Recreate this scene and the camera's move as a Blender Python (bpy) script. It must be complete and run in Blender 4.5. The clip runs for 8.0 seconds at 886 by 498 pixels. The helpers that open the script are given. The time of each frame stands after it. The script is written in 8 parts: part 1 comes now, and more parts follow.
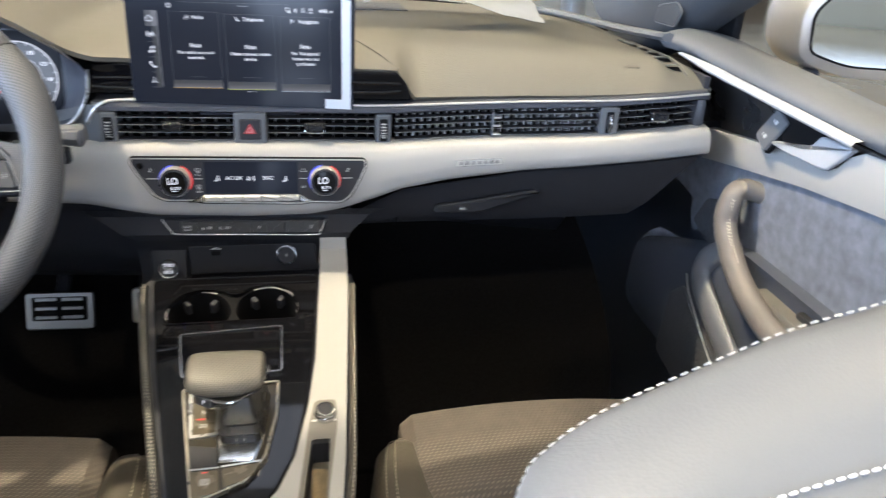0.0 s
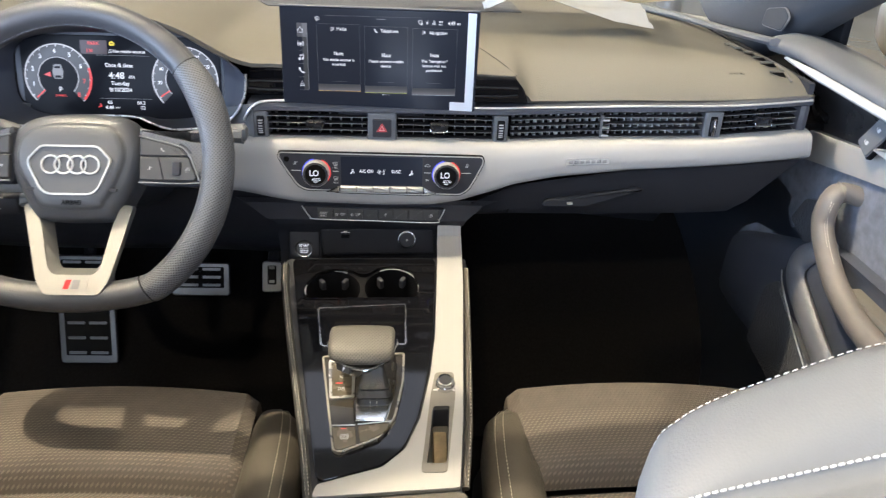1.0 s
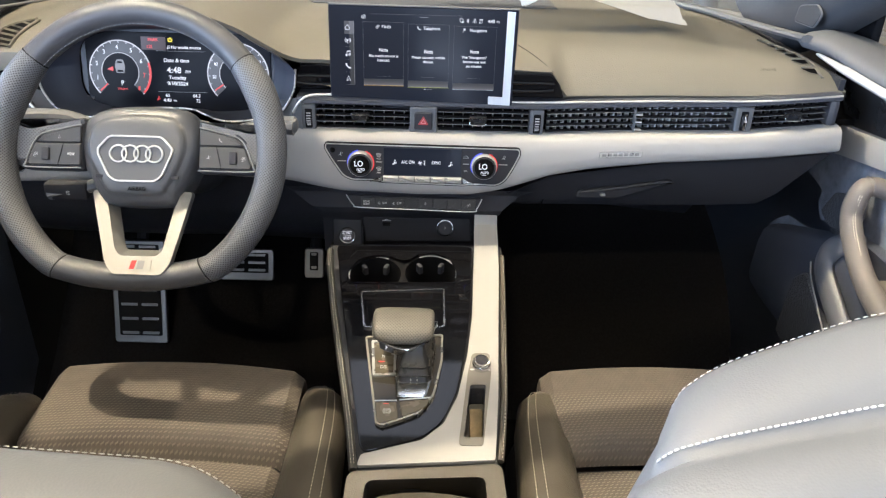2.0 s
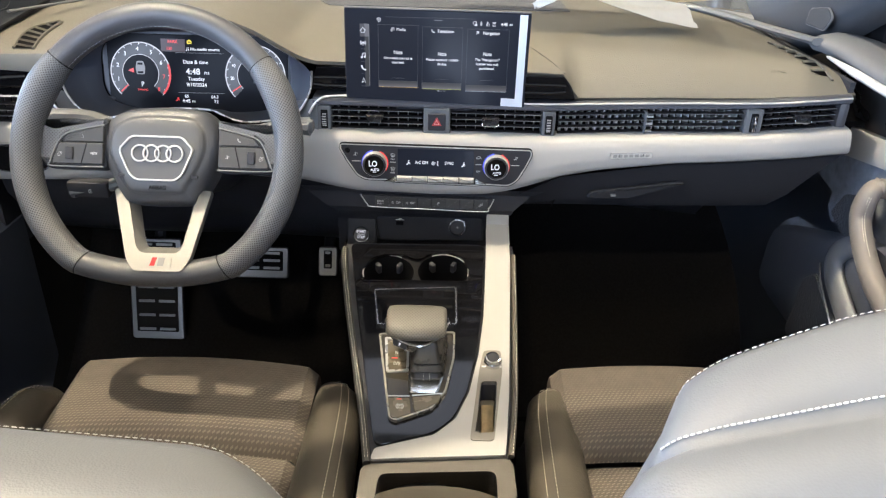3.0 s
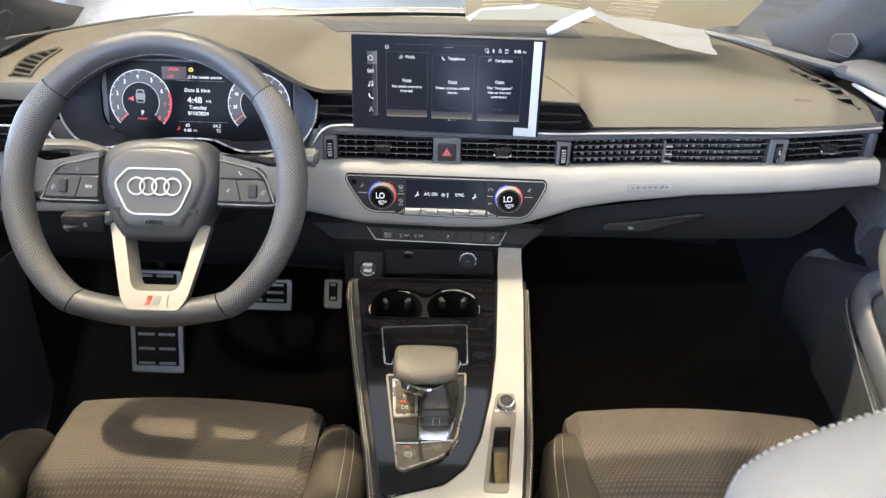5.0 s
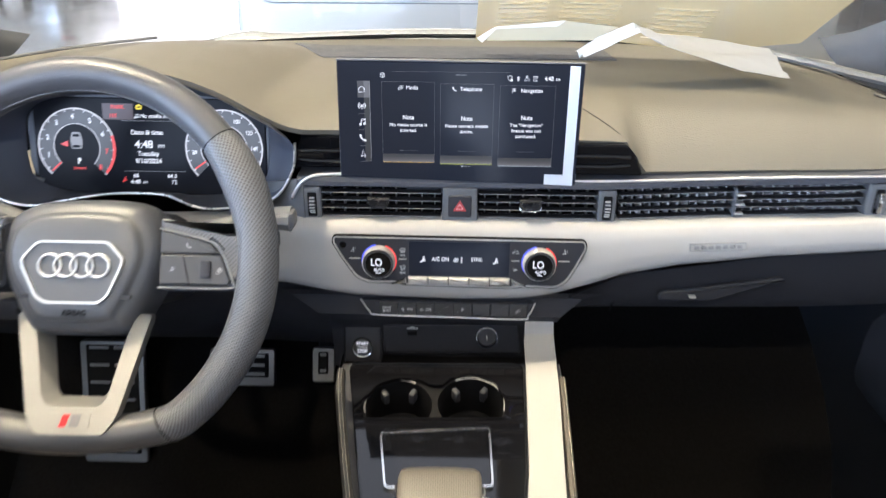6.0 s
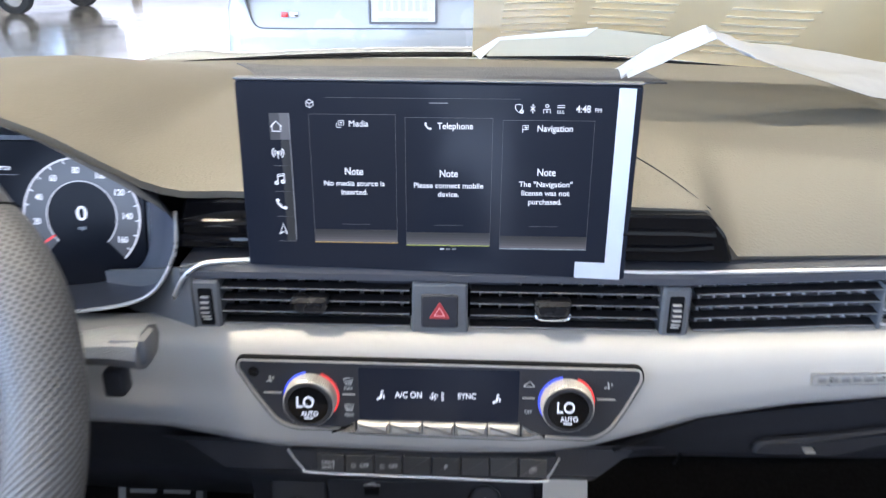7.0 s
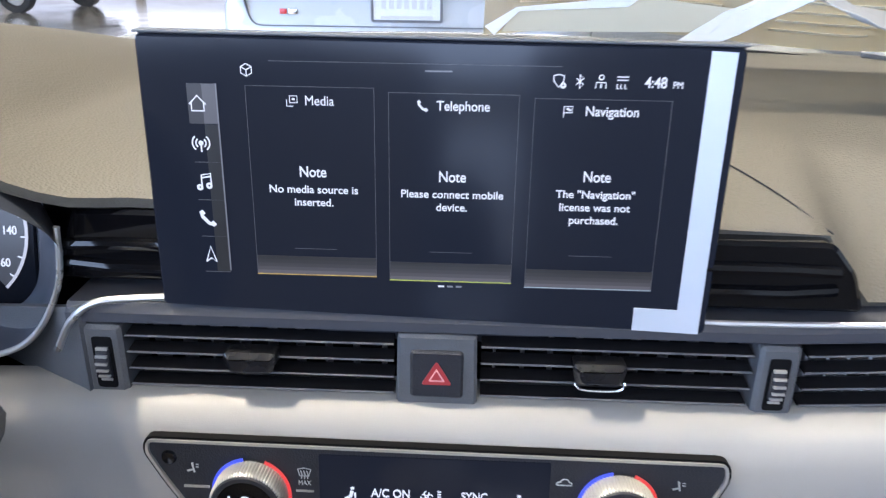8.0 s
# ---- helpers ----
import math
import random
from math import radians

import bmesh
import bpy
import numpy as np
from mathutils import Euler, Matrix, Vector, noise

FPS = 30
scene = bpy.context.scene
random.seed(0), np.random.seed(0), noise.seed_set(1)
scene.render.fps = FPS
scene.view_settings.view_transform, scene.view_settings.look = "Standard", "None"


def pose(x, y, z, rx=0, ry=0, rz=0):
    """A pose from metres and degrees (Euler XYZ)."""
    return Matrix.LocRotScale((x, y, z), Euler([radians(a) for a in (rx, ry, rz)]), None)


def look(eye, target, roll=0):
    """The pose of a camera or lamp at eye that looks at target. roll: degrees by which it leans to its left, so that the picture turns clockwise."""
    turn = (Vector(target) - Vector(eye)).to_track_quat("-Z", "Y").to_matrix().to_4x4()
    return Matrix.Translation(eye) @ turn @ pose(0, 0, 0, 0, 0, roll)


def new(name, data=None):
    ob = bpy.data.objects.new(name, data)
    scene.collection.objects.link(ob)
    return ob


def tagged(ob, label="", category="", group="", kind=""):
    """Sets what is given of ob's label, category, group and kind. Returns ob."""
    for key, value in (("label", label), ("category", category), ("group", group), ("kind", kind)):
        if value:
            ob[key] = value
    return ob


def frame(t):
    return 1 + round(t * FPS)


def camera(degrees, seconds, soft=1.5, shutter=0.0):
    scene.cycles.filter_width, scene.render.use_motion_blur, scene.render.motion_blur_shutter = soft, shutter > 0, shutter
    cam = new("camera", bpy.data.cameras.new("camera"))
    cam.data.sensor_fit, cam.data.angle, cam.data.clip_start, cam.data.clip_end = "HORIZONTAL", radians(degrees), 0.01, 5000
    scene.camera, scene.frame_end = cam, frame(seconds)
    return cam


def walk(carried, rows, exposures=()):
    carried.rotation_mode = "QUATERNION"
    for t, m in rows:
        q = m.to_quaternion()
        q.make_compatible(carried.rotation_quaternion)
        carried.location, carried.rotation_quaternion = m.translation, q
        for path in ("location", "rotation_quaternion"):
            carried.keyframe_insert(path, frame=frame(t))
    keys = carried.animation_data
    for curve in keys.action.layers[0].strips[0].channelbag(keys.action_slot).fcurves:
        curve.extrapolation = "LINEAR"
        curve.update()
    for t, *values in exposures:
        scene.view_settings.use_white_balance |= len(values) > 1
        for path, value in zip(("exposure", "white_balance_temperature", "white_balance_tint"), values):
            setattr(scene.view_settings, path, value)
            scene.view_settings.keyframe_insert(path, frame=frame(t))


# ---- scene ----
cam = camera(60.6, 8.0, soft=1.2, shutter=0.5)
PATH = [
    (0, (0.085, -0.058, 1.15), (0.402, 1.732, 0.317), 3.1),
    (0.5, (0.051, -0.097, 1.191), (0.233, 1.688, 0.308), 2.7),
    (1, (0.035, -0.135, 1.212), (0.134, 1.645, 0.306), 2.2),
    (1.5, (0.026, -0.165, 1.223), (0.076, 1.613, 0.307), 1.9),
    (2, (0.023, -0.184, 1.229), (0.042, 1.588, 0.303), 1.7),
    (3.5, (0.02, -0.204, 1.238), (0.001, 1.568, 0.31), 1.6),
    (4, (0.019, -0.205, 1.237), (-0.008, 1.57, 0.316), 1.6),
    (5.5, (0.005, -0.06, 1.215), (-0.023, 1.751, 0.369), 1.0),
    (6, (-0.005, 0.084, 1.187), (-0.036, 1.908, 0.369), 0.5),
    (6.5, (0.008, 0.261, 1.156), (-0.032, 2.101, 0.373), 0.4),
    (7, (0.018, 0.406, 1.122), (-0.042, 2.26, 0.374), 0.2),
    (7.5, (0.023, 0.509, 1.091), (-0.046, 2.373, 0.371), 0.5),
    (8, (0.014, 0.563, 1.075), (-0.053, 2.422, 0.341), 0.9),
]
EXPOSURES = [(0.0, 0.30, 5950, 16), (1.0, 0.28, 6000, 17), (4.0, 0.28, 6000, 17), (5.5, 0.40, 6050, 17), (6.5, 0.38, 5750, 17), (7.0, 0.38, 5550, 18), (8.0, 0.10, 5500, 20)]
walk(cam, [(t, look(eye, target, roll)) for t, eye, target, roll in PATH], EXPOSURES)

# ---------------------------------------------------------------- world and light
world = bpy.data.worlds.new("showroom_daylight")
scene.world = world
world.use_nodes = True
_bg = world.node_tree.nodes["Background"]
_sky = world.node_tree.nodes.new("ShaderNodeTexSky")
_sky.sky_type, _sky.sun_disc = "NISHITA", False
_sky.sun_elevation, _sky.sun_rotation = radians(32), radians(20)
world.node_tree.links.new(_sky.outputs[0], _bg.inputs[0])
_bg.inputs[1].default_value = 0.10

CEILING = 4.4


def downlight(x, y, power, size, colour):
    """A round ceiling lamp of the hall, shining down."""
    lamp = bpy.data.lights.new("downlight_lamp", "SPOT")
    lamp.energy, lamp.color, lamp.shadow_soft_size = power, colour, size
    lamp.spot_size, lamp.spot_blend = radians(100), 0.6
    ob = new("downlight_lamp", lamp)
    ob.location = (x, y, CEILING - 0.12)
    return ob


def window_light(eye, target, wide, high, power, colour):
    """Daylight that comes in by one of the hall's window fronts."""
    lamp = bpy.data.lights.new("window_daylight", "AREA")
    lamp.shape, lamp.size, lamp.size_y = "RECTANGLE", wide, high
    lamp.energy, lamp.color = power, colour
    ob = new("window_daylight", lamp)
    ob.matrix_world = look(eye, target)
    return ob


WARM, COOL = (1.0, 0.84, 0.52), (0.66, 0.82, 1.0)
DOWNLIGHTS = ((-1.45, 0.95, 980, 0.04), (-1.5, -0.7, 120, 0.12), (0.3, -1.7, 120, 0.10), (1.6, 1.5, 360, 0.07), (-1.2, 4.6, 110, 0.07), (3.2, 4.6, 300, 0.07), (-0.7, -3.6, 250, 0.035))
for _x, _y, _p, _s in DOWNLIGHTS[:-1]:
    downlight(_x, _y, _p, _s, WARM)
# the rear lamp is turned towards the car
downlight(*DOWNLIGHTS[-1], WARM).matrix_world = look((-0.7, -3.6, CEILING - 0.12), (0.0, 0.7, 0.7))
window_light((-1.5, -6.8, 2.2), (0, 0, 1.0), 16.0, 3.8, 1100, COOL)
window_light((-10.4, 0.0, 2.2), (0, 0.4, 1.0), 13.0, 3.4, 2900, (0.58, 0.78, 1.0))
window_light((0.0, 18.4, 2.3), (0, 0, 1.0), 18.0, 3.8, 300, (1.0, 0.98, 0.95))


# ---------------------------------------------------------------- materials
def material(name, rgb, rough=0.5, metal=0.0, var=0.12, scale=30.0, bump=0.0, bump_scale=400.0, cells=False, coat=0.0, spec=0.5):
    """A surface with slow stains, fine grain and a fine relief."""
    m = bpy.data.materials.new(name)
    m.use_nodes = True
    t = m.node_tree
    b = t.nodes["Principled BSDF"]
    b.inputs["Base Color"].default_value = (*rgb, 1)
    b.inputs["Roughness"].default_value, b.inputs["Metallic"].default_value = rough, metal
    b.inputs["Coat Weight"].default_value = coat
    b.inputs["Coat Roughness"].default_value = 0.05
    b.inputs["Specular IOR Level"].default_value = spec
    at = t.nodes.new("ShaderNodeTexCoord")
    if var:
        n = t.nodes.new("ShaderNodeTexNoise")
        n.inputs["Scale"].default_value, n.inputs["Detail"].default_value = scale, 6
        t.links.new(at.outputs["Object"], n.inputs["Vector"])
        r = t.nodes.new("ShaderNodeMapRange")
        r.inputs["From Min"].default_value, r.inputs["From Max"].default_value = 0.3, 0.7
        r.inputs["To Min"].default_value, r.inputs["To Max"].default_value = 1 - var, 1 + var
        t.links.new(n.outputs["Fac"], r.inputs["Value"])
        x = t.nodes.new("ShaderNodeMix")
        x.data_type, x.blend_type = "RGBA", "MULTIPLY"
        x.inputs["Factor"].default_value = 1
        x.inputs["A"].default_value = (*rgb, 1)
        t.links.new(r.outputs["Result"], x.inputs["B"])
        t.links.new(x.outputs["Result"], b.inputs["Base Color"])
        q = t.nodes.new("ShaderNodeMapRange")
        q.inputs["From Min"].default_value, q.inputs["From Max"].default_value = 0.3, 0.7
        q.inputs["To Min"].default_value, q.inputs["To Max"].default_value = max(rough - 0.06, 0.02), min(rough + 0.06, 1)
        t.links.new(n.outputs["Fac"], q.inputs["Value"])
        t.links.new(q.outputs["Result"], b.inputs["Roughness"])
    if bump:
        k = t.nodes.new("ShaderNodeTexVoronoi" if cells else "ShaderNodeTexNoise")
        k.inputs["Scale"].default_value = bump_scale
        t.links.new(at.outputs["Object"], k.inputs["Vector"])
        u = t.nodes.new("ShaderNodeBump")
        u.inputs["Strength"].default_value, u.inputs["Distance"].default_value = bump, 0.001
        t.links.new(k.outputs["Distance" if cells else "Fac"], u.inputs["Height"])
        t.links.new(u.outputs["Normal"], b.inputs["Normal"])
    return m


def glowing(name, rgb, strength):
    m = bpy.data.materials.new(name)
    m.use_nodes = True
    b = m.node_tree.nodes["Principled BSDF"]
    b.inputs["Base Color"].default_value = (0.02, 0.02, 0.02, 1)
    b.inputs["Roughness"].default_value = 0.3
    b.inputs["Emission Color"].default_value = (*rgb, 1)
    b.inputs["Emission Strength"].default_value = strength
    return m


def clear_glass(name, rgb=(1, 1, 1), alpha=0.08, rough=0.02):
    m = bpy.data.materials.new(name)
    m.use_nodes = True
    t = m.node_tree
    b = t.nodes["Principled BSDF"]
    b.inputs["Base Color"].default_value = (*rgb, 1)
    b.inputs["Roughness"].default_value = rough
    b.inputs["Alpha"].default_value = alpha
    return m


def woven(name, light, dark, plain=None):
    """Seat cloth with rows of short woven dashes."""
    m = material(name, dark, 0.85, var=0.15, scale=60, bump=0.0)
    t = m.node_tree
    b = t.nodes["Principled BSDF"]
    at = t.nodes.new("ShaderNodeTexCoord")
    at_xyz = t.nodes.new("ShaderNodeSeparateXYZ")
    t.links.new(at.outputs["Object"], at_xyz.inputs["Vector"])

    def calc(op, one, two=0.0):
        n = t.nodes.new("ShaderNodeMath")
        n.operation = op
        for socket, value in zip(n.inputs, (one, two)):
            if isinstance(value, float):
                socket.default_value = value
            else:
                t.links.new(value, socket)
        return n.outputs["Value"]

    def soft_edge(value, start, end):
        n = t.nodes.new("ShaderNodeMapRange")
        n.inputs["From Min"].default_value, n.inputs["From Max"].default_value = start, end
        n.inputs["To Min"].default_value, n.inputs["To Max"].default_value = 1.0, 0.0
        t.links.new(value, n.inputs["Value"])
        return n.outputs["Result"]
    # slanted dashes, 6 mm apart, each row half a step on from the last
    down = calc("MULTIPLY", at_xyz.outputs["Y"], 215.0)
    row = calc("FLOOR", down)
    u = calc("SUBTRACT", calc("FRACT", calc("ADD", calc("MULTIPLY", at_xyz.outputs["X"], 162.0), calc("MULTIPLY", row, 0.5))), 0.5)
    v = calc("SUBTRACT", calc("FRACT", down), 0.5)
    slant = calc("ABSOLUTE", calc("SUBTRACT", v, calc("MULTIPLY", u, 0.55)))
    dash_mask = calc("MULTIPLY", soft_edge(slant, 0.10, 0.24), soft_edge(calc("ABSOLUTE", u), 0.28, 0.40))
    old = b.inputs["Base Color"].links[0].from_socket
    x = t.nodes.new("ShaderNodeMix")
    x.data_type = "RGBA"
    x.inputs["B"].default_value = (*light, 1)
    if plain is None:
        t.links.new(dash_mask, x.inputs["Factor"])
    else:
        # the front of the cushion is plain cloth
        xyz = t.nodes.new("ShaderNodeSeparateXYZ")
        t.links.new(at.outputs["Object"], xyz.inputs["Vector"])
        edge = t.nodes.new("ShaderNodeMapRange")
        edge.inputs["From Min"].default_value, edge.inputs["From Max"].default_value = plain, plain + 0.02
        edge.inputs["To Min"].default_value, edge.inputs["To Max"].default_value = 1.0, 0.12
        t.links.new(xyz.outputs["Y"], edge.inputs["Value"])
        fade = t.nodes.new("ShaderNodeMath")
        fade.operation = "MULTIPLY"
        t.links.new(dash_mask, fade.inputs[0])
        t.links.new(edge.outputs["Result"], fade.inputs[1])
        t.links.new(fade.outputs["Value"], x.inputs["Factor"])
    t.links.new(old, x.inputs["A"])
    t.links.new(x.outputs["Result"], b.inputs["Base Color"])
    u = t.nodes.new("ShaderNodeBump")
    u.inputs["Strength"].default_value, u.inputs["Distance"].default_value = 0.6, 0.0012
    t.links.new(dash_mask, u.inputs["Height"])
    t.links.new(u.outputs["Normal"], b.inputs["Normal"])
    return m


def perforated(name, rgb, pitch, source, lean=0, deep=0.12):
    """Leather with a regular grid of small holes; source: UV or Object places, in metres."""
    m = material(name, rgb, 0.48, var=0.08, scale=25)
    t = m.node_tree
    b = t.nodes["Principled BSDF"]
    at = t.nodes.new("ShaderNodeTexCoord")
    mp = t.nodes.new("ShaderNodeMapping")
    mp.inputs["Rotation"].default_value = (radians(lean), 0, radians(45))
    mp.inputs["Scale"].default_value = (1 / pitch, 1 / pitch, 1 / pitch)
    t.links.new(at.outputs[source], mp.inputs["Vector"])
    v = t.nodes.new("ShaderNodeTexVoronoi")
    v.voronoi_dimensions = "2D"
    v.inputs["Scale"].default_value, v.inputs["Randomness"].default_value = 1.0, 0.0
    t.links.new(mp.outputs["Vector"], v.inputs["Vector"])
    r = t.nodes.new("ShaderNodeMapRange")
    r.inputs["From Min"].default_value, r.inputs["From Max"].default_value = 0.20, 0.38
    r.inputs["To Min"].default_value, r.inputs["To Max"].default_value = deep, 1.0
    t.links.new(v.outputs["Distance"], r.inputs["Value"])
    old = b.inputs["Base Color"].links[0].from_socket
    x = t.nodes.new("ShaderNodeMix")
    x.data_type, x.blend_type = "RGBA", "MULTIPLY"
    x.inputs["Factor"].default_value = 1
    t.links.new(old, x.inputs["A"])
    t.links.new(r.outputs["Result"], x.inputs["B"])
    t.links.new(x.outputs["Result"], b.inputs["Base Color"])
    u = t.nodes.new("ShaderNodeBump")
    u.inputs["Strength"].default_value, u.inputs["Distance"].default_value = 0.5, 0.0006
    t.links.new(r.outputs["Result"], u.inputs["Height"])
    t.links.new(u.outputs["Normal"], b.inputs["Normal"])
    return m


DASH = material("soft_dash_skin", (0.108, 0.101, 0.084), 0.6, var=0.06, scale=8, bump=0.3, bump_scale=620, cells=True)
KICK = material("dark_blue_grey_sill_plastic", (0.058, 0.068, 0.094), 0.42, var=0.15, scale=12, bump=0.25, bump_scale=900, cells=True)
SILLTRIM = material("black_sill_plastic", (0.014, 0.017, 0.025), 0.36, spec=0.9, var=0.10, scale=12, bump=0.2, bump_scale=900, cells=True)
DOORLOW = material("dark_navy_door_plastic", (0.062, 0.070, 0.093), 0.45, var=0.08, scale=20, bump=0.2, bump_scale=900, cells=True)
LOWER = material("black_lower_dash_plastic", (0.021, 0.022, 0.027), 0.5, spec=0.2, var=0.1, scale=20, bump=0.25, bump_scale=900, cells=True)
DARK = material("black_grained_plastic", (0.030, 0.031, 0.037), 0.5, spec=0.2, var=0.1, scale=20, bump=0.25, bump_scale=900, cells=True)
GREY = material("dark_grey_plastic", (0.095, 0.10, 0.11), 0.5, var=0.06, scale=20, bump=0.2, bump_scale=900, cells=True)
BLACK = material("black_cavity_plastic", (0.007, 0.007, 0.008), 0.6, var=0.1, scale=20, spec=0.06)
GLOSS = material("piano_black_lacquer", (0.004, 0.004, 0.005), 0.04, var=0.0, spec=0.36)
SILVER = material("satin_silver_inlay", (0.318, 0.315, 0.311), 0.5, metal=0.05, spec=0.25, var=0.03, scale=6, bump=0.05, bump_scale=1500)
CHROME = material("satin_chrome", (0.72, 0.72, 0.72), 0.18, metal=1.0, var=0.03, scale=60)
STRIP = material("bright_satin_trim", (0.50, 0.50, 0.49), 0.30, metal=0.7, var=0.03, scale=60)
DOORSTRIP = material("satin_door_trim", (0.47, 0.47, 0.465), 0.42, metal=0.2, var=0.03, scale=60)
WHEELSKIN = material("black_wheel_leather", (0.056, 0.057, 0.064), 0.36, var=0.08, scale=25, bump=0.25, bump_scale=900, cells=True)
LEATHER = material("black_leather", (0.066, 0.058, 0.047), 0.40, spec=0.4, var=0.12, scale=25, bump=0.3, bump_scale=800, cells=True)
PERF = perforated("perforated_rim_leather", (0.096, 0.099, 0.110), 0.0027, "UV", 0, 0.12)
PERFTOP = perforated("perforated_knob_leather", (0.115, 0.107, 0.094), 0.0030, "Object", -45, 0.45)
PALE = material("pale_grey_leather", (0.118, 0.122, 0.130), 0.5, spec=0.35, var=0.05, scale=14, bump=0.10, bump_scale=800, cells=True)
CLOTH = woven("seat_cloth", (0.150, 0.128, 0.104), (0.080, 0.067, 0.057))
CLOTHFRONT = woven("seat_cloth_front", (0.150, 0.128, 0.104), (0.080, 0.067, 0.057), 0.645)
SUEDE = material("blue_grey_suede", (0.15, 0.165, 0.205), 0.95, var=0.25, scale=50, bump=0.5, bump_scale=1200)
CARPET = material("black_carpet", (0.0095, 0.0088, 0.0088), 1.0, spec=0.1, var=0.3, scale=200, bump=1.0, bump_scale=1500)
STEEL = material("brushed_pedal_steel", (0.23, 0.225, 0.215), 0.36, metal=1.0, var=0.02, scale=80)
THREAD = material("pale_sewing_thread", (0.62, 0.58, 0.5), 0.7, var=0.1, scale=300)
SCREENGLASS = material("coated_screen_glass", (0.010, 0.011, 0.014), 0.12, var=0.0, spec=0.36)
_lit = SCREENGLASS.node_tree.nodes["Principled BSDF"]
_lit.inputs["Emission Color"].default_value, _lit.inputs["Emission Strength"].default_value = (0.25, 0.42, 1.0, 1), 0.012
CLUSTERGLASS = material("matt_cluster_glass", (0.008, 0.009, 0.013), 0.2, var=0.0, spec=0.07)
WHITE_PRINT = glowing("lit_white_symbols", (0.9, 0.92, 0.95), 0.9)
DIM_PRINT = material("printed_grey_symbols", (0.45, 0.45, 0.45), 0.5, var=0)
RED_LIT = glowing("lit_red_symbols", (1.0, 0.06, 0.05), 0.8)
BLUE_LIT = glowing("lit_blue_symbols", (0.08, 0.12, 1.0), 0.9)
AMBER = glowing("lit_amber_line", (1.0, 0.62, 0.1), 0.8)
YELLOW = glowing("lit_yellow_symbol", (1.0, 0.8, 0.05), 0.9)
PAPER = material("white_paper", (0.39, 0.388, 0.38), 0.8, var=0.04, scale=20, bump=0.1, bump_scale=300)
CREAM = material("cream_paper_sheet", (0.82, 0.72, 0.46), 0.8, var=0.05, scale=6)
CREAM.node_tree.nodes["Principled BSDF"].inputs["Alpha"].default_value = 0.48
CAR_WHITE = material("white_car_paint", (0.29, 0.298, 0.302), 0.25, var=0.02, scale=3, coat=0.6)
RUBBER = material("black_rubber", (0.010, 0.010, 0.010), 0.75, spec=0.1, var=0.1, scale=40)
REDLENS = material("red_lamp_lens", (0.5, 0.02, 0.02), 0.12, var=0.05, scale=40, coat=0.5)
TILE = material("pale_floor_tile", (0.27, 0.22, 0.145), 0.14, var=0.05, scale=1.5)
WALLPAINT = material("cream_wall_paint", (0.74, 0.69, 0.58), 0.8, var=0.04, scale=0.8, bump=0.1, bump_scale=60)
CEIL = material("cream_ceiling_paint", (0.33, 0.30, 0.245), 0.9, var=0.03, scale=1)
LAMPGLOW = glowing("lamp_disc", (1.0, 0.86, 0.66), 12)
PANELGLOW = glowing("reflected_panel_glow", (0.90, 0.95, 1.0), 2.0)
SKYGLOW = glowing("bright_daylight_pane", (0.95, 0.97, 1.0), 1.0)
GLASS = clear_glass("windscreen_glass", alpha=0.04)
MIRROR = material("mirror_glass", (0.42, 0.42, 0.40), 0.03, metal=1.0, var=0)


# ---------------------------------------------------------------- mesh helpers
def frame_at(origin, right, up):
    """A matrix whose x goes right, y up and z out towards the viewer."""
    r, u = Vector(right).normalized(), Vector(up).normalized()
    o = r.cross(u)
    m = Matrix((r, u, o)).transposed().to_4x4()
    m.translation = origin
    return m


def thing(name, at, label, category, group="", kind=""):
    ob = new(name)
    ob.empty_display_size = 0.05
    ob.location = at
    return tagged(ob, label, category, group, kind)


def finish(bm, name, mat, smooth=35):
    bmesh.ops.recalc_face_normals(bm, faces=bm.faces)
    me = bpy.data.meshes.new(name)
    for f in bm.faces:
        f.smooth = True
    for e in bm.edges:
        if len(e.link_faces) == 2 and e.calc_face_angle(0) > radians(smooth):
            e.smooth = False
    bm.to_mesh(me)
    bm.free()
    me.materials.append(mat)
    return me


def part(name, bm, mat, parent, label="", smooth=35):
    """Links a bmesh, in world places, as one mesh object under a thing or under a part."""
    ob = new(name, finish(bm, name, mat, smooth))
    ob.parent = parent
    if parent is not None and parent.data is None:
        ob.matrix_parent_inverse = Matrix.Translation(-parent.location)
    if label:
        ob["label"] = label
    return ob


def setting(name, bm, mat, label, category):
    ob = new(name, finish(bm, name, mat))
    return tagged(ob, label, category, kind="structure")


def rounded(points, radius, steps=4):
    """A polygon with rounded corners."""
    out, n = [], len(points)
    for i in range(n):
        p, a, b = (Vector(points[k % n]).to_2d() for k in (i, i - 1, i + 1))
        da, db = a - p, b - p
        r = min(radius, da.length * 0.45, db.length * 0.45)
        pa, pb = p + da.normalized() * r, p + db.normalized() * r
        for k in range(steps + 1):
            s = k / steps
            out.append(pa * (1 - s) ** 2 + p * 2 * s * (1 - s) + pb * s * s)
    return out


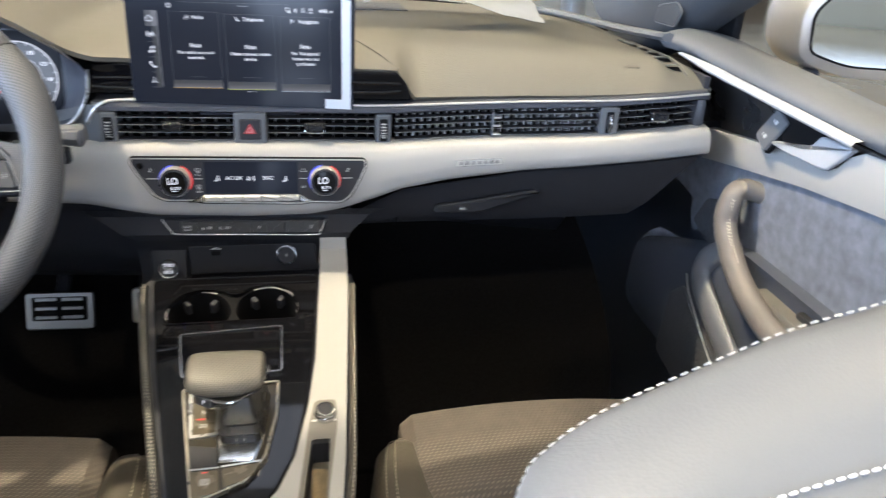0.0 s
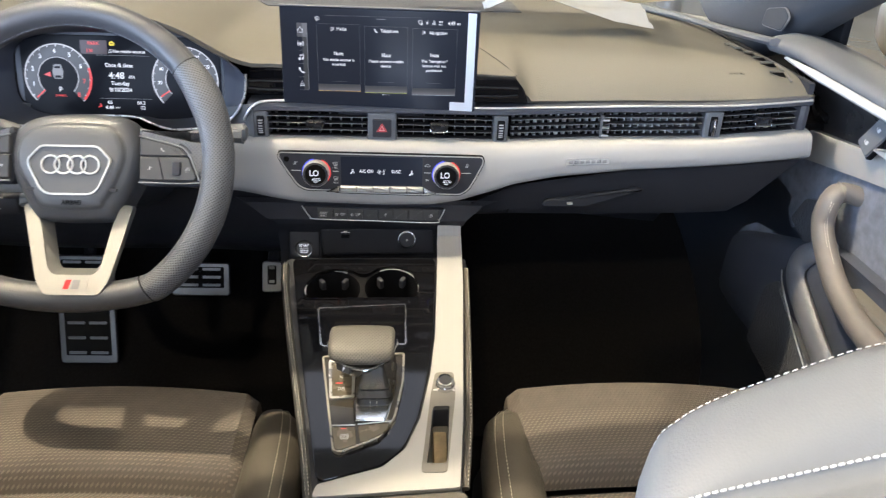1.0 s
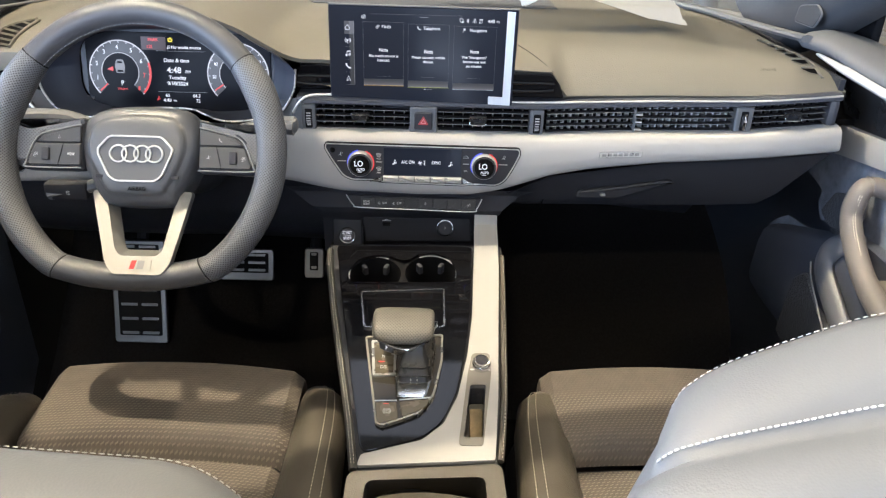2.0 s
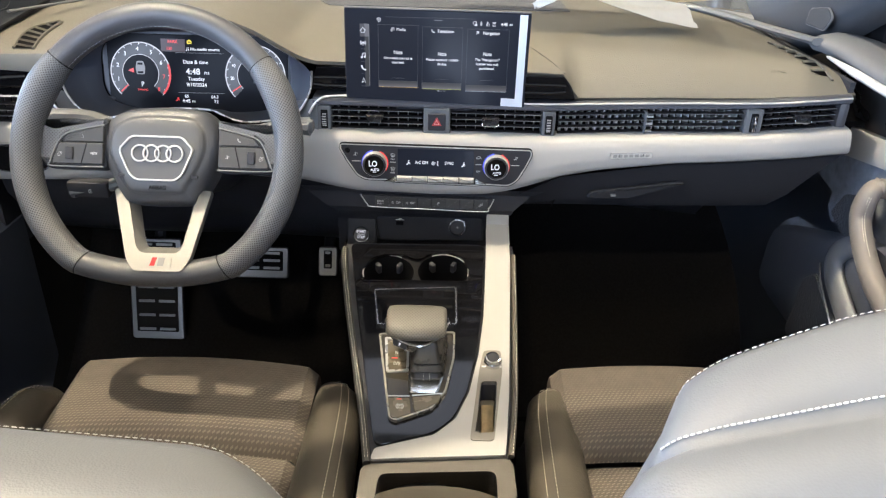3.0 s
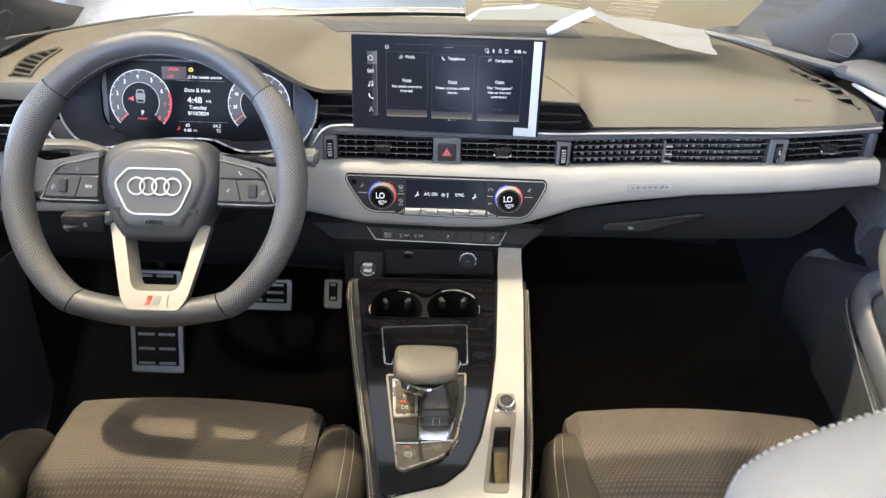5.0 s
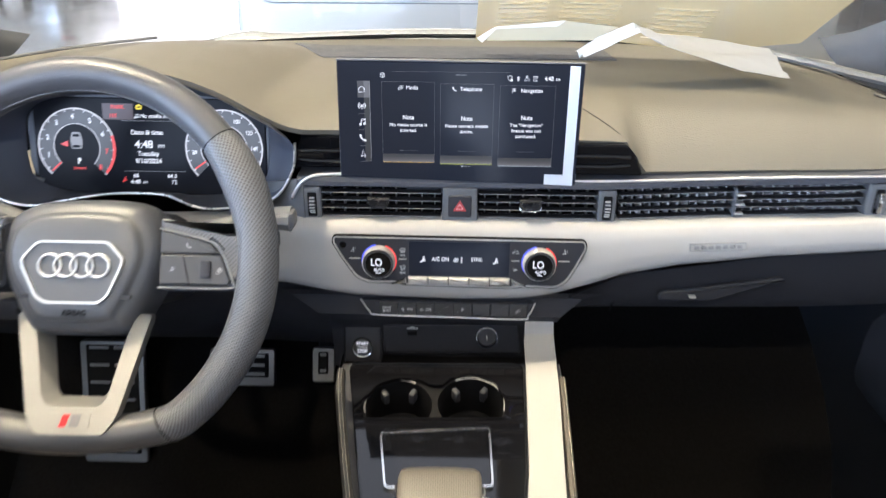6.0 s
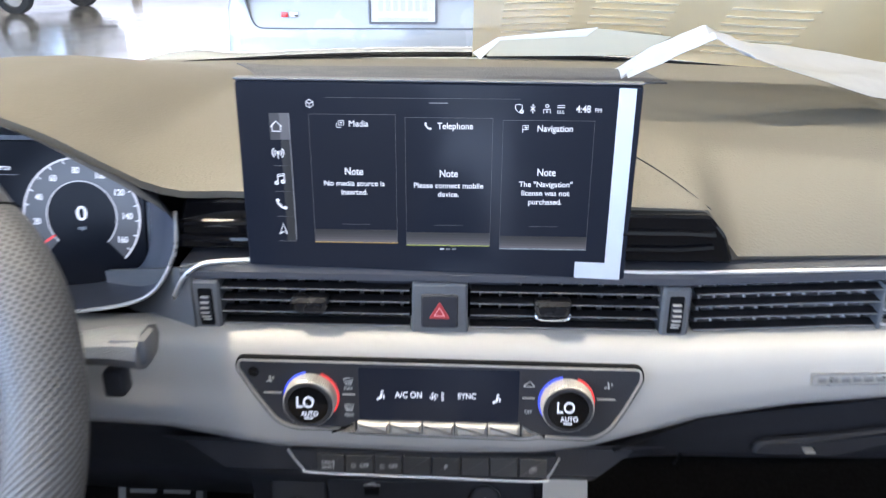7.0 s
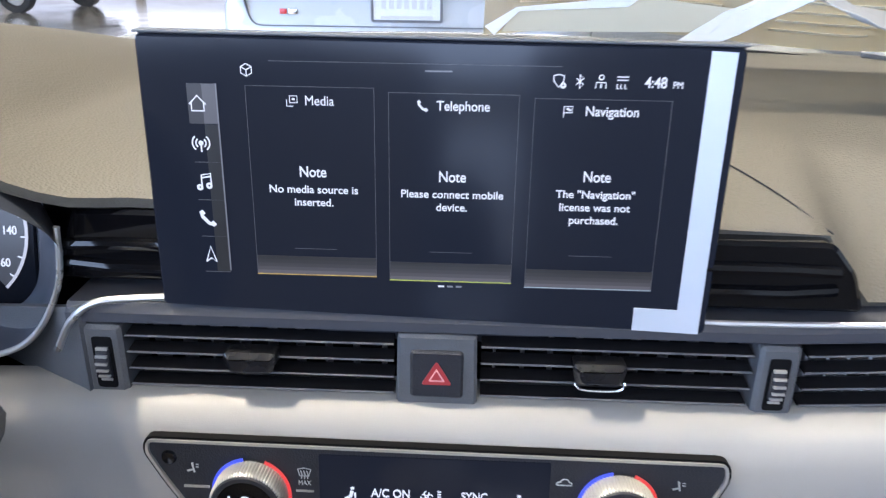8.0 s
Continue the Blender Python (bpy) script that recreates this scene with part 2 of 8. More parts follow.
def prism(outline, depth, m, bevel=0.0, bm=None):
    """An outline in m's plane, given depth behind it, with rounded front edges."""
    made = bm is None
    if made:
        bm = bmesh.new()
    top = [bm.verts.new(m @ Vector((p[0], p[1], 0))) for p in outline]
    if bevel:
        c = Vector((sum(p[0] for p in outline), sum(p[1] for p in outline))) / len(outline)
        inner = []
        n = len(outline)
        for i, p in enumerate(outline):
            a, b = Vector(outline[i - 1][:2]), Vector(outline[(i + 1) % n][:2])
            d = b - a
            nrm = Vector((-d.y, d.x))
            if nrm.length > 1e-9:
                nrm.normalize()
            if nrm.dot(c - Vector(p[:2])) < 0:
                nrm.negate()
            inner.append(Vector(p[:2]) + nrm * bevel)
        front = [bm.verts.new(m @ Vector((p.x, p.y, 0))) for p in inner]
        for v, p in zip(top, outline):
            v.co = m @ Vector((p[0], p[1], -bevel))
        for i in range(n):
            bm.faces.new((top[i], top[(i + 1) % n], front[(i + 1) % n], front[i]))
    else:
        front = top
    bm.faces.new(front)
    back = [bm.verts.new(m @ Vector((p[0], p[1], -depth))) for p in outline]
    n = len(outline)
    for i in range(n):
        bm.faces.new((back[i], back[(i + 1) % n], top[(i + 1) % n], top[i]))
    bm.faces.new(back[::-1])
    return bm


def ring(outer, inner, depth, m, bm=None):
    """A frame between two outlines with equal numbers of points."""
    bm = bm or bmesh.new()
    n = len(outer)
    rows = [[bm.verts.new(m @ Vector((p[0], p[1], z))) for p in o] for o, z in ((outer, -depth), (outer, 0), (inner, 0), (inner, -depth))]
    for a, b in zip(rows, rows[1:] + rows[:1]):
        for i in range(n):
            bm.faces.new((a[i], a[(i + 1) % n], b[(i + 1) % n], b[i]))
    return bm


def rect(x0, y0, x1, y1, r=0.0, steps=3):
    o = [(x0, y0), (x1, y0), (x1, y1), (x0, y1)]
    return rounded(o, r, steps) if r else [Vector(p) for p in o]


def scaled(outline, k, grow=None):
    """The outline moved inwards by k metres."""
    n, out = len(outline), []
    c = Vector((sum(p[0] for p in outline) / n, sum(p[1] for p in outline) / n))
    for i, p in enumerate(outline):
        a, b = Vector(outline[i - 1][:2]), Vector(outline[(i + 1) % n][:2])
        d = b - a
        nrm = Vector((-d.y, d.x)).normalized()
        if nrm.dot(c - Vector(p[:2])) < 0:
            nrm.negate()
        out.append(Vector(p[:2]) + nrm * k)
    return out


def block(x0, x1, y0, y1, z0, z1, bevel=0.0, m=None, bm=None):
    """A box with bevelled edges, in m's axes."""
    tmp = bmesh.new()
    bmesh.ops.create_cube(tmp, size=1)
    for v in tmp.verts:
        v.co = Vector(((x0 + x1) / 2 + v.co.x * (x1 - x0), (y0 + y1) / 2 + v.co.y * (y1 - y0), (z0 + z1) / 2 + v.co.z * (z1 - z0)))
    if bevel:
        bmesh.ops.bevel(tmp, geom=list(tmp.edges), offset=bevel, segments=2, profile=0.5, affect="EDGES")
    if m is not None:
        tmp.transform(m)
    if bm is None:
        return tmp
    me = bpy.data.meshes.new("tmp")
    tmp.to_mesh(me)
    tmp.free()
    bm.from_mesh(me)
    bpy.data.meshes.remove(me)
    return bm


def loft(rows, closed=False, caps=False, bm=None):
    """A skin over rows of points; closed: each row is a loop."""
    bm = bm or bmesh.new()
    vs = [[bm.verts.new(p) for p in row] for row in rows]
    n = len(vs[0])
    for a, b in zip(vs, vs[1:]):
        for i in range(n if closed else n - 1):
            bm.faces.new((a[i], a[(i + 1) % n], b[(i + 1) % n], b[i]))
    if caps:
        bm.faces.new(vs[0][::-1])
        bm.faces.new(vs[-1])
    return bm


def sheet(fn, nu, nv, thick=0.0):
    """A skin over fn(u, v), with an underside thick metres below it."""
    rows = [[Vector(fn(i / nu, j / nv)) for i in range(nu + 1)] for j in range(nv + 1)]
    bm = loft(rows)
    if thick:
        bmesh.ops.recalc_face_normals(bm, faces=bm.faces)
        bmesh.ops.solidify(bm, geom=list(bm.faces), thickness=thick)
    return bm


def smooth_path(points, steps=8, closed=False):
    """Catmull-Rom through the points."""
    pts = [Vector(p) for p in points]
    n, out = len(pts), []
    for i in range(n if closed else n - 1):
        if closed:
            p0, p1, p2, p3 = (pts[(i + k) % n] for k in (-1, 0, 1, 2))
        else:
            p0, p1, p2, p3 = pts[max(i - 1, 0)], pts[i], pts[i + 1], pts[min(i + 2, n - 1)]
        for k in range(steps):
            t = k / steps
            out.append(0.5 * ((2 * p1) + (p2 - p0) * t + (2 * p0 - 5 * p1 + 4 * p2 - p3) * t * t + (3 * p1 - p0 - 3 * p2 + p3) * t ** 3))
    if not closed:
        out.append(pts[-1])
    return out


def tube(points, radius, seg=10, closed=False, flat=1.0, up=(0, 0, 1), bm=None):
    """A bar along points; radius may be a function of 0..1; flat squashes it along up."""
    pts = [Vector(p) for p in points]
    n, rows = len(pts), []
    for i, p in enumerate(pts):
        d = (pts[(i + 1) % n] - pts[i - 1]) if closed else (pts[min(i + 1, n - 1)] - pts[max(i - 1, 0)])
        d.normalize()
        s = d.cross(Vector(up))
        if s.length < 1e-4:
            s = d.cross(Vector((0, 1, 0.01)))
        s.normalize()
        w = s.cross(d).normalized()
        r = radius(i / max(n - 1, 1)) if callable(radius) else radius
        rows.append([p + (s * math.cos(a) + w * math.sin(a) * flat) * r for a in (2 * math.pi * k / seg for k in range(seg))])
    if closed:
        rows.append(rows[0])
        bm = loft(rows, True, False, bm)
        bmesh.ops.remove_doubles(bm, verts=bm.verts, dist=1e-6)
        return bm
    return loft(rows, True, True, bm)


def with_uv(bm, seg, step, girth):
    """Lays metres along and round a bar on it: rows of seg points, step metres apart."""
    layer = bm.loops.layers.uv.new("metres")
    bm.verts.index_update()
    for f in bm.faces:
        cols = [l.vert.index % seg for l in f.loops]
        wrap = max(cols) - min(cols) > seg / 2
        for l, c in zip(f.loops, cols):
            l[layer].uv = (l.vert.index // seg * step, (c + (seg if wrap and c < seg / 2 else 0)) * girth / seg)
    return bm


def circle(r, n=32, cx=0.0, cy=0.0, a0=0.0, a1=360.0):
    full = abs(a1 - a0) >= 360
    return [Vector((cx + r * math.cos(radians(a0 + (a1 - a0) * k / (n if full else n - 1))), cy + r * math.sin(radians(a0 + (a1 - a0) * k / (n if full else n - 1))))) for k in range(n)]


def arc_band(r0, r1, a0, a1, m, z=0.0, n=40, depth=0.0006):
    """A flat band along an arc, in m's plane."""
    o = circle(r1, n, 0, 0, a0, a1) + circle(r0, n, 0, 0, a1, a0)
    return prism(o, depth, m @ Matrix.Translation((0, 0, z)))


def lathe(profile, m, seg=32):
    """A turned body: (radius, height) pairs about m's z axis."""
    rows = [[m @ Vector((r * math.cos(a), r * math.sin(a), h)) for a in (2 * math.pi * k / seg for k in range(seg))] for r, h in profile]
    bm = loft(rows, True)
    return bm


def words(text, size, m, align="CENTER", depth=0.0002, space=1.0, wide=0.84):
    """A line of writing as a mesh, centred on m's origin."""
    c = bpy.data.curves.new("words", "FONT")
    c.body, c.size, c.align_x, c.align_y, c.extrude = text, size, align, "CENTER", depth
    c.space_character = space
    c.offset = size * (0.0 if "M" in text else 0.012)
    ob = bpy.data.objects.new("words", c)
    scene.collection.objects.link(ob)
    bpy.context.view_layer.update()
    me = bpy.data.meshes.new_from_object(ob.evaluated_get(bpy.context.evaluated_depsgraph_get()))
    bm = bmesh.new()
    bm.from_mesh(me)
    bm.transform(m @ Matrix.Diagonal((wide, 1, 1, 1)))
    bpy.data.objects.remove(ob)
    bpy.data.curves.remove(c)
    bpy.data.meshes.remove(me)
    return bm


def stitches(name, path, parent, length=0.0045, gap=0.002, r=0.0007, mat=None):
    """A row of sewn stitches along a path, as one part."""
    bm, pts = bmesh.new(), [Vector(p) for p in path]
    total = sum((b - a).length for a, b in zip(pts, pts[1:]))

    def place(s):
        for a, b in zip(pts, pts[1:]):
            d = (b - a).length
            if s <= d:
                return a.lerp(b, s / max(d, 1e-9))
            s -= d
        return pts[-1].copy()
    s = 0.0
    while s + length < total:
        a, b = place(s), place(s + length)
        d = (b - a)
        if d.length > 1e-6:
            d.normalize()
            side = d.orthogonal().normalized()
            up = d.cross(side)
            vs = []
            for p, k in ((a, 0.45), (a.lerp(b, 0.2), 1), (a.lerp(b, 0.8), 1), (b, 0.45)):
                vs.append([bm.verts.new(p + (side * math.cos(q) + up * math.sin(q)) * r * k) for q in (0.4, 1.97, 3.54, 5.11)])
            for u, w in zip(vs, vs[1:]):
                for i in range(4):
                    bm.faces.new((u[i], u[(i + 1) % 4], w[(i + 1) % 4], w[i]))
            bm.faces.new(vs[0][::-1])
            bm.faces.new(vs[-1])
        s += length + gap
    ob = part(name, bm, mat or THREAD, parent)
    return ob


def lerp_table(table, x):
    """Linear between the pairs of a short table."""
    if x <= table[0][0]:
        return table[0][1]
    for (a, p), (b, q) in zip(table, table[1:]):
        if x <= b:
            s = (x - a) / (b - a)
            s = s * s * (3 - 2 * s) if len(table) < 4 else s
            return p + (q - p) * s
    return table[-1][1]


def front(y, x=0.0, z=0.0):
    """A frame that faces the rear of the car: x right, y up, z to the rear."""
    return frame_at((x, y, z), (1, 0, 0), (0, 0, 1))


# ---------------------------------------------------------------- the hall
def hall():
    setting("floor", block(-22, 22, -9, 26, -0.2, 0.0), TILE, "pale polished tile floor of the hall", "floor")
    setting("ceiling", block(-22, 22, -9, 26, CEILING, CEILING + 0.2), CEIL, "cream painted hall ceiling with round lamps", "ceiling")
    setting("wall_east", block(11, 11.2, -9, 26, 0, CEILING), WALLPAINT, "cream painted side wall of the hall", "wall")
    for name, y, turn in (("wall_south", -8.0, 0), ("wall_north", 19.0, 0), ("wall_west", -11.1, 1)):
        lo, hi = (-11, 11) if not turn else (-9, 19)

        def bar(a0, a1, z0, z1, bm):
            if turn:
                return block(y - 0.1, y + 0.1, a0, a1, z0, z1, bm=bm)
            return block(a0, a1, y - 0.1, y + 0.1, z0, z1, bm=bm)
        bm = bmesh.new()
        bar(lo, hi, 0, 0.06 if name == "wall_north" else 0.4, bm)
        bar(lo, hi, 3.9, CEILING, bm)
        for k in range(8):
            c = lo + (hi - lo) * k / 7
            bar(c - 0.08, c + 0.08, 0.06 if name == "wall_north" else 0.4, 3.9, bm)
        setting(name, bm, WALLPAINT, "window front of the hall with slim posts", "wall")
        out = y + (1.5 if y > 0 else -1.5)
        setting("backdrop", block(out, out + 0.05, -14, 22, 0, 5) if turn else block(-14, 14, out, out + 0.05, 0, 5), SKYGLOW, "bright daylight outside the windows", "backdrop")
    for x, y, p, s in DOWNLIGHTS:
        d = thing("ceiling_light", (x, y, CEILING), "round white recessed ceiling lamp, switched on", "ceiling light", "hall lamps")
        m = frame_at((x, y, CEILING - 0.02), (1, 0, 0), (0, -1, 0))
        part("rim", ring(circle(0.14, 32), circle(0.11, 32), 0.02, m), CEIL, d)
        part("diffuser", prism(circle(0.108, 32), 0.006, m @ Matrix.Translation((0, 0, -0.008))), LAMPGLOW, d)
    # unseen glowing panel, added for the pale reflection in the console gloss
    d = thing("reflected_ceiling_panel", (-0.2, 2.35, CEILING), "unseen flat glowing ceiling panel, added to reflect in the console", "ceiling light", "hall lamps")
    m = frame_at((-0.2, 2.35, CEILING - 0.03), (1, 0, 0), (0, -1, 0))
    part("frame", ring(rect(-0.50, -0.30, 0.50, 0.30), rect(-0.47, -0.27, 0.47, 0.27), 0.03, m), CEIL, d)
    part("diffuser", prism(rect(-0.469, -0.269, 0.469, 0.269), 0.006, m @ Matrix.Translation((0, 0, -0.006))), PANELGLOW, d)


hall()


def far_corner():
    """A cream partition with a white column and a brown desk, far beyond the windscreen."""
    setting("wall_partition", block(2.0, 11.0, 17.0, 17.15, 0, CEILING), WALLPAINT, "plain cream partition wall at the far side", "wall")
    c = thing("column", (4.6, 13.5, 0), "round white painted column of the hall", "column")
    part("shaft", lathe([(0.22, 0.0), (0.22, CEILING)], frame_at((4.6, 13.5, 0), (1, 0, 0), (0, 1, 0)), 28), CAR_WHITE, c)
    part("foot_ring", lathe([(0.24, 0.0), (0.24, 0.10), (0.22, 0.11)], frame_at((4.6, 13.5, 0), (1, 0, 0), (0, 1, 0)), 28), GREY, c)
    d = thing("desk", (7.2, 13.2, 0), "dark brown wooden sales desk", "desk")
    part("desk_top", block(6.4, 8.0, 12.8, 13.6, 0.71, 0.75, 0.006), WALNUT, d)
    part("modesty_panel", block(6.45, 7.95, 12.85, 12.88, 0.05, 0.71), WALNUT, d)
    for x in (6.45, 7.91):
        part("side_panel", block(x, x + 0.04, 12.88, 13.58, 0.0, 0.71), WALNUT, d)
    ch = thing("office_chair", (8.4, 12.7, 0), "office chair with chrome star base", "chair")
    for k in range(5):
        a = radians(72 * k + 10)
        part("base_arm", tube([(8.4, 12.7, 0.12), (8.4 + 0.3 * math.cos(a), 12.7 + 0.3 * math.sin(a), 0.08)], lambda t: 0.024 - 0.008 * t, 8), CHROME, ch)
        part("castor", lathe([(0.0, -0.02), (0.03, -0.02), (0.03, 0.02), (0.0, 0.02)], frame_at((8.4 + 0.3 * math.cos(a), 12.7 + 0.3 * math.sin(a), 0.03), (math.cos(a), math.sin(a), 0), (0, 0, 1)), 14), RUBBER, ch)
    part("column", tube([(8.4, 12.7, 0.10), (8.4, 12.7, 0.44)], 0.025, 12), CHROME, ch)
    part("seat", block(8.16, 8.64, 12.46, 12.94, 0.44, 0.51, 0.03), PAPER, ch)
    part("backrest", block(8.18, 8.62, 12.90, 12.96, 0.60, 1.02, 0.025), PAPER, ch)


WALNUT = material("dark_brown_wood", (0.075, 0.045, 0.028), 0.4, var=0.3, scale=6)
far_corner()


def parked_car(at, turn, paint, label):
    """A parked estate car; its tail points to -y."""
    car = thing("car", at, label, "car", "cars in the hall")
    m = pose(*at, 0, 0, turn)

    def pt(*p):
        return m @ Vector(p)
    # body shell: cross-sections from tail to nose
    prof = ((0.0, 0.42, 0.80, 0.80), (0.05, 0.30, 0.98, 0.86), (0.14, 0.26, 1.02, 0.89), (0.7, 0.24, 0.98, 0.91), (1.8, 0.24, 0.96, 0.92), (3.0, 0.24, 0.95, 0.92), (3.6, 0.24, 0.90, 0.90), (4.3, 0.26, 0.78, 0.84), (4.6, 0.34, 0.62, 0.70))
    rows = []
    for y, z0, z1, w in prof:
        h = z1 - z0
        half = [(0, z0), (w * 0.8, z0), (w * 0.95, z0 + h * 0.12), (w, z0 + h * 0.45), (w * 0.985, z0 + h * 0.75), (w * 0.93, z0 + h * 0.93), (w * 0.8, z1), (0, z1 + 0.02)]
        rows.append([pt(x, y, z) for x, z in half] + [pt(-x, y, z) for x, z in half[-2:0:-1]])
    body = part("body", loft(rows, True, True), paint, car)
    roof = []
    for y, z, w in ((0.25, 0.97, 0.74), (0.55, 1.30, 0.62), (0.9, 1.42, 0.58), (2.2, 1.43, 0.58), (2.7, 1.34, 0.60), (3.3, 0.94, 0.72)):
        roof.append([pt(-w * 1.12, y, 0.95), pt(-w, y, z - 0.04), pt(-w * 0.85, y, z), pt(0, y, z + 0.015), pt(w * 0.85, y, z), pt(w, y, z - 0.04), pt(w * 1.12, y, 0.95)])
    part("cabin", loft(roof, False), paint, car)
    part("rear_window", sheet(lambda u, v: pt((u - 0.5) * (1.30 - 0.16 * v), 0.262 + 0.30 * v - 0.012, 1.0 + 0.30 * v), 6, 3, 0.006), GLOSS, car, "dark rear window")
    for s in (-1, 1):
        lens = [(s * 0.56, 0.955), (s * 0.86, 0.965), (s * 0.87, 0.89), (s * 0.74, 0.872), (s * 0.56, 0.895)]
        if s < 0:
            lens = lens[::-1]
        fm = m @ frame_at((0, -0.012 + 0.012, 0), (1, 0, 0), (0, 0, 1))
        part("tail_lamp", prism(rounded(lens, 0.03), 0.12, fm @ Matrix.Translation((0, 0, 0.004)), 0.006), REDLENS, car)
        part("exhaust_trim", block(s * 0.62 - 0.08, s * 0.62 + 0.08, -0.02, 0.05, 0.36, 0.42, 0.012, m), CHROME, car)
        for y in (0.85, 3.65):
            wm = m @ frame_at((s * 0.80, y, 0.33), (0, 1, 0), (0, 0, 1))
            if s < 0:
                wm = m @ frame_at((s * 0.80, y, 0.33), (0, -1, 0), (0, 0, 1))
            wheel = part("wheel", lathe([(0.22, 0.0), (0.33, 0.0), (0.34, 0.04), (0.34, 0.13), (0.325, 0.15), (0.23, 0.15), (0.22, 0.12)], wm, 36), RUBBER, car)
            rim = lathe([(0.0, 0.10), (0.05, 0.11), (0.06, 0.09), (0.215, 0.10), (0.228, 0.14)], wm, 30)
            part("rim", rim, CHROME, wheel)
    fm = m @ frame_at((0, -0.006, 0), (1, 0, 0), (0, 0, 1))
    groove = rounded([(-0.79, 0.975), (0.79, 0.975), (0.72, 0.735), (-0.72, 0.735)], 0.05)
    part("tailgate_gap", ring(groove, scaled(groove, 0.006), 0.03, fm), GREY, car)
    plate = part("number_plate", prism(rounded([(-0.16, 0.765), (0.16, 0.765), (0.16, 0.93), (-0.16, 0.93)], 0.012), 0.012, fm @ Matrix.Translation((0, 0, 0.012)), 0.002), PLATE, car)
    edge = rounded([(-0.165, 0.76), (0.165, 0.76), (0.165, 0.935), (-0.165, 0.935)], 0.014)
    part("plate_frame", ring(edge, scaled(edge, 0.012), 0.02, fm @ Matrix.Translation((0, 0, 0.016))), GREY, plate)
    for k in range(7):
        x = -0.105 + k * 0.035
        part("character_bar", block(x - 0.011, x + 0.011, 0.82, 0.885, 0.0125, 0.0135, m=fm), DIM_PRINT, plate)
    part("dealer_bar", block(-0.12, 0.12, 0.775, 0.79, 0.0125, 0.0135, m=fm), DIM_PRINT, plate)
    badge = part("model_badge", block(-0.545, -0.505, 0.790, 0.814, -0.002, 0.006, 0.002, fm), CHROME, car, "small red and chrome model badge")
    part("badge_stripe", block(-0.585, -0.553, 0.790, 0.814, -0.002, 0.006, 0.002, fm), REDLENS, badge)
    part("rear_bumper_lip", block(-0.80, 0.80, -0.035, 0.1, 0.44, 0.52, 0.03, m), paint, car)
    part("diffuser", block(-0.6, 0.6, -0.01, 0.2, 0.26, 0.40, 0.03, m), DARK, car)
    return car


PLATE = material("number_plate_face", (0.55, 0.58, 0.6), 0.45, var=0.06, scale=30)
parked_car((-0.30, 4.2, 0), 2, CAR_WHITE, "white estate car parked in front of the windscreen, tail towards it")
parked_car((-6.6, 14.2, 0), 80, material("silver_car_paint", (0.55, 0.56, 0.58), 0.3, metal=0.5, var=0.03, scale=3, coat=0.6), "silver car parked further back in the hall")


# ---------------------------------------------------------------- the car's shell
def dz_line(x):
    return lerp_table([(-0.7, -0.014), (-0.17, 0.0), (0.17, 0.0), (0.61, 0.024)], x)


def dz(x):
    """Rise of the vent line; it flattens out towards the passenger's door."""
    k = min(1.0, max(0.0, (x - 0.28) / 0.22))
    return dz_line(x) - 0.0065 * k * k * (3 - 2 * k)


def bow(x):
    return 0.028 * max(0.0, ((x if x > 0 else -x - 0.08) - 0.3) / 0.33) ** 2


def pad_edge(x):
    z = lerp_table([(-0.76, 0.944), (-0.66, 0.953), (-0.62, 0.956), (-0.592, 0.958), (-0.572, 0.960), (-0.555, 0.968), (-0.536, 0.980), (-0.515, 0.993), (-0.48, 1.011), (-0.445, 1.0235), (-0.40, 1.031), (-0.36, 1.032), (-0.31, 1.026), (-0.285, 1.0185), (-0.256, 1.006), (-0.235, 0.993), (-0.214, 0.980), (-0.195, 0.969), (-0.175, 0.9635), (-0.15, 0.9615), (0.186, 0.952), (0.206, 0.918), (0.35, 0.922), (0.48, 0.9225), (0.62, 0.9275)], x)
    hood = max(0.0, 1 - ((x + 0.375) / 0.22) ** 2)
    return 0.906 + bow(x) - 0.03 * hood ** 0.7, z, hood


def pad(x, v):
    """The dashboard's padded top: v runs from its rear edge to the windscreen."""
    y0, z0, hood = pad_edge(x)
    y1 = lerp_table([(-0.74, 1.31), (-0.56, 1.42), (-0.25, 1.48), (0.25, 1.49), (0.5, 1.43), (0.65, 1.30)], x)
    zb = 0.973 - (0.03 if x > 0 else 0.008) * max(0.0, ((x if x > 0 else -x - 0.08) - 0.4) / 0.25) ** 2
    crest = lerp_table([(-0.74, 0.962), (-0.60, 0.972), (-0.4, 0.985), (0.38, 0.985), (0.5, 0.972), (0.63, 0.95)], x)
    crest = max(crest, z0 - 0.003 * hood)
    c = min(v / 0.28, 1.0)
    z = z0 + (crest - z0) * (1 - (1 - c) ** 2.6)
    s = max(0.0, (v - 0.28) / 0.72)
    z += (zb - crest) * s * s * (3 - 2 * s)
    return Vector((x, y0 + (y1 - y0) * v, z))


def pad_at(x, y, up=0.0):
    y0, y1 = pad(x, 0).y, pad(x, 1).y
    p = pad(x, (y - y0) / (y1 - y0))
    return p + Vector((0, 0, up))


LEDGE = material("navy_black_plastic", (0.05, 0.053, 0.065), 0.45, var=0.05, scale=20)
GLOSSRIB = material("piano_black_ribs", (0.005, 0.005, 0.006), 0.05, var=0.0, spec=0.4)
SILVERKEY = material("bright_satin_keys", (0.50, 0.49, 0.475), 0.38, metal=0.6, var=0.03, scale=80)
dash = thing("dashboard", (0.0, 0.95, 0.60), "dark grey padded dashboard with satin silver inlay and chrome strip", "dashboard")


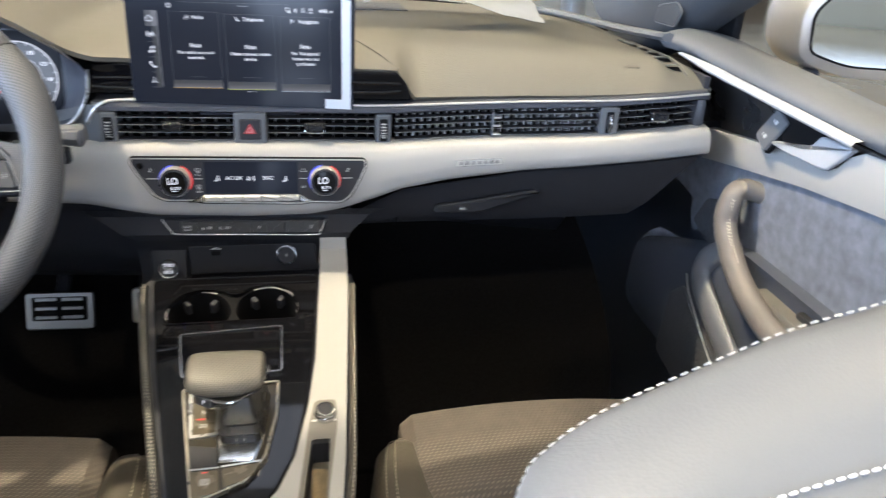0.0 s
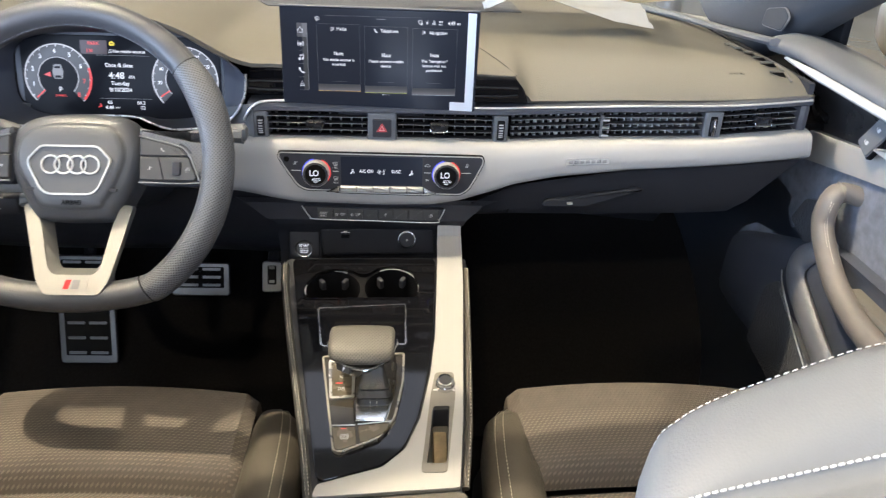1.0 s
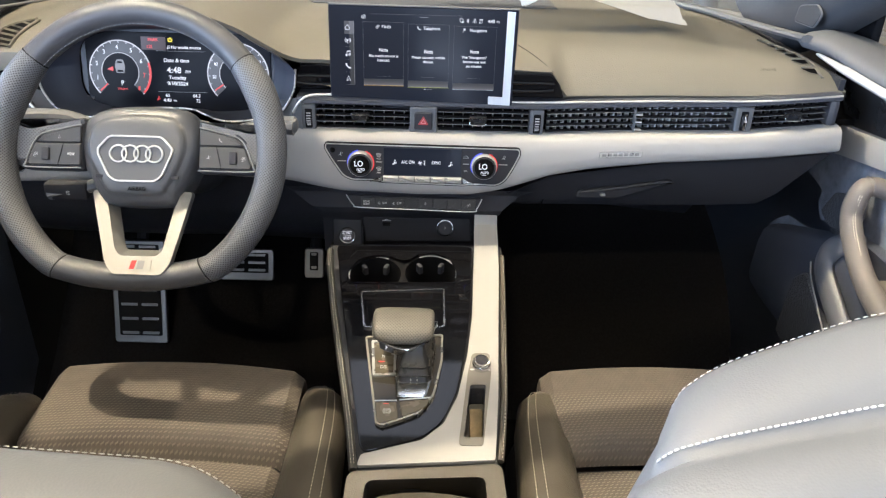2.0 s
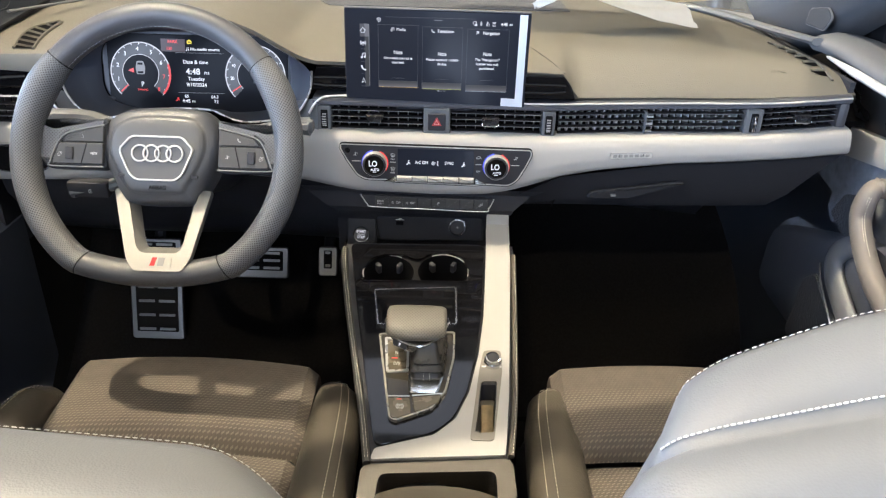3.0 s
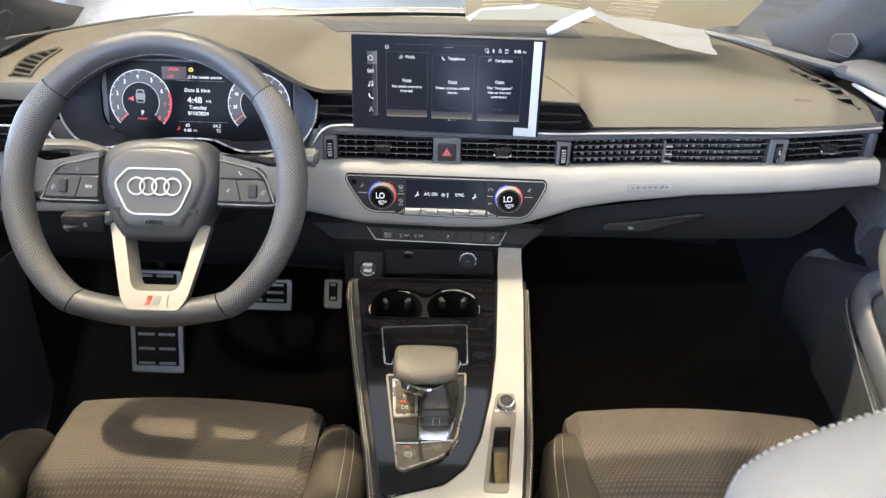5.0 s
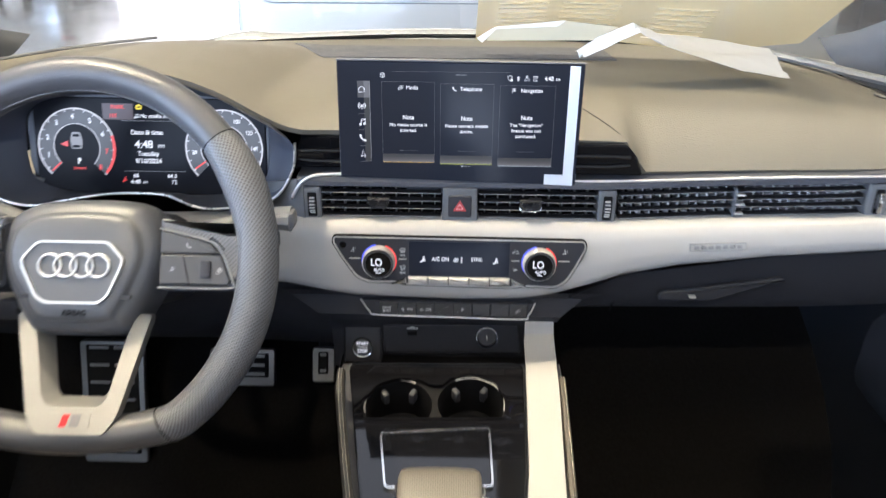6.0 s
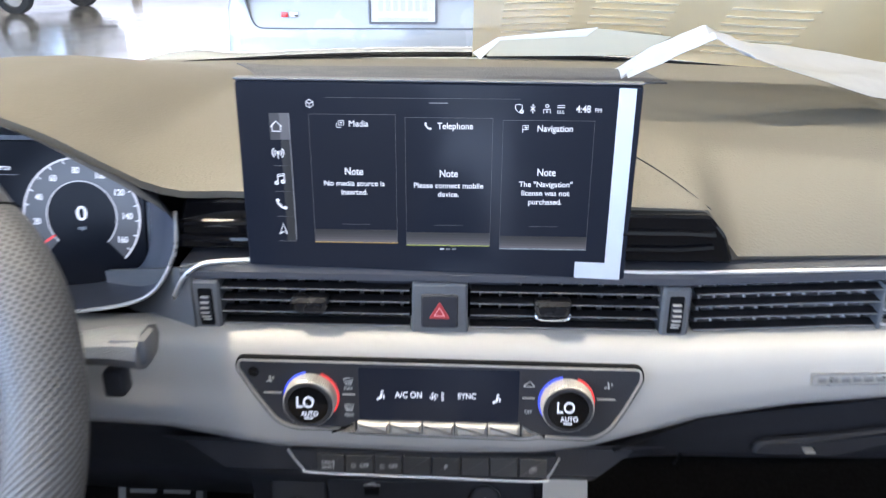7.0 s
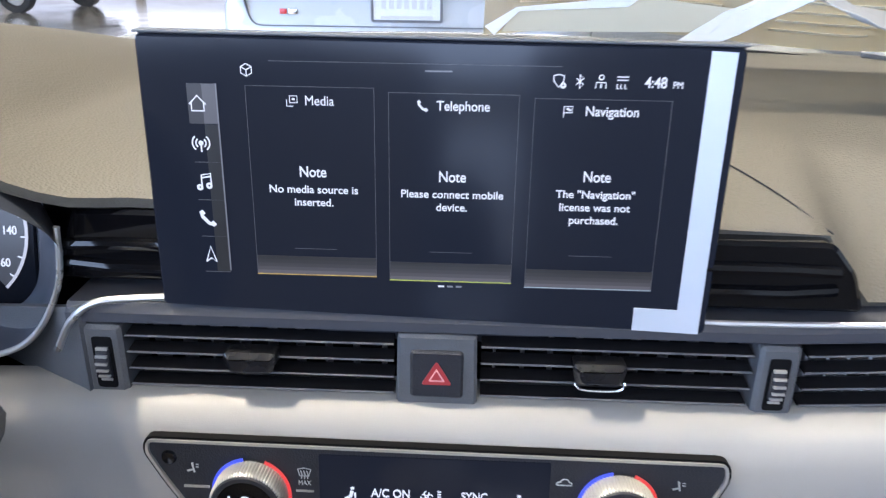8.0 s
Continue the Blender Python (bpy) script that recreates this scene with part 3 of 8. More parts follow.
def dashboard():
    def top(u, v):
        w = v ** 1.6
        x0, x1 = -0.735 - 0.035 * w, 0.632 - 0.045 * min(1.0, 2.6 * w)
        return pad(x0 + (x1 - x0) * u, w)
    rows = []
    for dy, f in ((0.003, 0.0), (-0.001, 0.06), (-0.003, 0.2), (-0.003, 1.0)):
        row = []
        for i in range(25):
            x = -0.745 + 0.17 * i / 24
            y0, z0, _ = pad_edge(x)
            row.append(Vector((x, y0 + dy, z0 + 0.002 + (0.928 - z0) * f)))
        rows.append(row)
    part("end_face", loft(rows), DASH, dash, "padded front face beside the driver's door")
    o = rounded([(-0.748, 0.900), (-0.614, 0.902), (-0.606, 0.929), (-0.748, 0.929)], 0.004)
    field = part("gloss_field", prism(o, 0.02, front(0.924), 0.002), GLOSS, dash, "piano black field with a rib")
    part("rib", tube([(-0.748, 0.922, 0.916), (-0.66, 0.922, 0.918), (-0.622, 0.923, 0.921)], 0.0042, 8), GLOSSRIB, field)
    part("top_pad", sheet(top, 110, 40, 0.006), DASH, dash, "sunlit soft grey dashboard skin", 60)

    # satin inlay that sweeps right across
    def low(x):
        return lerp_table([(-0.74, 0.758), (-0.5, 0.778), (-0.35, 0.795), (-0.2, 0.788), (-0.154, 0.778), (-0.12, 0.772), (0.0, 0.769), (0.072, 0.771), (0.111, 0.778), (0.15, 0.791), (0.19, 0.806), (0.25, 0.819), (0.357, 0.832), (0.522, 0.840), (0.634, 0.847)], x)
    shape = ((0.0, 0.915), (0.0, 0.893), (0.04, 0.884), (0.13, 0.878), (0.34, 0.8745), (0.6, 0.8715), (0.85, 0.871), (0.96, 0.875), (1.0, 0.884), (1.0, 0.915))

    def inlay(u, k):
        x = -0.74 + 1.367 * u
        f, y = shape[k]
        zt, zl = 0.862 + dz(x), low(x) - 0.004
        return Vector((x, y + bow(x), zt + (zl - zt) * f))
    n = 150
    rows = [[inlay(i / n, k) for i in range(n + 1)] for k in range(len(shape))]
    part("inlay", loft(rows), SILVER, dash, "satin silver trim panel", 50)

    # chrome strip over the vents, with its hook beside the instruments
    hook = [(-0.192, 0.893, 0.884), (-0.182, 0.891, 0.901), (-0.170, 0.891, 0.911), (-0.155, 0.893, 0.9135), (-0.120, 0.899, 0.9135)]
    part("chrome_strip", tube(smooth_path(hook, 8), 0.0019, 8), STRIP, dash)
    line = [(0.10, 0.902, 0.9085), (0.125, 0.8975, 0.9085), (0.2, 0.8945, 0.911), (0.35, 0.8935 + bow(0.35), 0.9170), (0.5, 0.893 + bow(0.5), 0.9185), (0.622, 0.893 + bow(0.622), 0.9245)]
    part("chrome_strip", tube(smooth_path(line, 8), 0.0016, 8), SILVERKEY, dash)
    hook = [(-0.69, 0.90, 0.896), (-0.62, 0.899, 0.897), (-0.590, 0.898, 0.896), (-0.576, 0.897, 0.886), (-0.566, 0.896, 0.872)]
    part("chrome_strip", tube(smooth_path(hook, 8), 0.0019, 8), STRIP, dash)
    # ledge between strip and vents
    rows = []
    for k, (y, h) in enumerate(((0.93, 0.006), (0.897, 0.0045), (0.893, 0.0), (0.893, -0.005), (0.90, -0.008), (0.94, -0.008))):
        rows.append([Vector((x, y + bow(x), 0.9055 + dz(x) + h)) for x in (-0.185 + 0.808 * i / 90 for i in range(91))])
    part("ledge", loft(rows), LEDGE, dash, "dark ledge above the vents")
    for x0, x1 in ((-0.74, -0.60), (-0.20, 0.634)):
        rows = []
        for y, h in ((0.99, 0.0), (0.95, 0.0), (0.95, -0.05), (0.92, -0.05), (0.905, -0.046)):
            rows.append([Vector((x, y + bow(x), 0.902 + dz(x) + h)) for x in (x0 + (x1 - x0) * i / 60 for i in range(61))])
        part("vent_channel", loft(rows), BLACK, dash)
    # grey corner pieces between the instruments and the vents
    for x0, x1 in ((-0.262, -0.176), (-0.596, -0.50)):
        part("corner_piece", sheet(lambda u, v, x0=x0, x1=x1: (x0 + (x1 - x0) * u, 0.8945 + bow(x0) + 0.05 * abs(u - (1 if x1 > -0.3 else 0)), 0.857 + 0.052 * v * (0.5 + 0.5 * (u if x1 > -0.3 else 1 - u))), 12, 6, 0.004), GREY, dash, "smooth grey corner piece")
    # black end cap at the passenger's door
    part("end_cap", block(0.606, 0.624, 0.920, 0.99, 0.869, 0.918, 0.008), LEDGE, dash)
    part("end_panel", sheet(lambda u, v: (0.628, 0.935 + 0.40 * u, 0.86 + 0.085 * v), 4, 4, 0.008), DARK, dash)
    part("end_panel", sheet(lambda u, v: (-0.742, 0.95 + 0.36 * u, 0.60 + 0.30 * v), 4, 4, 0.01), DARK, dash)
    # airbag seam across the pad
    seam = [pad_at(x, y, 0.0006) for x, y in ((0.118, 0.995), (0.143, 0.962), (0.168, 0.930), (0.187, 0.908))]
    part("airbag_seam", tube(smooth_path(seam, 6), 0.0004, 6), DARK, dash)
    # glossy black fields beside the screen
    for s, y in ((1, 0.897), (-1, 0.905)):
        o = [(s * 0.10, 0.951), (s * 0.184, 0.951), (s * 0.197, 0.936), (s * 0.204, 0.916), (s * 0.10, 0.916)]
        if s < 0:
            o = [(-0.10, 0.955), (-0.10, 0.918), (-0.192, 0.918), (-0.186, 0.938), (-0.18, 0.955)]
        field = part("gloss_field", prism(rounded(o, 0.004), 0.03, front(y), 0.002), GLOSS, dash, "piano black field with ribs")
        for z in (0.926, 0.938):
            part("rib", tube([(s * 0.12, y - 0.001, z), (s * 0.165, y - 0.001, z), (s * 0.188, y - 0.0005, z + (0.002 if z < 0.93 else -0.001))], 0.0030, 8), GLOSSRIB, field)
    part("speaker_slot", sheet(lambda u, v: pad_at((-0.21 - 0.07 * v) * (1 - u) + 0.235 * u, 1.25 + 0.14 * v, 0.0015), 40, 6, 0.003), PERFPLATE, dash, "dark perforated speaker strip")


PERFPLATE = material("perforated_speaker_plastic", (0.06, 0.063, 0.072), 0.6, var=0.05, scale=30, bump=1.0, bump_scale=260, cells=True)
dashboard()


def lower_dash():
    low = thing("lower_dashboard", (0.0, 0.95, 0.55), "black grained lower dashboard with glove box", "dashboard panel")
    # panel under the inlay, in the middle
    rows = []
    for z, y, w0, w1 in ((0.776, 0.878, -0.21, 0.17), (0.762, 0.892, -0.20, 0.15), (0.735, 0.894, -0.17, 0.125), (0.722, 0.905, -0.155, 0.122)):
        rows.append([Vector((w0 + (w1 - w0) * i / 20, y, z)) for i in range(21)])
    part("centre_panel", loft(rows), DARK, low)
    rows = []
    for z, y in ((0.724, 0.905), (0.716, 0.912), (0.70, 0.922), (0.66, 0.93), (0.64, 0.925)):
        rows.append([Vector((-0.16 + 0.25 * i / 10, y, z)) for i in range(11)])
    part("stack_panel", loft(rows), LOWER, low)
    o = rounded([(-0.092, 0.664), (0.082, 0.668), (0.076, 0.712), (-0.096, 0.708)], 0.006)
    part("storage_flap", prism(o, 0.01, front(0.916), 0.002), LOWER, low, "black storage flap")
    # glove box door
    rows = []
    for f, y in ((0.0, 0.876), (0.06, 0.886), (0.3, 0.893), (0.7, 0.90), (0.92, 0.915), (1.0, 0.95), (1.15, 1.10), (1.5, 1.2)):
        row = []
        for i in range(41):
            x = 0.13 + (0.50 - 0.105 * min(max(f, 0), 1)) * i / 40
            zt = lerp_table([(0.13, 0.772), (0.19, 0.803), (0.357, 0.829), (0.522, 0.837), (0.634, 0.844)], x)
            row.append(Vector((x, y + bow(x), zt + (0.735 - zt) * f if f <= 1 else 0.735 - 0.25 * (f - 1) * (0.6 + x))))
        rows.append(row)
    door = part("glove_box_door", loft(rows), LOWER, low, "black glove box door")
    part("door_gap", tube([(0.195, 0.893, 0.79), (0.19, 0.9, 0.76), (0.185, 0.905, 0.74)], 0.001, 6), BLACK, door)
    recess = [(0.235, 0.764), (0.30, 0.764), (0.385, 0.793), (0.375, 0.797), (0.29, 0.782), (0.24, 0.776)]
    part("handle", prism(rounded(recess, 0.006), 0.006, front(0.886), 0.002), LOWER, door, "recessed grip of the glove box")
    part("lock", block(0.272, 0.280, 0.880, 0.888, 0.7708, 0.7732, 0.0006), STRIP, door, "small bright lock")
    # knee panel before the driver
    rows = []
    for z, y in ((0.79, 0.88), (0.77, 0.893), (0.74, 0.90), (0.66, 0.96), (0.60, 1.06)):
        rows.append([Vector((x, y + bow(x), z - 0.01 * abs(x + 0.35) / 0.3)) for x in (-0.70 + 0.55 * i / 20 for i in range(21))])
    part("knee_panel", loft(rows), LOWER, low)


lower_dash()


def car_floor():
    part_of = thing("car_floor", (0, 0.8, 0.2), "black carpeted car floor and footwells", "car floor", kind="structure")
    part("carpet", sheet(lambda u, v: (-0.75 + 1.5 * u, -1.2 + 2.2 * v, 0.22), 10, 10, 0.02), CARPET, part_of)
    part("firewall", block(-0.78, 0.78, 1.40, 1.43, 0.2, 0.90), CARPET, part_of)
    # unseen plates, added to stop lamp light leaking into the footwells
    part("light_stop_plate", block(0.54, 0.80, 1.0, 1.42, 0.855, 0.865), BLACK, part_of)
    part("light_stop_plate", block(-0.86, -0.66, 1.0, 1.42, 0.845, 0.855), BLACK, part_of)
    # unseen outer sheets, added to close the doors against stray light
    part("door_light_stop", block(0.80, 0.82, -0.3, 1.45, 0.1, 0.90), CARPET, part_of)
    part("door_light_stop", block(-0.90, -0.88, -0.3, 1.45, 0.1, 0.90), CARPET, part_of)
    part("toe_board", sheet(lambda u, v: (-0.75 + 1.5 * u, 1.0 + 0.38 * v, 0.22 + 0.40 * v ** 1.4), 10, 8, 0.02), CARPET, part_of)
    part("bulkhead", block(-0.75, 0.75, 1.36, 1.40, 0.25, 0.95), CARPET, part_of)
    part("side_wall", block(-0.86, -0.82, 0.85, 1.42, 0.1, 0.90), CARPET, part_of)
    part("side_wall", block(0.72, 0.76, 0.95, 1.42, 0.1, 0.90), CARPET, part_of)
    rows = []
    for z, x in ((0.80, 0.698), (0.70, 0.692), (0.60, 0.684), (0.50, 0.674), (0.42, 0.662), (0.34, 0.646), (0.28, 0.626), (0.225, 0.600)):
        row = []
        for i in range(31):
            y = 1.385 - 0.885 * i / 30
            bend = 0.13 * max(0.0, (y - 1.10) / 0.285) ** 2.0
            row.append(Vector((x - bend + (0.03 if z > 0.45 else 0.0) * max(0.0, (1.175 - y) / 0.9), y, z)))
        rows.append(row)
    part("kick_panel", loft(rows), SILLTRIM, part_of, "dark blue-grey sill and footwell side trim", 60)
    part("tunnel", sheet(lambda u, v: (-0.13 + 0.26 * u, -1.0 + 2.4 * v, 0.22 + 0.36 * math.sin(math.pi * u) ** 0.4), 12, 6, 0.01), CARPET, part_of)
    for s, x in ((-1, -0.36), (1, 0.38)):
        mat = thing("floor_mat", (x, 0.8, 0.223), "black velour floor mat in the footwell", "floor mat", "floor mats")
        o = rounded([(x - 0.22, 0.45), (x + 0.22, 0.45), (x + 0.2, 0.98), (x - 0.2, 0.98)], 0.05)
        part("pile", prism(o, 0.008, frame_at((0, 0, 0.232), (1, 0, 0), (0, 1, 0)), 0.003), CARPET, mat)


car_floor()


def windscreen():
    ws = thing("windscreen", (0, 1.3, 0.97), "clear raked windscreen with black lower edge", "windscreen", kind="structure")

    def skin(u, v):
        x = (u - 0.5) * (1.36 - 0.22 * v)
        y = 1.53 - 0.28 * abs(u - 0.5) ** 2 * 2.2 - 0.86 * v
        return Vector((x, y, 0.955 - 0.03 * (2 * u - 1) ** 2 + 0.45 * v))
    g = part("pane", sheet(skin, 24, 12, 0.004), GLASS, ws)
    g.visible_shadow = False
    part("black_edge", sheet(lambda u, v: skin(u, 0.046 + 0.016 * v) + Vector((0, 0.004, 0.0)), 24, 2, 0.002), GLOSS, ws)
    hd = [skin(i / 16, 1.0) for i in range(17)]
    part("header", tube(hd, 0.035, 10, flat=0.6), GREY, ws)


windscreen()


def bonnet():
    b = thing("bonnet", (0, 2.1, 0.85), "white bonnet beyond the windscreen", "bonnet")

    def skin(u, v):
        x = (u - 0.5) * (1.62 - 0.25 * v)
        y = 1.565 - 0.5 * (u - 0.5) ** 2 + (1.085 - 0.3 * (2 * u - 1) ** 2) * v
        z = 0.990 - 0.05 * (2 * u - 1) ** 2 - 0.24 * v - 0.10 * v * v + 0.012 * math.exp(-((abs(x) - 0.42) / 0.05) ** 2) - 0.034 * max(0.0, 1 - v / 0.09) ** 2
        return Vector((x, y, z))
    part("panel", sheet(skin, 40, 48, 0.006), CAR_WHITE, b)
    part("cowl", sheet(lambda u, v: ((u - 0.5) * 1.36, 1.53 - 0.5 * (u - 0.5) ** 2 + 0.07 * v, 0.94 - 0.05 * (2 * u - 1) ** 2 - 0.01 * v), 20, 2, 0.01), DARK, b)
    for x0, x1 in ((-0.60, -0.02), (-0.08, 0.50)):
        w = thing("wiper", (x0, 1.53, 0.95), "black windscreen wiper at rest on the glass", "wiper", "wipers")
        path = [Vector((x0 + (x1 - x0) * k / 8, 1.545 - 0.5 * ((x0 + (x1 - x0) * k / 8) / 1.36) ** 2 + 0.0, 0.962 - 0.05 * (1.5 * (x0 + (x1 - x0) * k / 8)) ** 2 * 0.6 + 0.012 * math.sin(math.pi * k / 8))) for k in range(9)]
        part("blade", tube([p + Vector((0, 0, -0.010)) for p in path], 0.0035, 8, flat=0.7), RUBBER, w)
        part("arm", tube([path[4] + Vector((0, 0.012, -0.006)), path[1] + Vector((0.0, 0.05, -0.008))], lambda t: 0.004 + 0.002 * t, 8), DARK, w)


bonnet()


# ---------------------------------------------------------------- dashboard fittings
def plate_with_holes(outline, holes, m, depth):
    """A panel with openings right through it."""
    bm = bmesh.new()
    for loop in (outline, *holes):
        vs = [bm.verts.new((p[0], p[1], 0)) for p in loop]
        for i in range(len(vs)):
            bm.edges.new((vs[i], vs[(i + 1) % len(vs)]))
    bmesh.ops.triangle_fill(bm, use_beauty=True, use_dissolve=False, edges=list(bm.edges))
    bmesh.ops.recalc_face_normals(bm, faces=bm.faces)
    if sum(f.normal.z for f in bm.faces) < 0:
        bmesh.ops.reverse_faces(bm, faces=list(bm.faces))
    low = bmesh.ops.extrude_face_region(bm, geom=list(bm.faces))
    for v in low["geom"]:
        if isinstance(v, bmesh.types.BMVert):
            v.co.z -= depth
    bm.transform(m)
    return bm


def icon(kind, s, m, mat, parent):
    """A small lit symbol of about s metres, in m's plane."""
    bm = bmesh.new()

    def bar(*pts, w=0.09):
        ps = [m @ Vector((x * s, y * s, 0.0003)) for x, y in pts]
        up = m.to_3x3() @ Vector((0, 0, 1))
        tube(ps, w * s * 0.5, 6, flat=0.3, up=up, bm=bm)

    def arc(r, a0, a1, cx=0.0, cy=0.0, w=0.09):
        bar(*[(p.x, p.y) for p in circle(r, 14, cx, cy, a0, a1)], w=w)
    if kind == "house":
        bar((-0.45, -0.05), (0, 0.42), (0.45, -0.05))
        bar((-0.34, 0.02), (-0.34, -0.4), (0.34, -0.4), (0.34, 0.02))
    elif kind == "radio":
        bar((0, 0.05), (0, -0.5))
        arc(0.1, 0, 359)
        for r in (0.28, 0.48):
            arc(r, -50, 50)
            arc(r, 130, 230)
    elif kind == "note":
        arc(0.12, 0, 359, -0.28, -0.34, 0.14)
        arc(0.12, 0, 359, 0.25, -0.24, 0.14)
        bar((-0.16, -0.34), (-0.16, 0.36), (0.37, 0.46), (0.37, -0.24))
        bar((-0.16, 0.2), (0.37, 0.3))
    elif kind == "phone":
        bar((-0.36, 0.42), (-0.3, 0.1), (0.05, -0.28), (0.38, -0.38), w=0.2)
        bar((-0.38, 0.44), (-0.2, 0.22), w=0.24)
        bar((0.4, -0.42), (0.2, -0.2), w=0.24)
    elif kind == "arrow":
        bar((-0.3, -0.45), (0, 0.48), (0.3, -0.45), (0, -0.22), (-0.3, -0.45))
    elif kind == "cube":
        bar((0, 0.48), (0.42, 0.24), (0.42, -0.24), (0, -0.48), (-0.42, -0.24), (-0.42, 0.24), (0, 0.48))
        bar((0, -0.48), (0, 0), (0.42, 0.24))
        bar((0, 0), (-0.42, 0.24))
    elif kind == "shield":
        bar((-0.36, 0.36), (0, 0.46), (0.36, 0.36), (0.34, 0.0), (0.0, -0.44), (-0.34, 0.0), (-0.36, 0.36))
        arc(0.14, 0, 359, 0.32, -0.3, 0.16)
    elif kind == "rune":
        bar((-0.25, 0.22), (0.25, -0.22), (0, -0.48), (0, 0.48), (0.25, 0.22), (-0.25, -0.22))
    elif kind == "head":
        arc(0.16, 0, 359, 0, 0.3)
        bar((-0.36, -0.45), (-0.34, -0.05), (0.34, -0.05), (0.36, -0.45))
        bar((0, -0.14), (0, -0.42), w=0.12)
    elif kind == "lines":
        for y in (0.36, 0.14):
            bar((-0.4, y), (0.4, y))
        for x in (-0.35, -0.1, 0.18):
            bar((x, -0.14), (x, -0.44), (x + 0.14, -0.44))
    elif kind == "flag":
        bar((-0.34, -0.5), (-0.34, 0.42), (0.4, 0.42), (0.3, 0.16), (0.4, -0.1), (-0.34, -0.1))
        bar((-0.1, 0.28), (0.2, 0.05), w=0.2)
    elif kind == "screens":
        bar((-0.45, 0.1), (-0.45, -0.45), (0.1, -0.45))
        bar((-0.2, -0.15), (0.45, -0.15), (0.45, 0.42), (-0.2, 0.42), (-0.2, -0.15))
        bar((0.0, 0.15), (0.25, 0.15), w=0.2)
    elif kind == "seat":
        bar((-0.05, 0.42), (0.02, -0.1), (-0.42, -0.22), w=0.16)
        bar((0.02, -0.1), (0.08, -0.32), w=0.14)
        for y in (0.3, 0.1):
            bar((0.2, y), (0.4, y), w=0.08)
    elif kind == "person":
        bar((0.15, 0.5), (0.16, 0.34), w=0.26)
        bar((0.12, 0.22), (0.02, -0.22), (-0.34, -0.4), w=0.24)
        bar((0.32, 0.1), (0.34, -0.3), w=0.14)
    elif kind == "fan":
        for a in range(0, 360, 90):
            c, d = math.cos(radians(a)), math.sin(radians(a))
            arc(0.16, a, a + 300, 0.24 * c - 0.1, 0.24 * d)
        for k, y in enumerate((-0.4, -0.2, 0.0, 0.2, 0.4)):
            bar((0.62, y), (0.86, y), w=0.12)
    elif kind == "screen_heat":
        bar((-0.44, 0.3), (-0.3, -0.2), (0.3, -0.2), (0.44, 0.3), (0.0, 0.4), (-0.44, 0.3))
        for x in (-0.2, 0, 0.2):
            bar((x, -0.42), (x + 0.05, -0.1), (x - 0.04, 0.2))
    elif kind == "vehicle":
        bar((-0.5, -0.15), (-0.45, 0.05), (-0.25, 0.1), (-0.1, 0.3), (0.2, 0.3), (0.34, 0.08), (0.5, 0.02), (0.5, -0.15), (-0.5, -0.15))
    elif kind == "brake":
        arc(0.3, 0, 359)
        arc(0.46, 120, 240)
        arc(0.46, -60, 60)
        bar((-0.08, -0.16), (-0.08, 0.17), (0.1, 0.12), (0.1, 0.02), (-0.08, -0.02))
    elif kind == "engine":
        bar((-0.4, -0.3), (-0.4, 0.2), (0.3, 0.2), (0.42, 0.0), (0.42, -0.3), (-0.4, -0.3), w=0.3)
        bar((-0.15, 0.4), (0.2, 0.4), w=0.16)
    elif kind == "plug":
        bar((0, -0.45), (0, 0.4))
        bar((-0.22, 0.0), (0, -0.2), (0.22, 0.05))
    elif kind == "swirl":
        arc(0.32, 30, 330)
        bar((-0.1, 0.1), (0.12, -0.1), w=0.14)
    ob = part("symbol", bm, mat, parent)
    return ob


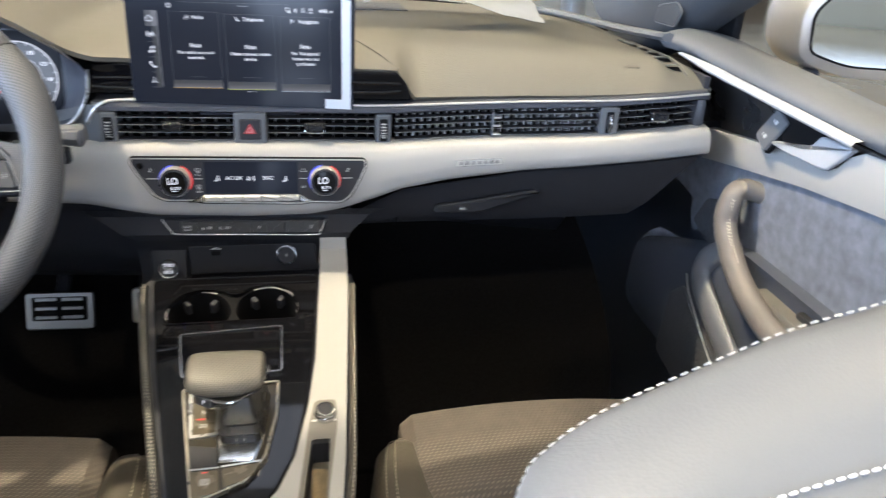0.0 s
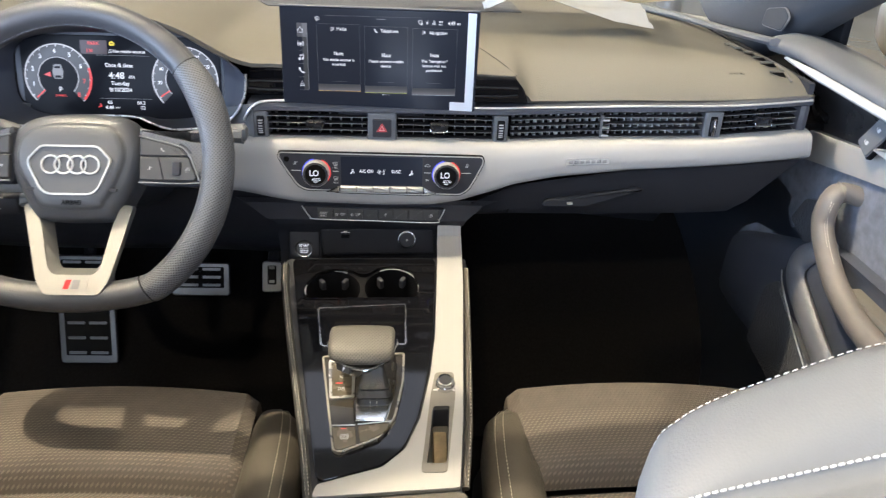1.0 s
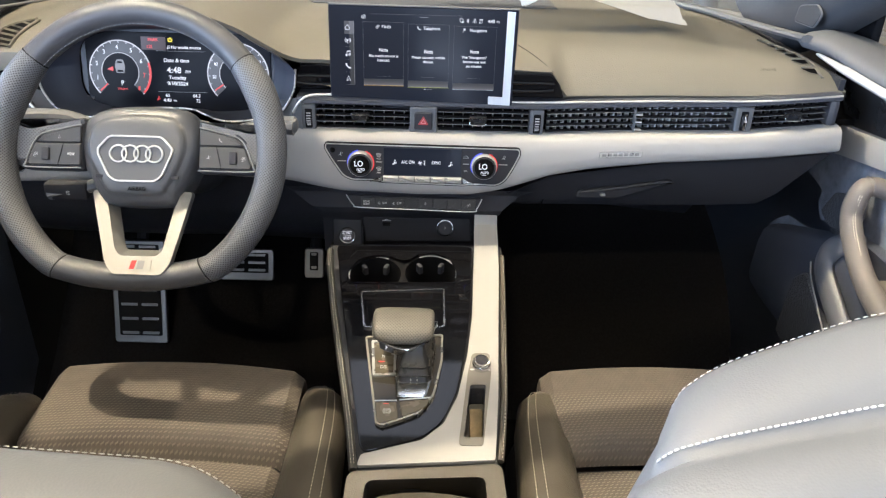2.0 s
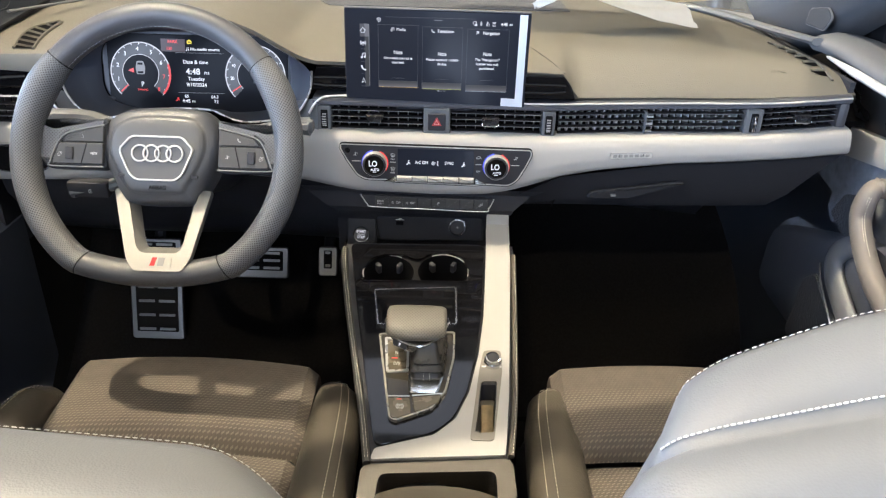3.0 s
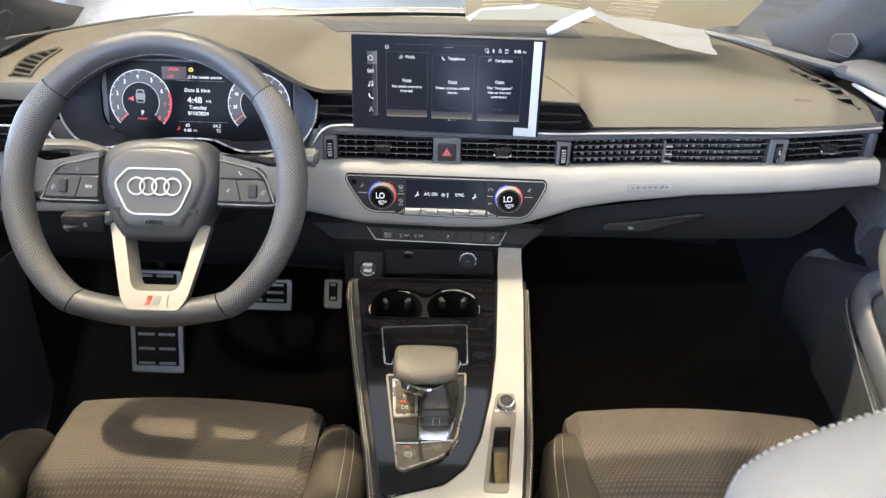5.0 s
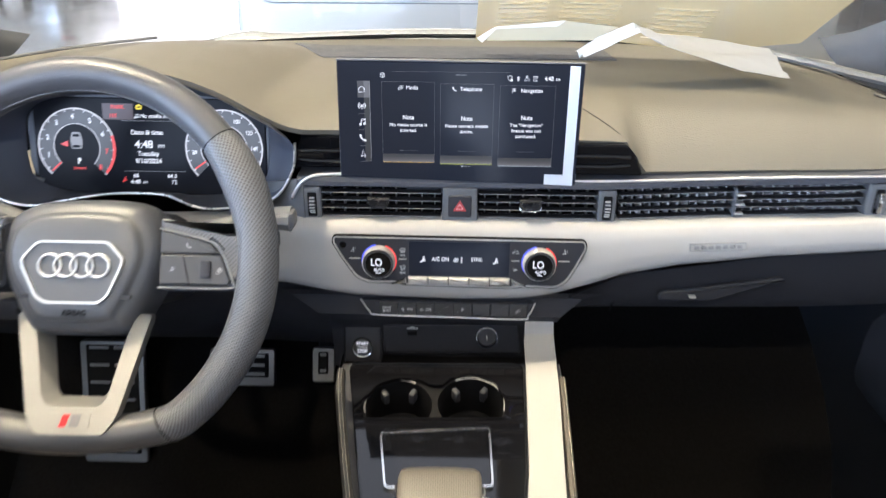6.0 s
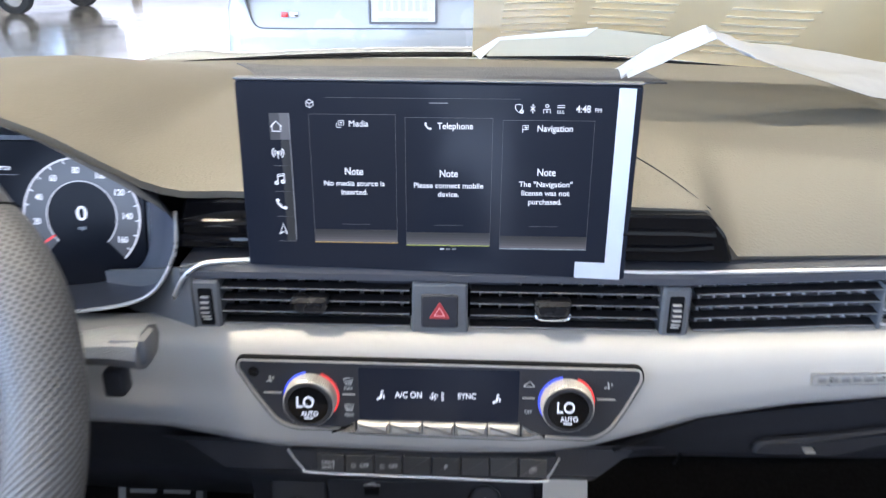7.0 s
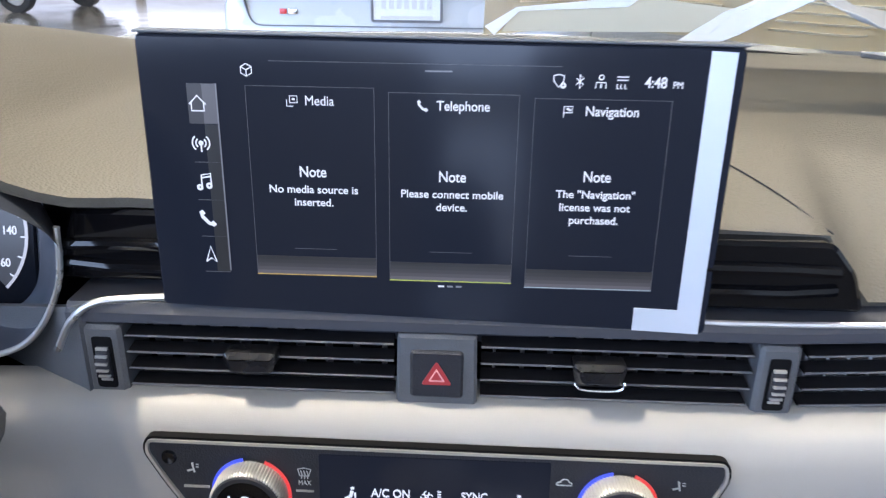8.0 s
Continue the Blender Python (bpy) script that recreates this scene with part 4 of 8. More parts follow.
def touch_screen():
    cx, cz = -0.002, 0.9725
    tv = thing("touch_screen", (cx, 0.91, 0.90), "free-standing black touch screen with a white protective film strip", "screen")
    m = frame_at((cx, 0.894, cz), (1, 0.003, 0), (0, 0.03, 1))
    shape = [(-0.1330, -0.0615), (0.1315, -0.0690), (0.1330, 0.0665), (-0.1325, 0.0680)]
    o = rounded(shape, 0.004)
    part("housing", prism(o, 0.010, m @ Matrix.Translation((0, 0, -0.002)), 0.003), DARK, tv)
    part("foot", block(-0.06, 0.06, -0.085, -0.05, -0.05, -0.014, 0.006, m), DARK, tv)
    part("top_edge", prism(rounded([(-0.1322, 0.0676), (0.1328, 0.0661), (0.1328, 0.0675), (-0.1322, 0.0690)], 0.0005), 0.010, m, 0.0004), GREY, tv)
    glass = part("glass", prism(scaled(o, 0.0012), 0.002, m, 0.0008), SCREENGLASS, tv, "glossy black screen glass")
    f = m @ Matrix.Translation((0, 0, 0.0004))

    def at(x, z):
        return f @ Matrix.Translation((x - cx, z - cz, 0))
    # side bar
    part("side_bar", prism(rect(0.0005, -0.0088, 0.0065, 0.0088), 0.0003, at(-0.1060, 1.0100)), SIDEBAR, glass)
    part("side_bar", prism(rect(-0.0062, -0.0088, 0.0005, 0.0088), 0.0003, at(-0.1060, 1.0100)), SIDEMID, glass)
    part("side_bar", prism(rect(0.0005, -0.0352, 0.0065, 0.0352), 0.0003, at(-0.1060, 0.9655)), SIDEDIM, glass)
    part("side_line", prism(rect(-0.0002, -0.044, 0.0003, 0.044), 0.0003, at(-0.0992, 0.9750)), LINE, glass)
    for k, kind in enumerate(("house", "radio", "note", "phone", "arrow")):
        z = 1.0102 - 0.0178 * k
        icon(kind, 0.0082, at(-0.1078, z), WHITE_PRINT, glass)
        part("divider", prism(rect(-0.006, -0.00015, 0.006, 0.00015), 0.0002, at(-0.1055, z - 0.0089)), DIMLINE, glass)
    # three cards
    for x0, x1, top, low, title, kind, ty, ny, lines, mat in (
            (-0.0862, -0.0292, 1.0185, 0.9298, "Media", "screens", 1.0122, 0.9800, ("No media source is", "inserted."), AMBER),
            (-0.0230, 0.0345, 1.0168, 0.9284, "Telephone", "phone", 1.0112, 0.9792, ("Please connect mobile", "device."), LIME),
            (0.0410, 0.1005, 1.0156, 0.9266, "Navigation", "flag", 1.0102, 0.9808, ("The \"Navigation\"", "license was not", "purchased."), PALELINE)):
        mid, w = (x0 + x1) / 2, (x1 - x0) / 2
        c = at(mid, 0.0)
        part("card", plate_with_holes(rect(-w, low, w, top), [rect(-w + 0.0002, low + 0.0002, w - 0.0002, top - 0.0002)], c, 0.0002), DIMLINE, glass)
        for k in range(5):
            part("card_glow", prism(rect(-w + 0.0003, low + 0.0003 + 0.0018 * k, w - 0.0003, low + 0.0021 + 0.0018 * k), 0.0002, c), CARDGLOW[k], glass)
        part("card_line", prism(rect(-w, low - 0.0002, w, low + 0.0003), 0.0003, c), mat, glass)
        part("caption", words(title, 0.0060, at(mid + 0.0042, ty), wide=0.91), WHITE_PRINT, glass)
        icon(kind, 0.0052, at(mid - 0.0006 - 0.00145 * len(title), ty), WHITE_PRINT, glass)
        part("caption", words("Note", 0.0070, at(mid, ny)), WHITE_PRINT, glass)
        for k, line in enumerate(lines):
            part("caption", words(line, 0.0051, at(mid, ny - 0.0082 - 0.0061 * k), wide=1.02), WHITE_PRINT, glass)
        part("card_rule", prism(rect(-0.010, -0.0001, 0.010, 0.0001), 0.0002, at(mid, 0.9430)), DIMLINE, glass)
    for k in range(3):
        part("page_mark", prism(rect(-0.0014, -0.0004, 0.0014, 0.0004), 0.0002, at(0.0015 + 0.0042 * k, 0.9258)), WHITE_PRINT if k == 0 else LINE, glass)
    # status line
    icon("cube", 0.0056, at(-0.0850, 1.0252), WHITE_PRINT, glass)
    part("grip_line", prism(rect(-0.006, -0.0003, 0.006, 0.0003), 0.0002, at(-0.001, 1.0262)), LINE, glass)
    part("status_line", prism(rect(-0.075, -0.0001, 0.052, 0.0001), 0.0002, at(0.0, 1.0292)), DIMLINE, glass)
    for k, kind in enumerate(("shield", "rune", "head", "lines")):
        icon(kind, 0.0062, at(0.0508 + 0.0091 * k, 1.0232), WHITE_PRINT, glass)
    part("clock", words("4:48", 0.0066, at(0.0925, 1.0230)), WHITE_PRINT, glass)
    part("clock", words("PM", 0.0042, at(0.1020, 1.0222)), WHITE_PRINT, glass)
    # film strip left on the glass
    film = [(0.1145, 1.0370), (0.1255, 1.0365), (0.1250, 0.9050), (0.0935, 0.9062), (0.0935, 0.9178), (0.1140, 0.9172)]
    part("film_strip", prism([(p[0] - cx, p[1] - cz) for p in film][::-1], 0.0004, m @ Matrix.Translation((0, 0, 0.0009))), FILM, tv, "white L-shaped protective film strip")


SIDEBAR = glowing("lit_side_bar", (0.40, 0.40, 0.42), 0.28)
LINE = glowing("lit_grey_lines", (0.6, 0.62, 0.66), 0.35)
CARDGLOW = [glowing("lit_card_foot", (0.5, 0.46, 0.47), 0.20 * 0.6 ** k) for k in range(5)]
DIMLINE = glowing("lit_dim_lines", (0.6, 0.62, 0.66), 0.14)
SIDEDIM = glowing("lit_side_bar_dim", (0.35, 0.36, 0.40), 0.02)
SIDEMID = glowing("lit_side_bar_mid", (0.38, 0.38, 0.41), 0.10)
LIME = glowing("lit_lime_line", (0.75, 0.85, 0.1), 0.8)
PALELINE = glowing("lit_pale_line", (0.7, 0.85, 0.9), 0.6)
FILM = material("white_film", (0.52, 0.56, 0.63), 0.45, var=0.03, scale=20)
touch_screen()


def air_vent(x0, x1, tab, label, fins=0, mid=None, tab_chrome=True):
    """A slim dashboard vent between x0 and x1 with slats, fins behind them and a sliding tab."""
    xm = (x0 + x1) / 2
    v = thing("air_vent", (xm, 0.92 + bow(xm), 0.858 + dz(xm)), label, "air vent", "dashboard vents")

    def bar_along(z, y0, y1, th):
        rows, n = [], 12
        for y, h in ((y0, -th * 0.6), (y0 - 0.001, 0), (y0, th * 0.6), (y1, th), (y1, -th)):
            rows.append([Vector((x0 + (x1 - x0) * i / n, y + bow(x0 + (x1 - x0) * i / n), z + dz(x0 + (x1 - x0) * i / n) + h + (0.0 if y < 0.9 else 0.0006))) for i in range(n + 1)])
        return loft(rows + rows[:1])
    count = 4
    for k in range(count):
        z = 0.8635 + 0.0093 * k
        slat = part("slat", bar_along(z, 0.897, 0.906, 0.0011), SLAT, v)
        # a grey line on the slat's front edge stands in for its highlight
        lip = [Vector((x0 + (x1 - x0) * i / 12, 0.8958 + bow(x0 + (x1 - x0) * i / 12), z + 0.0004 + dz(x0 + (x1 - x0) * i / 12))) for i in range(13)]
        part("slat_highlight", tube(lip, 0.0006, 5), VENTFIN, slat)
    nf = fins or 9
    for k in range(nf):
        x = x0 + (x1 - x0) * (k + 0.5) / nf
        part("fin", block(x - (0.0008 if fins else 0.0005), x + (0.0008 if fins else 0.0005), (0.9085 if fins else 0.914) + bow(x), 0.93 + bow(x), 0.859 + dz(x), 0.897 + dz(x)), SILVERFIN if fins else VENTFIN, v)
    if mid:
        for dzz in (0.0655, 0.0767, 0.0879):
            z = 0.80 + dzz + dz(mid)
            part("clip", block(mid - 0.012, mid - 0.002, 0.892 + bow(mid), 0.90 + bow(mid), z - 0.0010, z + 0.0012, 0.0006), SILVERKEY, v)
        part("clip_post", block(mid - 0.014, mid - 0.011, 0.894 + bow(mid), 0.91 + bow(mid), 0.859 + dz(mid), 0.895 + dz(mid), 0.0006), GREY, v)
    if tab:
        b = bow(tab)
        o = rounded([(-0.014, 0.006), (0.014, 0.006), (0.011, -0.006), (-0.011, -0.006)], 0.004)
        t = part("tab", prism(o, 0.012, front(0.886 + b, tab, 0.882 + dz(tab)), 0.003), TABBLACK, v)
        if tab_chrome:
            part("tab_edge", tube(smooth_path([(tab - 0.0125, 0.886 + b, 0.880 + dz(tab)), (tab - 0.010, 0.885 + b, 0.8765 + dz(tab)), (tab, 0.885 + b, 0.8755 + dz(tab)), (tab + 0.010, 0.885 + b, 0.8765 + dz(tab)), (tab + 0.0125, 0.886 + b, 0.880 + dz(tab))], 4), 0.0006, 6), CHROME, t)
    return v


TABBLACK = material("soft_gloss_black_tab", (0.011, 0.011, 0.013), 0.28, var=0.05, scale=40, spec=0.4)
SLAT = material("black_vent_slat", (0.010, 0.010, 0.012), 0.4, var=0.05, scale=40, spec=0.15)
VENTFIN = material("grey_vent_fin", (0.12, 0.12, 0.127), 0.4, var=0.05, scale=60)
SILVERFIN = material("pale_vent_fin", (0.40, 0.40, 0.41), 0.4, var=0.05, scale=60)


def thumb_wheel(x, wide, ridges=True, label="dark grey vent post with a ridged thumb wheel"):
    b, h = bow(x), dz(x)
    t = thing("vent_wheel", (x, 0.9 + b, 0.856 + h), label, "vent wheel", "vent wheels")
    o = rounded(rect(-wide / 2, -0.021, wide / 2, 0.021), 0.003)
    part("post", prism(o, 0.03, front(0.8925 + b, x, 0.8775 + h), 0.002), GREY, t)
    r = 0.014
    part("wheel_slot", prism(rounded(rect(-0.0052, -0.0145, 0.0052, 0.0145), 0.002), 0.003, front(0.8921 + b, x, 0.878 + h)), BLACK, t)
    m = frame_at((x - 0.0035, 0.9025 + b, 0.878 + h), (0, 1, 0), (0, 0, 1))
    wheel = part("wheel", lathe([(0.0, 0.0), (r - 0.001, 0.0), (r, 0.001), (r, 0.006), (r - 0.001, 0.007), (0.0, 0.007)], m, 28), DARK, t)
    if ridges:
        for k in range(7):
            a = radians(128 + 16 * k)
            p = Vector((x, 0.9025 + b + r * math.cos(a), 0.878 + h + r * math.sin(a)))
            part("ridge", block(p.x - 0.0030, p.x + 0.0030, p.y - 0.0009, p.y + 0.0009, p.z - 0.0007, p.z + 0.0007, 0.0002), SILVERKEY, wheel)
    else:
        part("ridge", tube([(x, 0.888 + b, 0.866 + h), (x, 0.8865 + b, 0.878 + h), (x, 0.888 + b, 0.89 + h)], 0.0022, 8), CHROME, wheel)


air_vent(-0.158, -0.022, -0.093, "slim black air vent in the middle of the dashboard", tab_chrome=False)
air_vent(0.022, 0.156, 0.080, "slim black air vent with a chrome-edged tab")
air_vent(0.182, 0.458, None, "long black passenger-side vent grille with pale fins", fins=26, mid=0.324)
air_vent(0.490, 0.602, 0.548, "short black air vent beside the passenger's door")
air_vent(-0.735, -0.610, None, "black air vent beside the driver's door")
thumb_wheel(-0.1685, 0.020)
thumb_wheel(0.1675, 0.020)
thumb_wheel(0.4745, 0.026, ridges=False, label="dark grey vent post with a chrome slider")
thumb_wheel(-0.588, 0.020)


def hazard_switch():
    h = thing("hazard_switch", (0, 0.91, 0.857), "dark grey hazard light switch with a red triangle", "switch")
    part("post", prism(rounded([(-0.0205, -0.020), (0.0205, -0.020), (0.0195, 0.021), (-0.0195, 0.021)], 0.002), 0.03, front(0.8915, 0, 0.8785), 0.0015), GREY, h)
    key = part("key", prism(rounded(rect(-0.0132, -0.0132, 0.0132, 0.0132), 0.0025), 0.006, front(0.8895, 0, 0.8785), 0.0012), DARK, h)
    m = front(0.8890, 0, 0.8778)
    tri = [Vector((0.0088 * math.cos(radians(a)), 0.0088 * math.sin(radians(a)))) for a in (90, 210, 330)]
    part("triangle", prism(rounded(tri, 0.0015), 0.0006, m), REDGLOW, key, "red warning triangle")
    small = [p * 0.55 for p in tri]
    part("triangle_line", ring(rounded(small, 0.0008), rounded([p * 0.40 for p in tri], 0.0006), 0.0004, m @ Matrix.Translation((0, 0, 0.0004))), PINK, key)


# the triangle's red is put in as emission over a near-black base
REDGLOW = glowing("red_triangle", (0.75, 0.05, 0.06), 0.45)
PINK = material("pale_red_print", (0.75, 0.35, 0.35), 0.5, var=0)
hazard_switch()


def climate_panel():
    c = thing("climate_panel", (0, 0.88, 0.795), "dark climate control panel in a chrome frame, display lit", "climate control")
    # the inlay face slopes a little back towards the top
    m = frame_at((0, 0.8705, 0.8188), (1, 0, 0), (0, 0.08, 1))
    o = [(-0.1425, 0.029), (0.1425, 0.027), (0.144, 0.018), (0.134, -0.004), (0.124, -0.022), (0.112, -0.030), (0.072, -0.029), (0.062, -0.031), (-0.062, -0.0285), (-0.072, -0.026), (-0.105, -0.026), (-0.118, -0.020), (-0.134, 0.004), (-0.144, 0.022)]
    o = rounded(o[::-1], 0.006)
    part("frame_gap", ring(scaled(o, -0.0014), scaled(o, -0.0001), 0.005, m @ Matrix.Translation((0, 0, 0.0012))), BLACK, c)
    part("frame", ring(o, scaled(o, 0.0014), 0.006, m @ Matrix.Translation((0, 0, 0.0022))), SILVERKEY, c)
    body = part("face", prism(scaled(o, 0.0015), 0.006, m @ Matrix.Translation((0, 0, 0.0006))), DARK, c)
    disp = part("display", prism(rounded(rect(-0.057, -0.017, 0.0575, 0.0235), 0.001), 0.001, m @ Matrix.Translation((0, 0, 0.0014))), SCREENGLASS, c, "lit black climate display")
    d = m @ Matrix.Translation((0, 0, 0.0018))

    def at(x, y):
        return d @ Matrix.Translation((x, y, 0))
    icon("person", 0.0075, at(-0.0415, 0.0025), WHITE_PRINT, disp)
    part("caption", words("A/C ON", 0.0066, at(-0.0212, 0.0030)), WHITE_PRINT, disp)
    icon("fan", 0.0075, at(-0.0025, 0.0025), WHITE_PRINT, disp)
    part("caption", words("SYNC", 0.0062, at(0.0205, 0.0030)), WHITE_PRINT, disp)
    icon("person", 0.0075, at(0.0415, 0.0015), WHITE_PRINT, disp)
    # bright key bar under the display
    for k in range(5):
        x0, x1 = -0.0585 + 0.0236 * k, -0.0585 + 0.0236 * (k + 1) - 0.0006
        part("key", prism(rounded([(x0, -0.0185), (x1, -0.0187), (x1, -0.0275), (x0, -0.0272)][::-1], 0.0008), 0.008, m @ Matrix.Translation((0, 0, 0.0055)), 0.002), SILVERKEY, c)
    for s in (-1, 1):
        part("key_wing", prism(rounded([(s * 0.0602, -0.0188), (s * 0.0602, -0.0282), (s * 0.078, -0.0275), (s * 0.068, -0.0238)][:: (1 if s < 0 else -1)], 0.001), 0.006, m @ Matrix.Translation((0, 0, 0.0035)), 0.001), CHROME, c)
    # dials
    for s in (-1, 1):
        dm = m @ Matrix.Translation((s * 0.0912, 0.0005, 0.001))
        dial = part("dial", lathe([(0.0185, 0.0), (0.0182, 0.004), (0.0175, 0.0125), (0.0165, 0.0138), (0.0145, 0.0138), (0.0140, 0.0128), (0.0, 0.0128)], dm, 48), DARK, c)
        teeth = [Vector(((0.0188 if k % 4 < 2 else 0.0184) * math.cos(math.pi * k / 144), (0.0188 if k % 4 < 2 else 0.0184) * math.sin(math.pi * k / 144))) for k in range(288)]
        rows = [[dm @ Vector((p.x * q, p.y * q, h)) for p in teeth] for q, h in ((1.0, 0.0015), (0.985, 0.0112), (0.93, 0.0128), (0.86, 0.0132))]
        part("grip", loft(rows, True), SILVERKEY, dial, "ridged satin ring", 25)
        part("dial_face", prism(circle(0.0146, 40), 0.0006, dm @ Matrix.Translation((0, 0, 0.0136))), GLOSS, dial)
        f = dm @ Matrix.Translation((0, 0, 0.0140))
        part("caption", words("LO", 0.0120, f @ Matrix.Translation((-0.002, 0.002, 0))), WHITE_PRINT, dial)
        part("caption", words("AUTO", 0.0052, f @ Matrix.Translation((0.001, -0.0068, 0))), WHITE_PRINT, dial)
        part("caption_bar", prism(rect(-0.003, -0.0005, 0.003, 0.0005), 0.0002, f @ Matrix.Translation((0, -0.0102, 0))), WHITE_PRINT, dial)
        part("cold_arc", arc_band(0.0178, 0.0202, 100, 215, dm, 0.0016), BLUE_LIT, dial)
        part("warm_arc", arc_band(0.0178, 0.0202, -35, 68, dm, 0.0016), RED_LIT, dial)
        # keys beside the dials
        icon("seat", 0.0072, m @ Matrix.Translation((s * 0.1205, 0.013, 0.0008)), DIM_PRINT, body)
        part("key_line", prism(rect(-0.0065, -0.0006, 0.0065, 0.0006), 0.001, m @ Matrix.Translation((s * 0.1195, 0.0025, 0.0012))), SILVERKEY, body)
        kinds = ("screen_heat", "screen_heat") if s < 0 else ("vehicle", None)
        for kk, y in ((0, 0.0125), (1, -0.0085)):
            if kinds[kk]:
                icon(kinds[kk], 0.0075, m @ Matrix.Translation((s * 0.0645, y, 0.0008)), DIM_PRINT, body)
        part("key_line", prism(rect(-0.0045, -0.0005, 0.0045, 0.0005), 0.001, m @ Matrix.Translation((s * 0.0645, 0.0022, 0.0012))), SILVERKEY, body)
        part("caption", words("MAX" if s < 0 else "OFF", 0.0036, m @ Matrix.Translation((s * 0.0645, 0.0068 if s < 0 else -0.009, 0.0009))), DIM_PRINT, body)
    part("caption", words("REAR", 0.0034, m @ Matrix.Translation((-0.0645, -0.0145, 0.0009))), DIM_PRINT, body)
    part("sensor", lathe([(0.0, 0.001), (0.0032, 0.0012), (0.004, 0.0)], m @ Matrix.Translation((-0.1325, 0.0185, 0.0006)), 16), GLOSS, body)


climate_panel()


def button_row():
    r = thing("button_row", (-0.012, 0.9, 0.735), "black row of dashboard buttons in a chrome edge", "switch panel")
    m = frame_at((-0.0125, 0.8855, 0.7475), (1, 0, 0), (0, 0.06, 1))
    o = [(-0.1035, 0.0125), (0.1035, 0.0105), (0.097, -0.004), (0.090, -0.0095), (-0.084, -0.0065), (-0.094, -0.001)]
    part("base", prism(rounded(o[::-1], 0.003), 0.02, m, 0.001), DARK, r)
    edge = [m @ Vector((x, y, 0.001)) for x, y in ((-0.1040, 0.0130), (-0.0985, 0.0035), (-0.093, -0.0035), (-0.084, -0.0075), (0.0, -0.0092), (0.088, -0.0108), (0.0965, -0.006), (0.101, 0.002), (0.1045, 0.0108))]
    part("chrome_edge", tube(smooth_path(edge, 5), 0.0009, 6), SILVERKEY, r)
    for k in range(8):
        x0 = -0.082 + 0.0222 * k
        key = part("button", prism(rounded([(x0 + 0.0004, 0.0102), (x0 + 0.0218, 0.0100), (x0 + 0.0218, -0.0070 - 0.0001 * k), (x0 + 0.0004, -0.0058 - 0.0002 * k)][::-1], 0.0008), 0.006, m @ Matrix.Translation((0, 0, 0.0022)), 0.0008), BUTTON, r)
        f = m @ Matrix.Translation((x0 + 0.011, 0.0008, 0.0026))
        if k == 0:
            part("caption", words("DRIVE", 0.0046, f @ Matrix.Translation((-0.002, 0.002, 0))), DIM_PRINT, key)
            part("caption", words("SELECT", 0.0036, f @ Matrix.Translation((-0.002, -0.0022, 0))), DIM_PRINT, key)
        elif k in (1, 2):
            icon("swirl", 0.0058, f @ Matrix.Translation((-0.0045, 0, 0)), DIM_PRINT, key)
            part("caption", words("OFF", 0.0048, f @ Matrix.Translation((0.0038, 0, 0))), DIM_PRINT, key)
        elif k == 4:
            part("caption", words("P", 0.0062, f), DIM_PRINT, key)
        elif k == 7:
            icon("screens", 0.0056, f, DIM_PRINT, key)


BUTTON = material("soft_black_buttons", (0.032, 0.032, 0.034), 0.4, var=0.05, scale=60)
button_row()


def start_button():
    s = thing("start_button", (-0.120, 0.915, 0.66), "round black engine start button with a chrome ring", "switch")
    m = frame_at((-0.1205, 0.915, 0.676), (1, 0, 0), (0, 0.25, 1))
    part("surround", prism(rounded(rect(-0.024, -0.022, 0.024, 0.030), 0.004), 0.02, m @ Matrix.Translation((0, 0, -0.001)), 0.002), LOWER, s)
    part("ring", lathe([(0.0125, -0.002), (0.0135, 0.002), (0.0130, 0.004), (0.0118, 0.0035)], m, 36), CHROME, s)
    cap = part("cap", lathe([(0.0, 0.0030), (0.0112, 0.0036), (0.0120, 0.002), (0.0120, -0.002)], m, 36), BUTTON, s)
    for k, (w, sz) in enumerate((("START", 0.0062), ("ENGINE", 0.0042), ("STOP", 0.0062))):
        part("caption", words(w, sz, m @ Matrix.Translation((0, 0.0048 - 0.0048 * k, 0.0039))), WHITE_PRINT if k != 1 else DIM_PRINT, cap)


def power_socket():
    s = thing("power_socket", (0.036, 0.92, 0.675), "black round power socket lid with a bright ring", "power socket")
    m = frame_at((0.037, 0.9145, 0.694), (1, 0, 0), (0, 0.15, 1))
    part("ring", lathe([(0.0125, -0.004), (0.0142, 0.0), (0.0138, 0.003), (0.0122, 0.003)], m, 36), CHROME, s)
    lid = part("lid", lathe([(0.0, 0.0025), (0.0105, 0.003), (0.0122, 0.0015), (0.0122, -0.003)], m, 36), DARK, s)
    icon("plug", 0.006, m @ Matrix.Translation((0, 0, 0.0030)), DIM_PRINT, lid)
    u = thing("usb_mark", (-0.057, 0.9155, 0.700), "faint connector mark on the storage flap", "symbol")
    bm = bmesh.new()
    tube([(-0.064, 0.9155, 0.7035), (-0.050, 0.9155, 0.7035)], 0.0006, 6, bm=bm)
    tube([(-0.061, 0.9155, 0.7035), (-0.058, 0.9155, 0.7055), (-0.054, 0.9155, 0.7055)], 0.0006, 6, bm=bm)
    part("mark", bm, DIM_PRINT, u)
    part("socket", block(-0.0635, -0.0510, 0.9135, 0.9165, 0.6945, 0.7005, 0.0008), BLACK, u)


start_button()
power_socket()


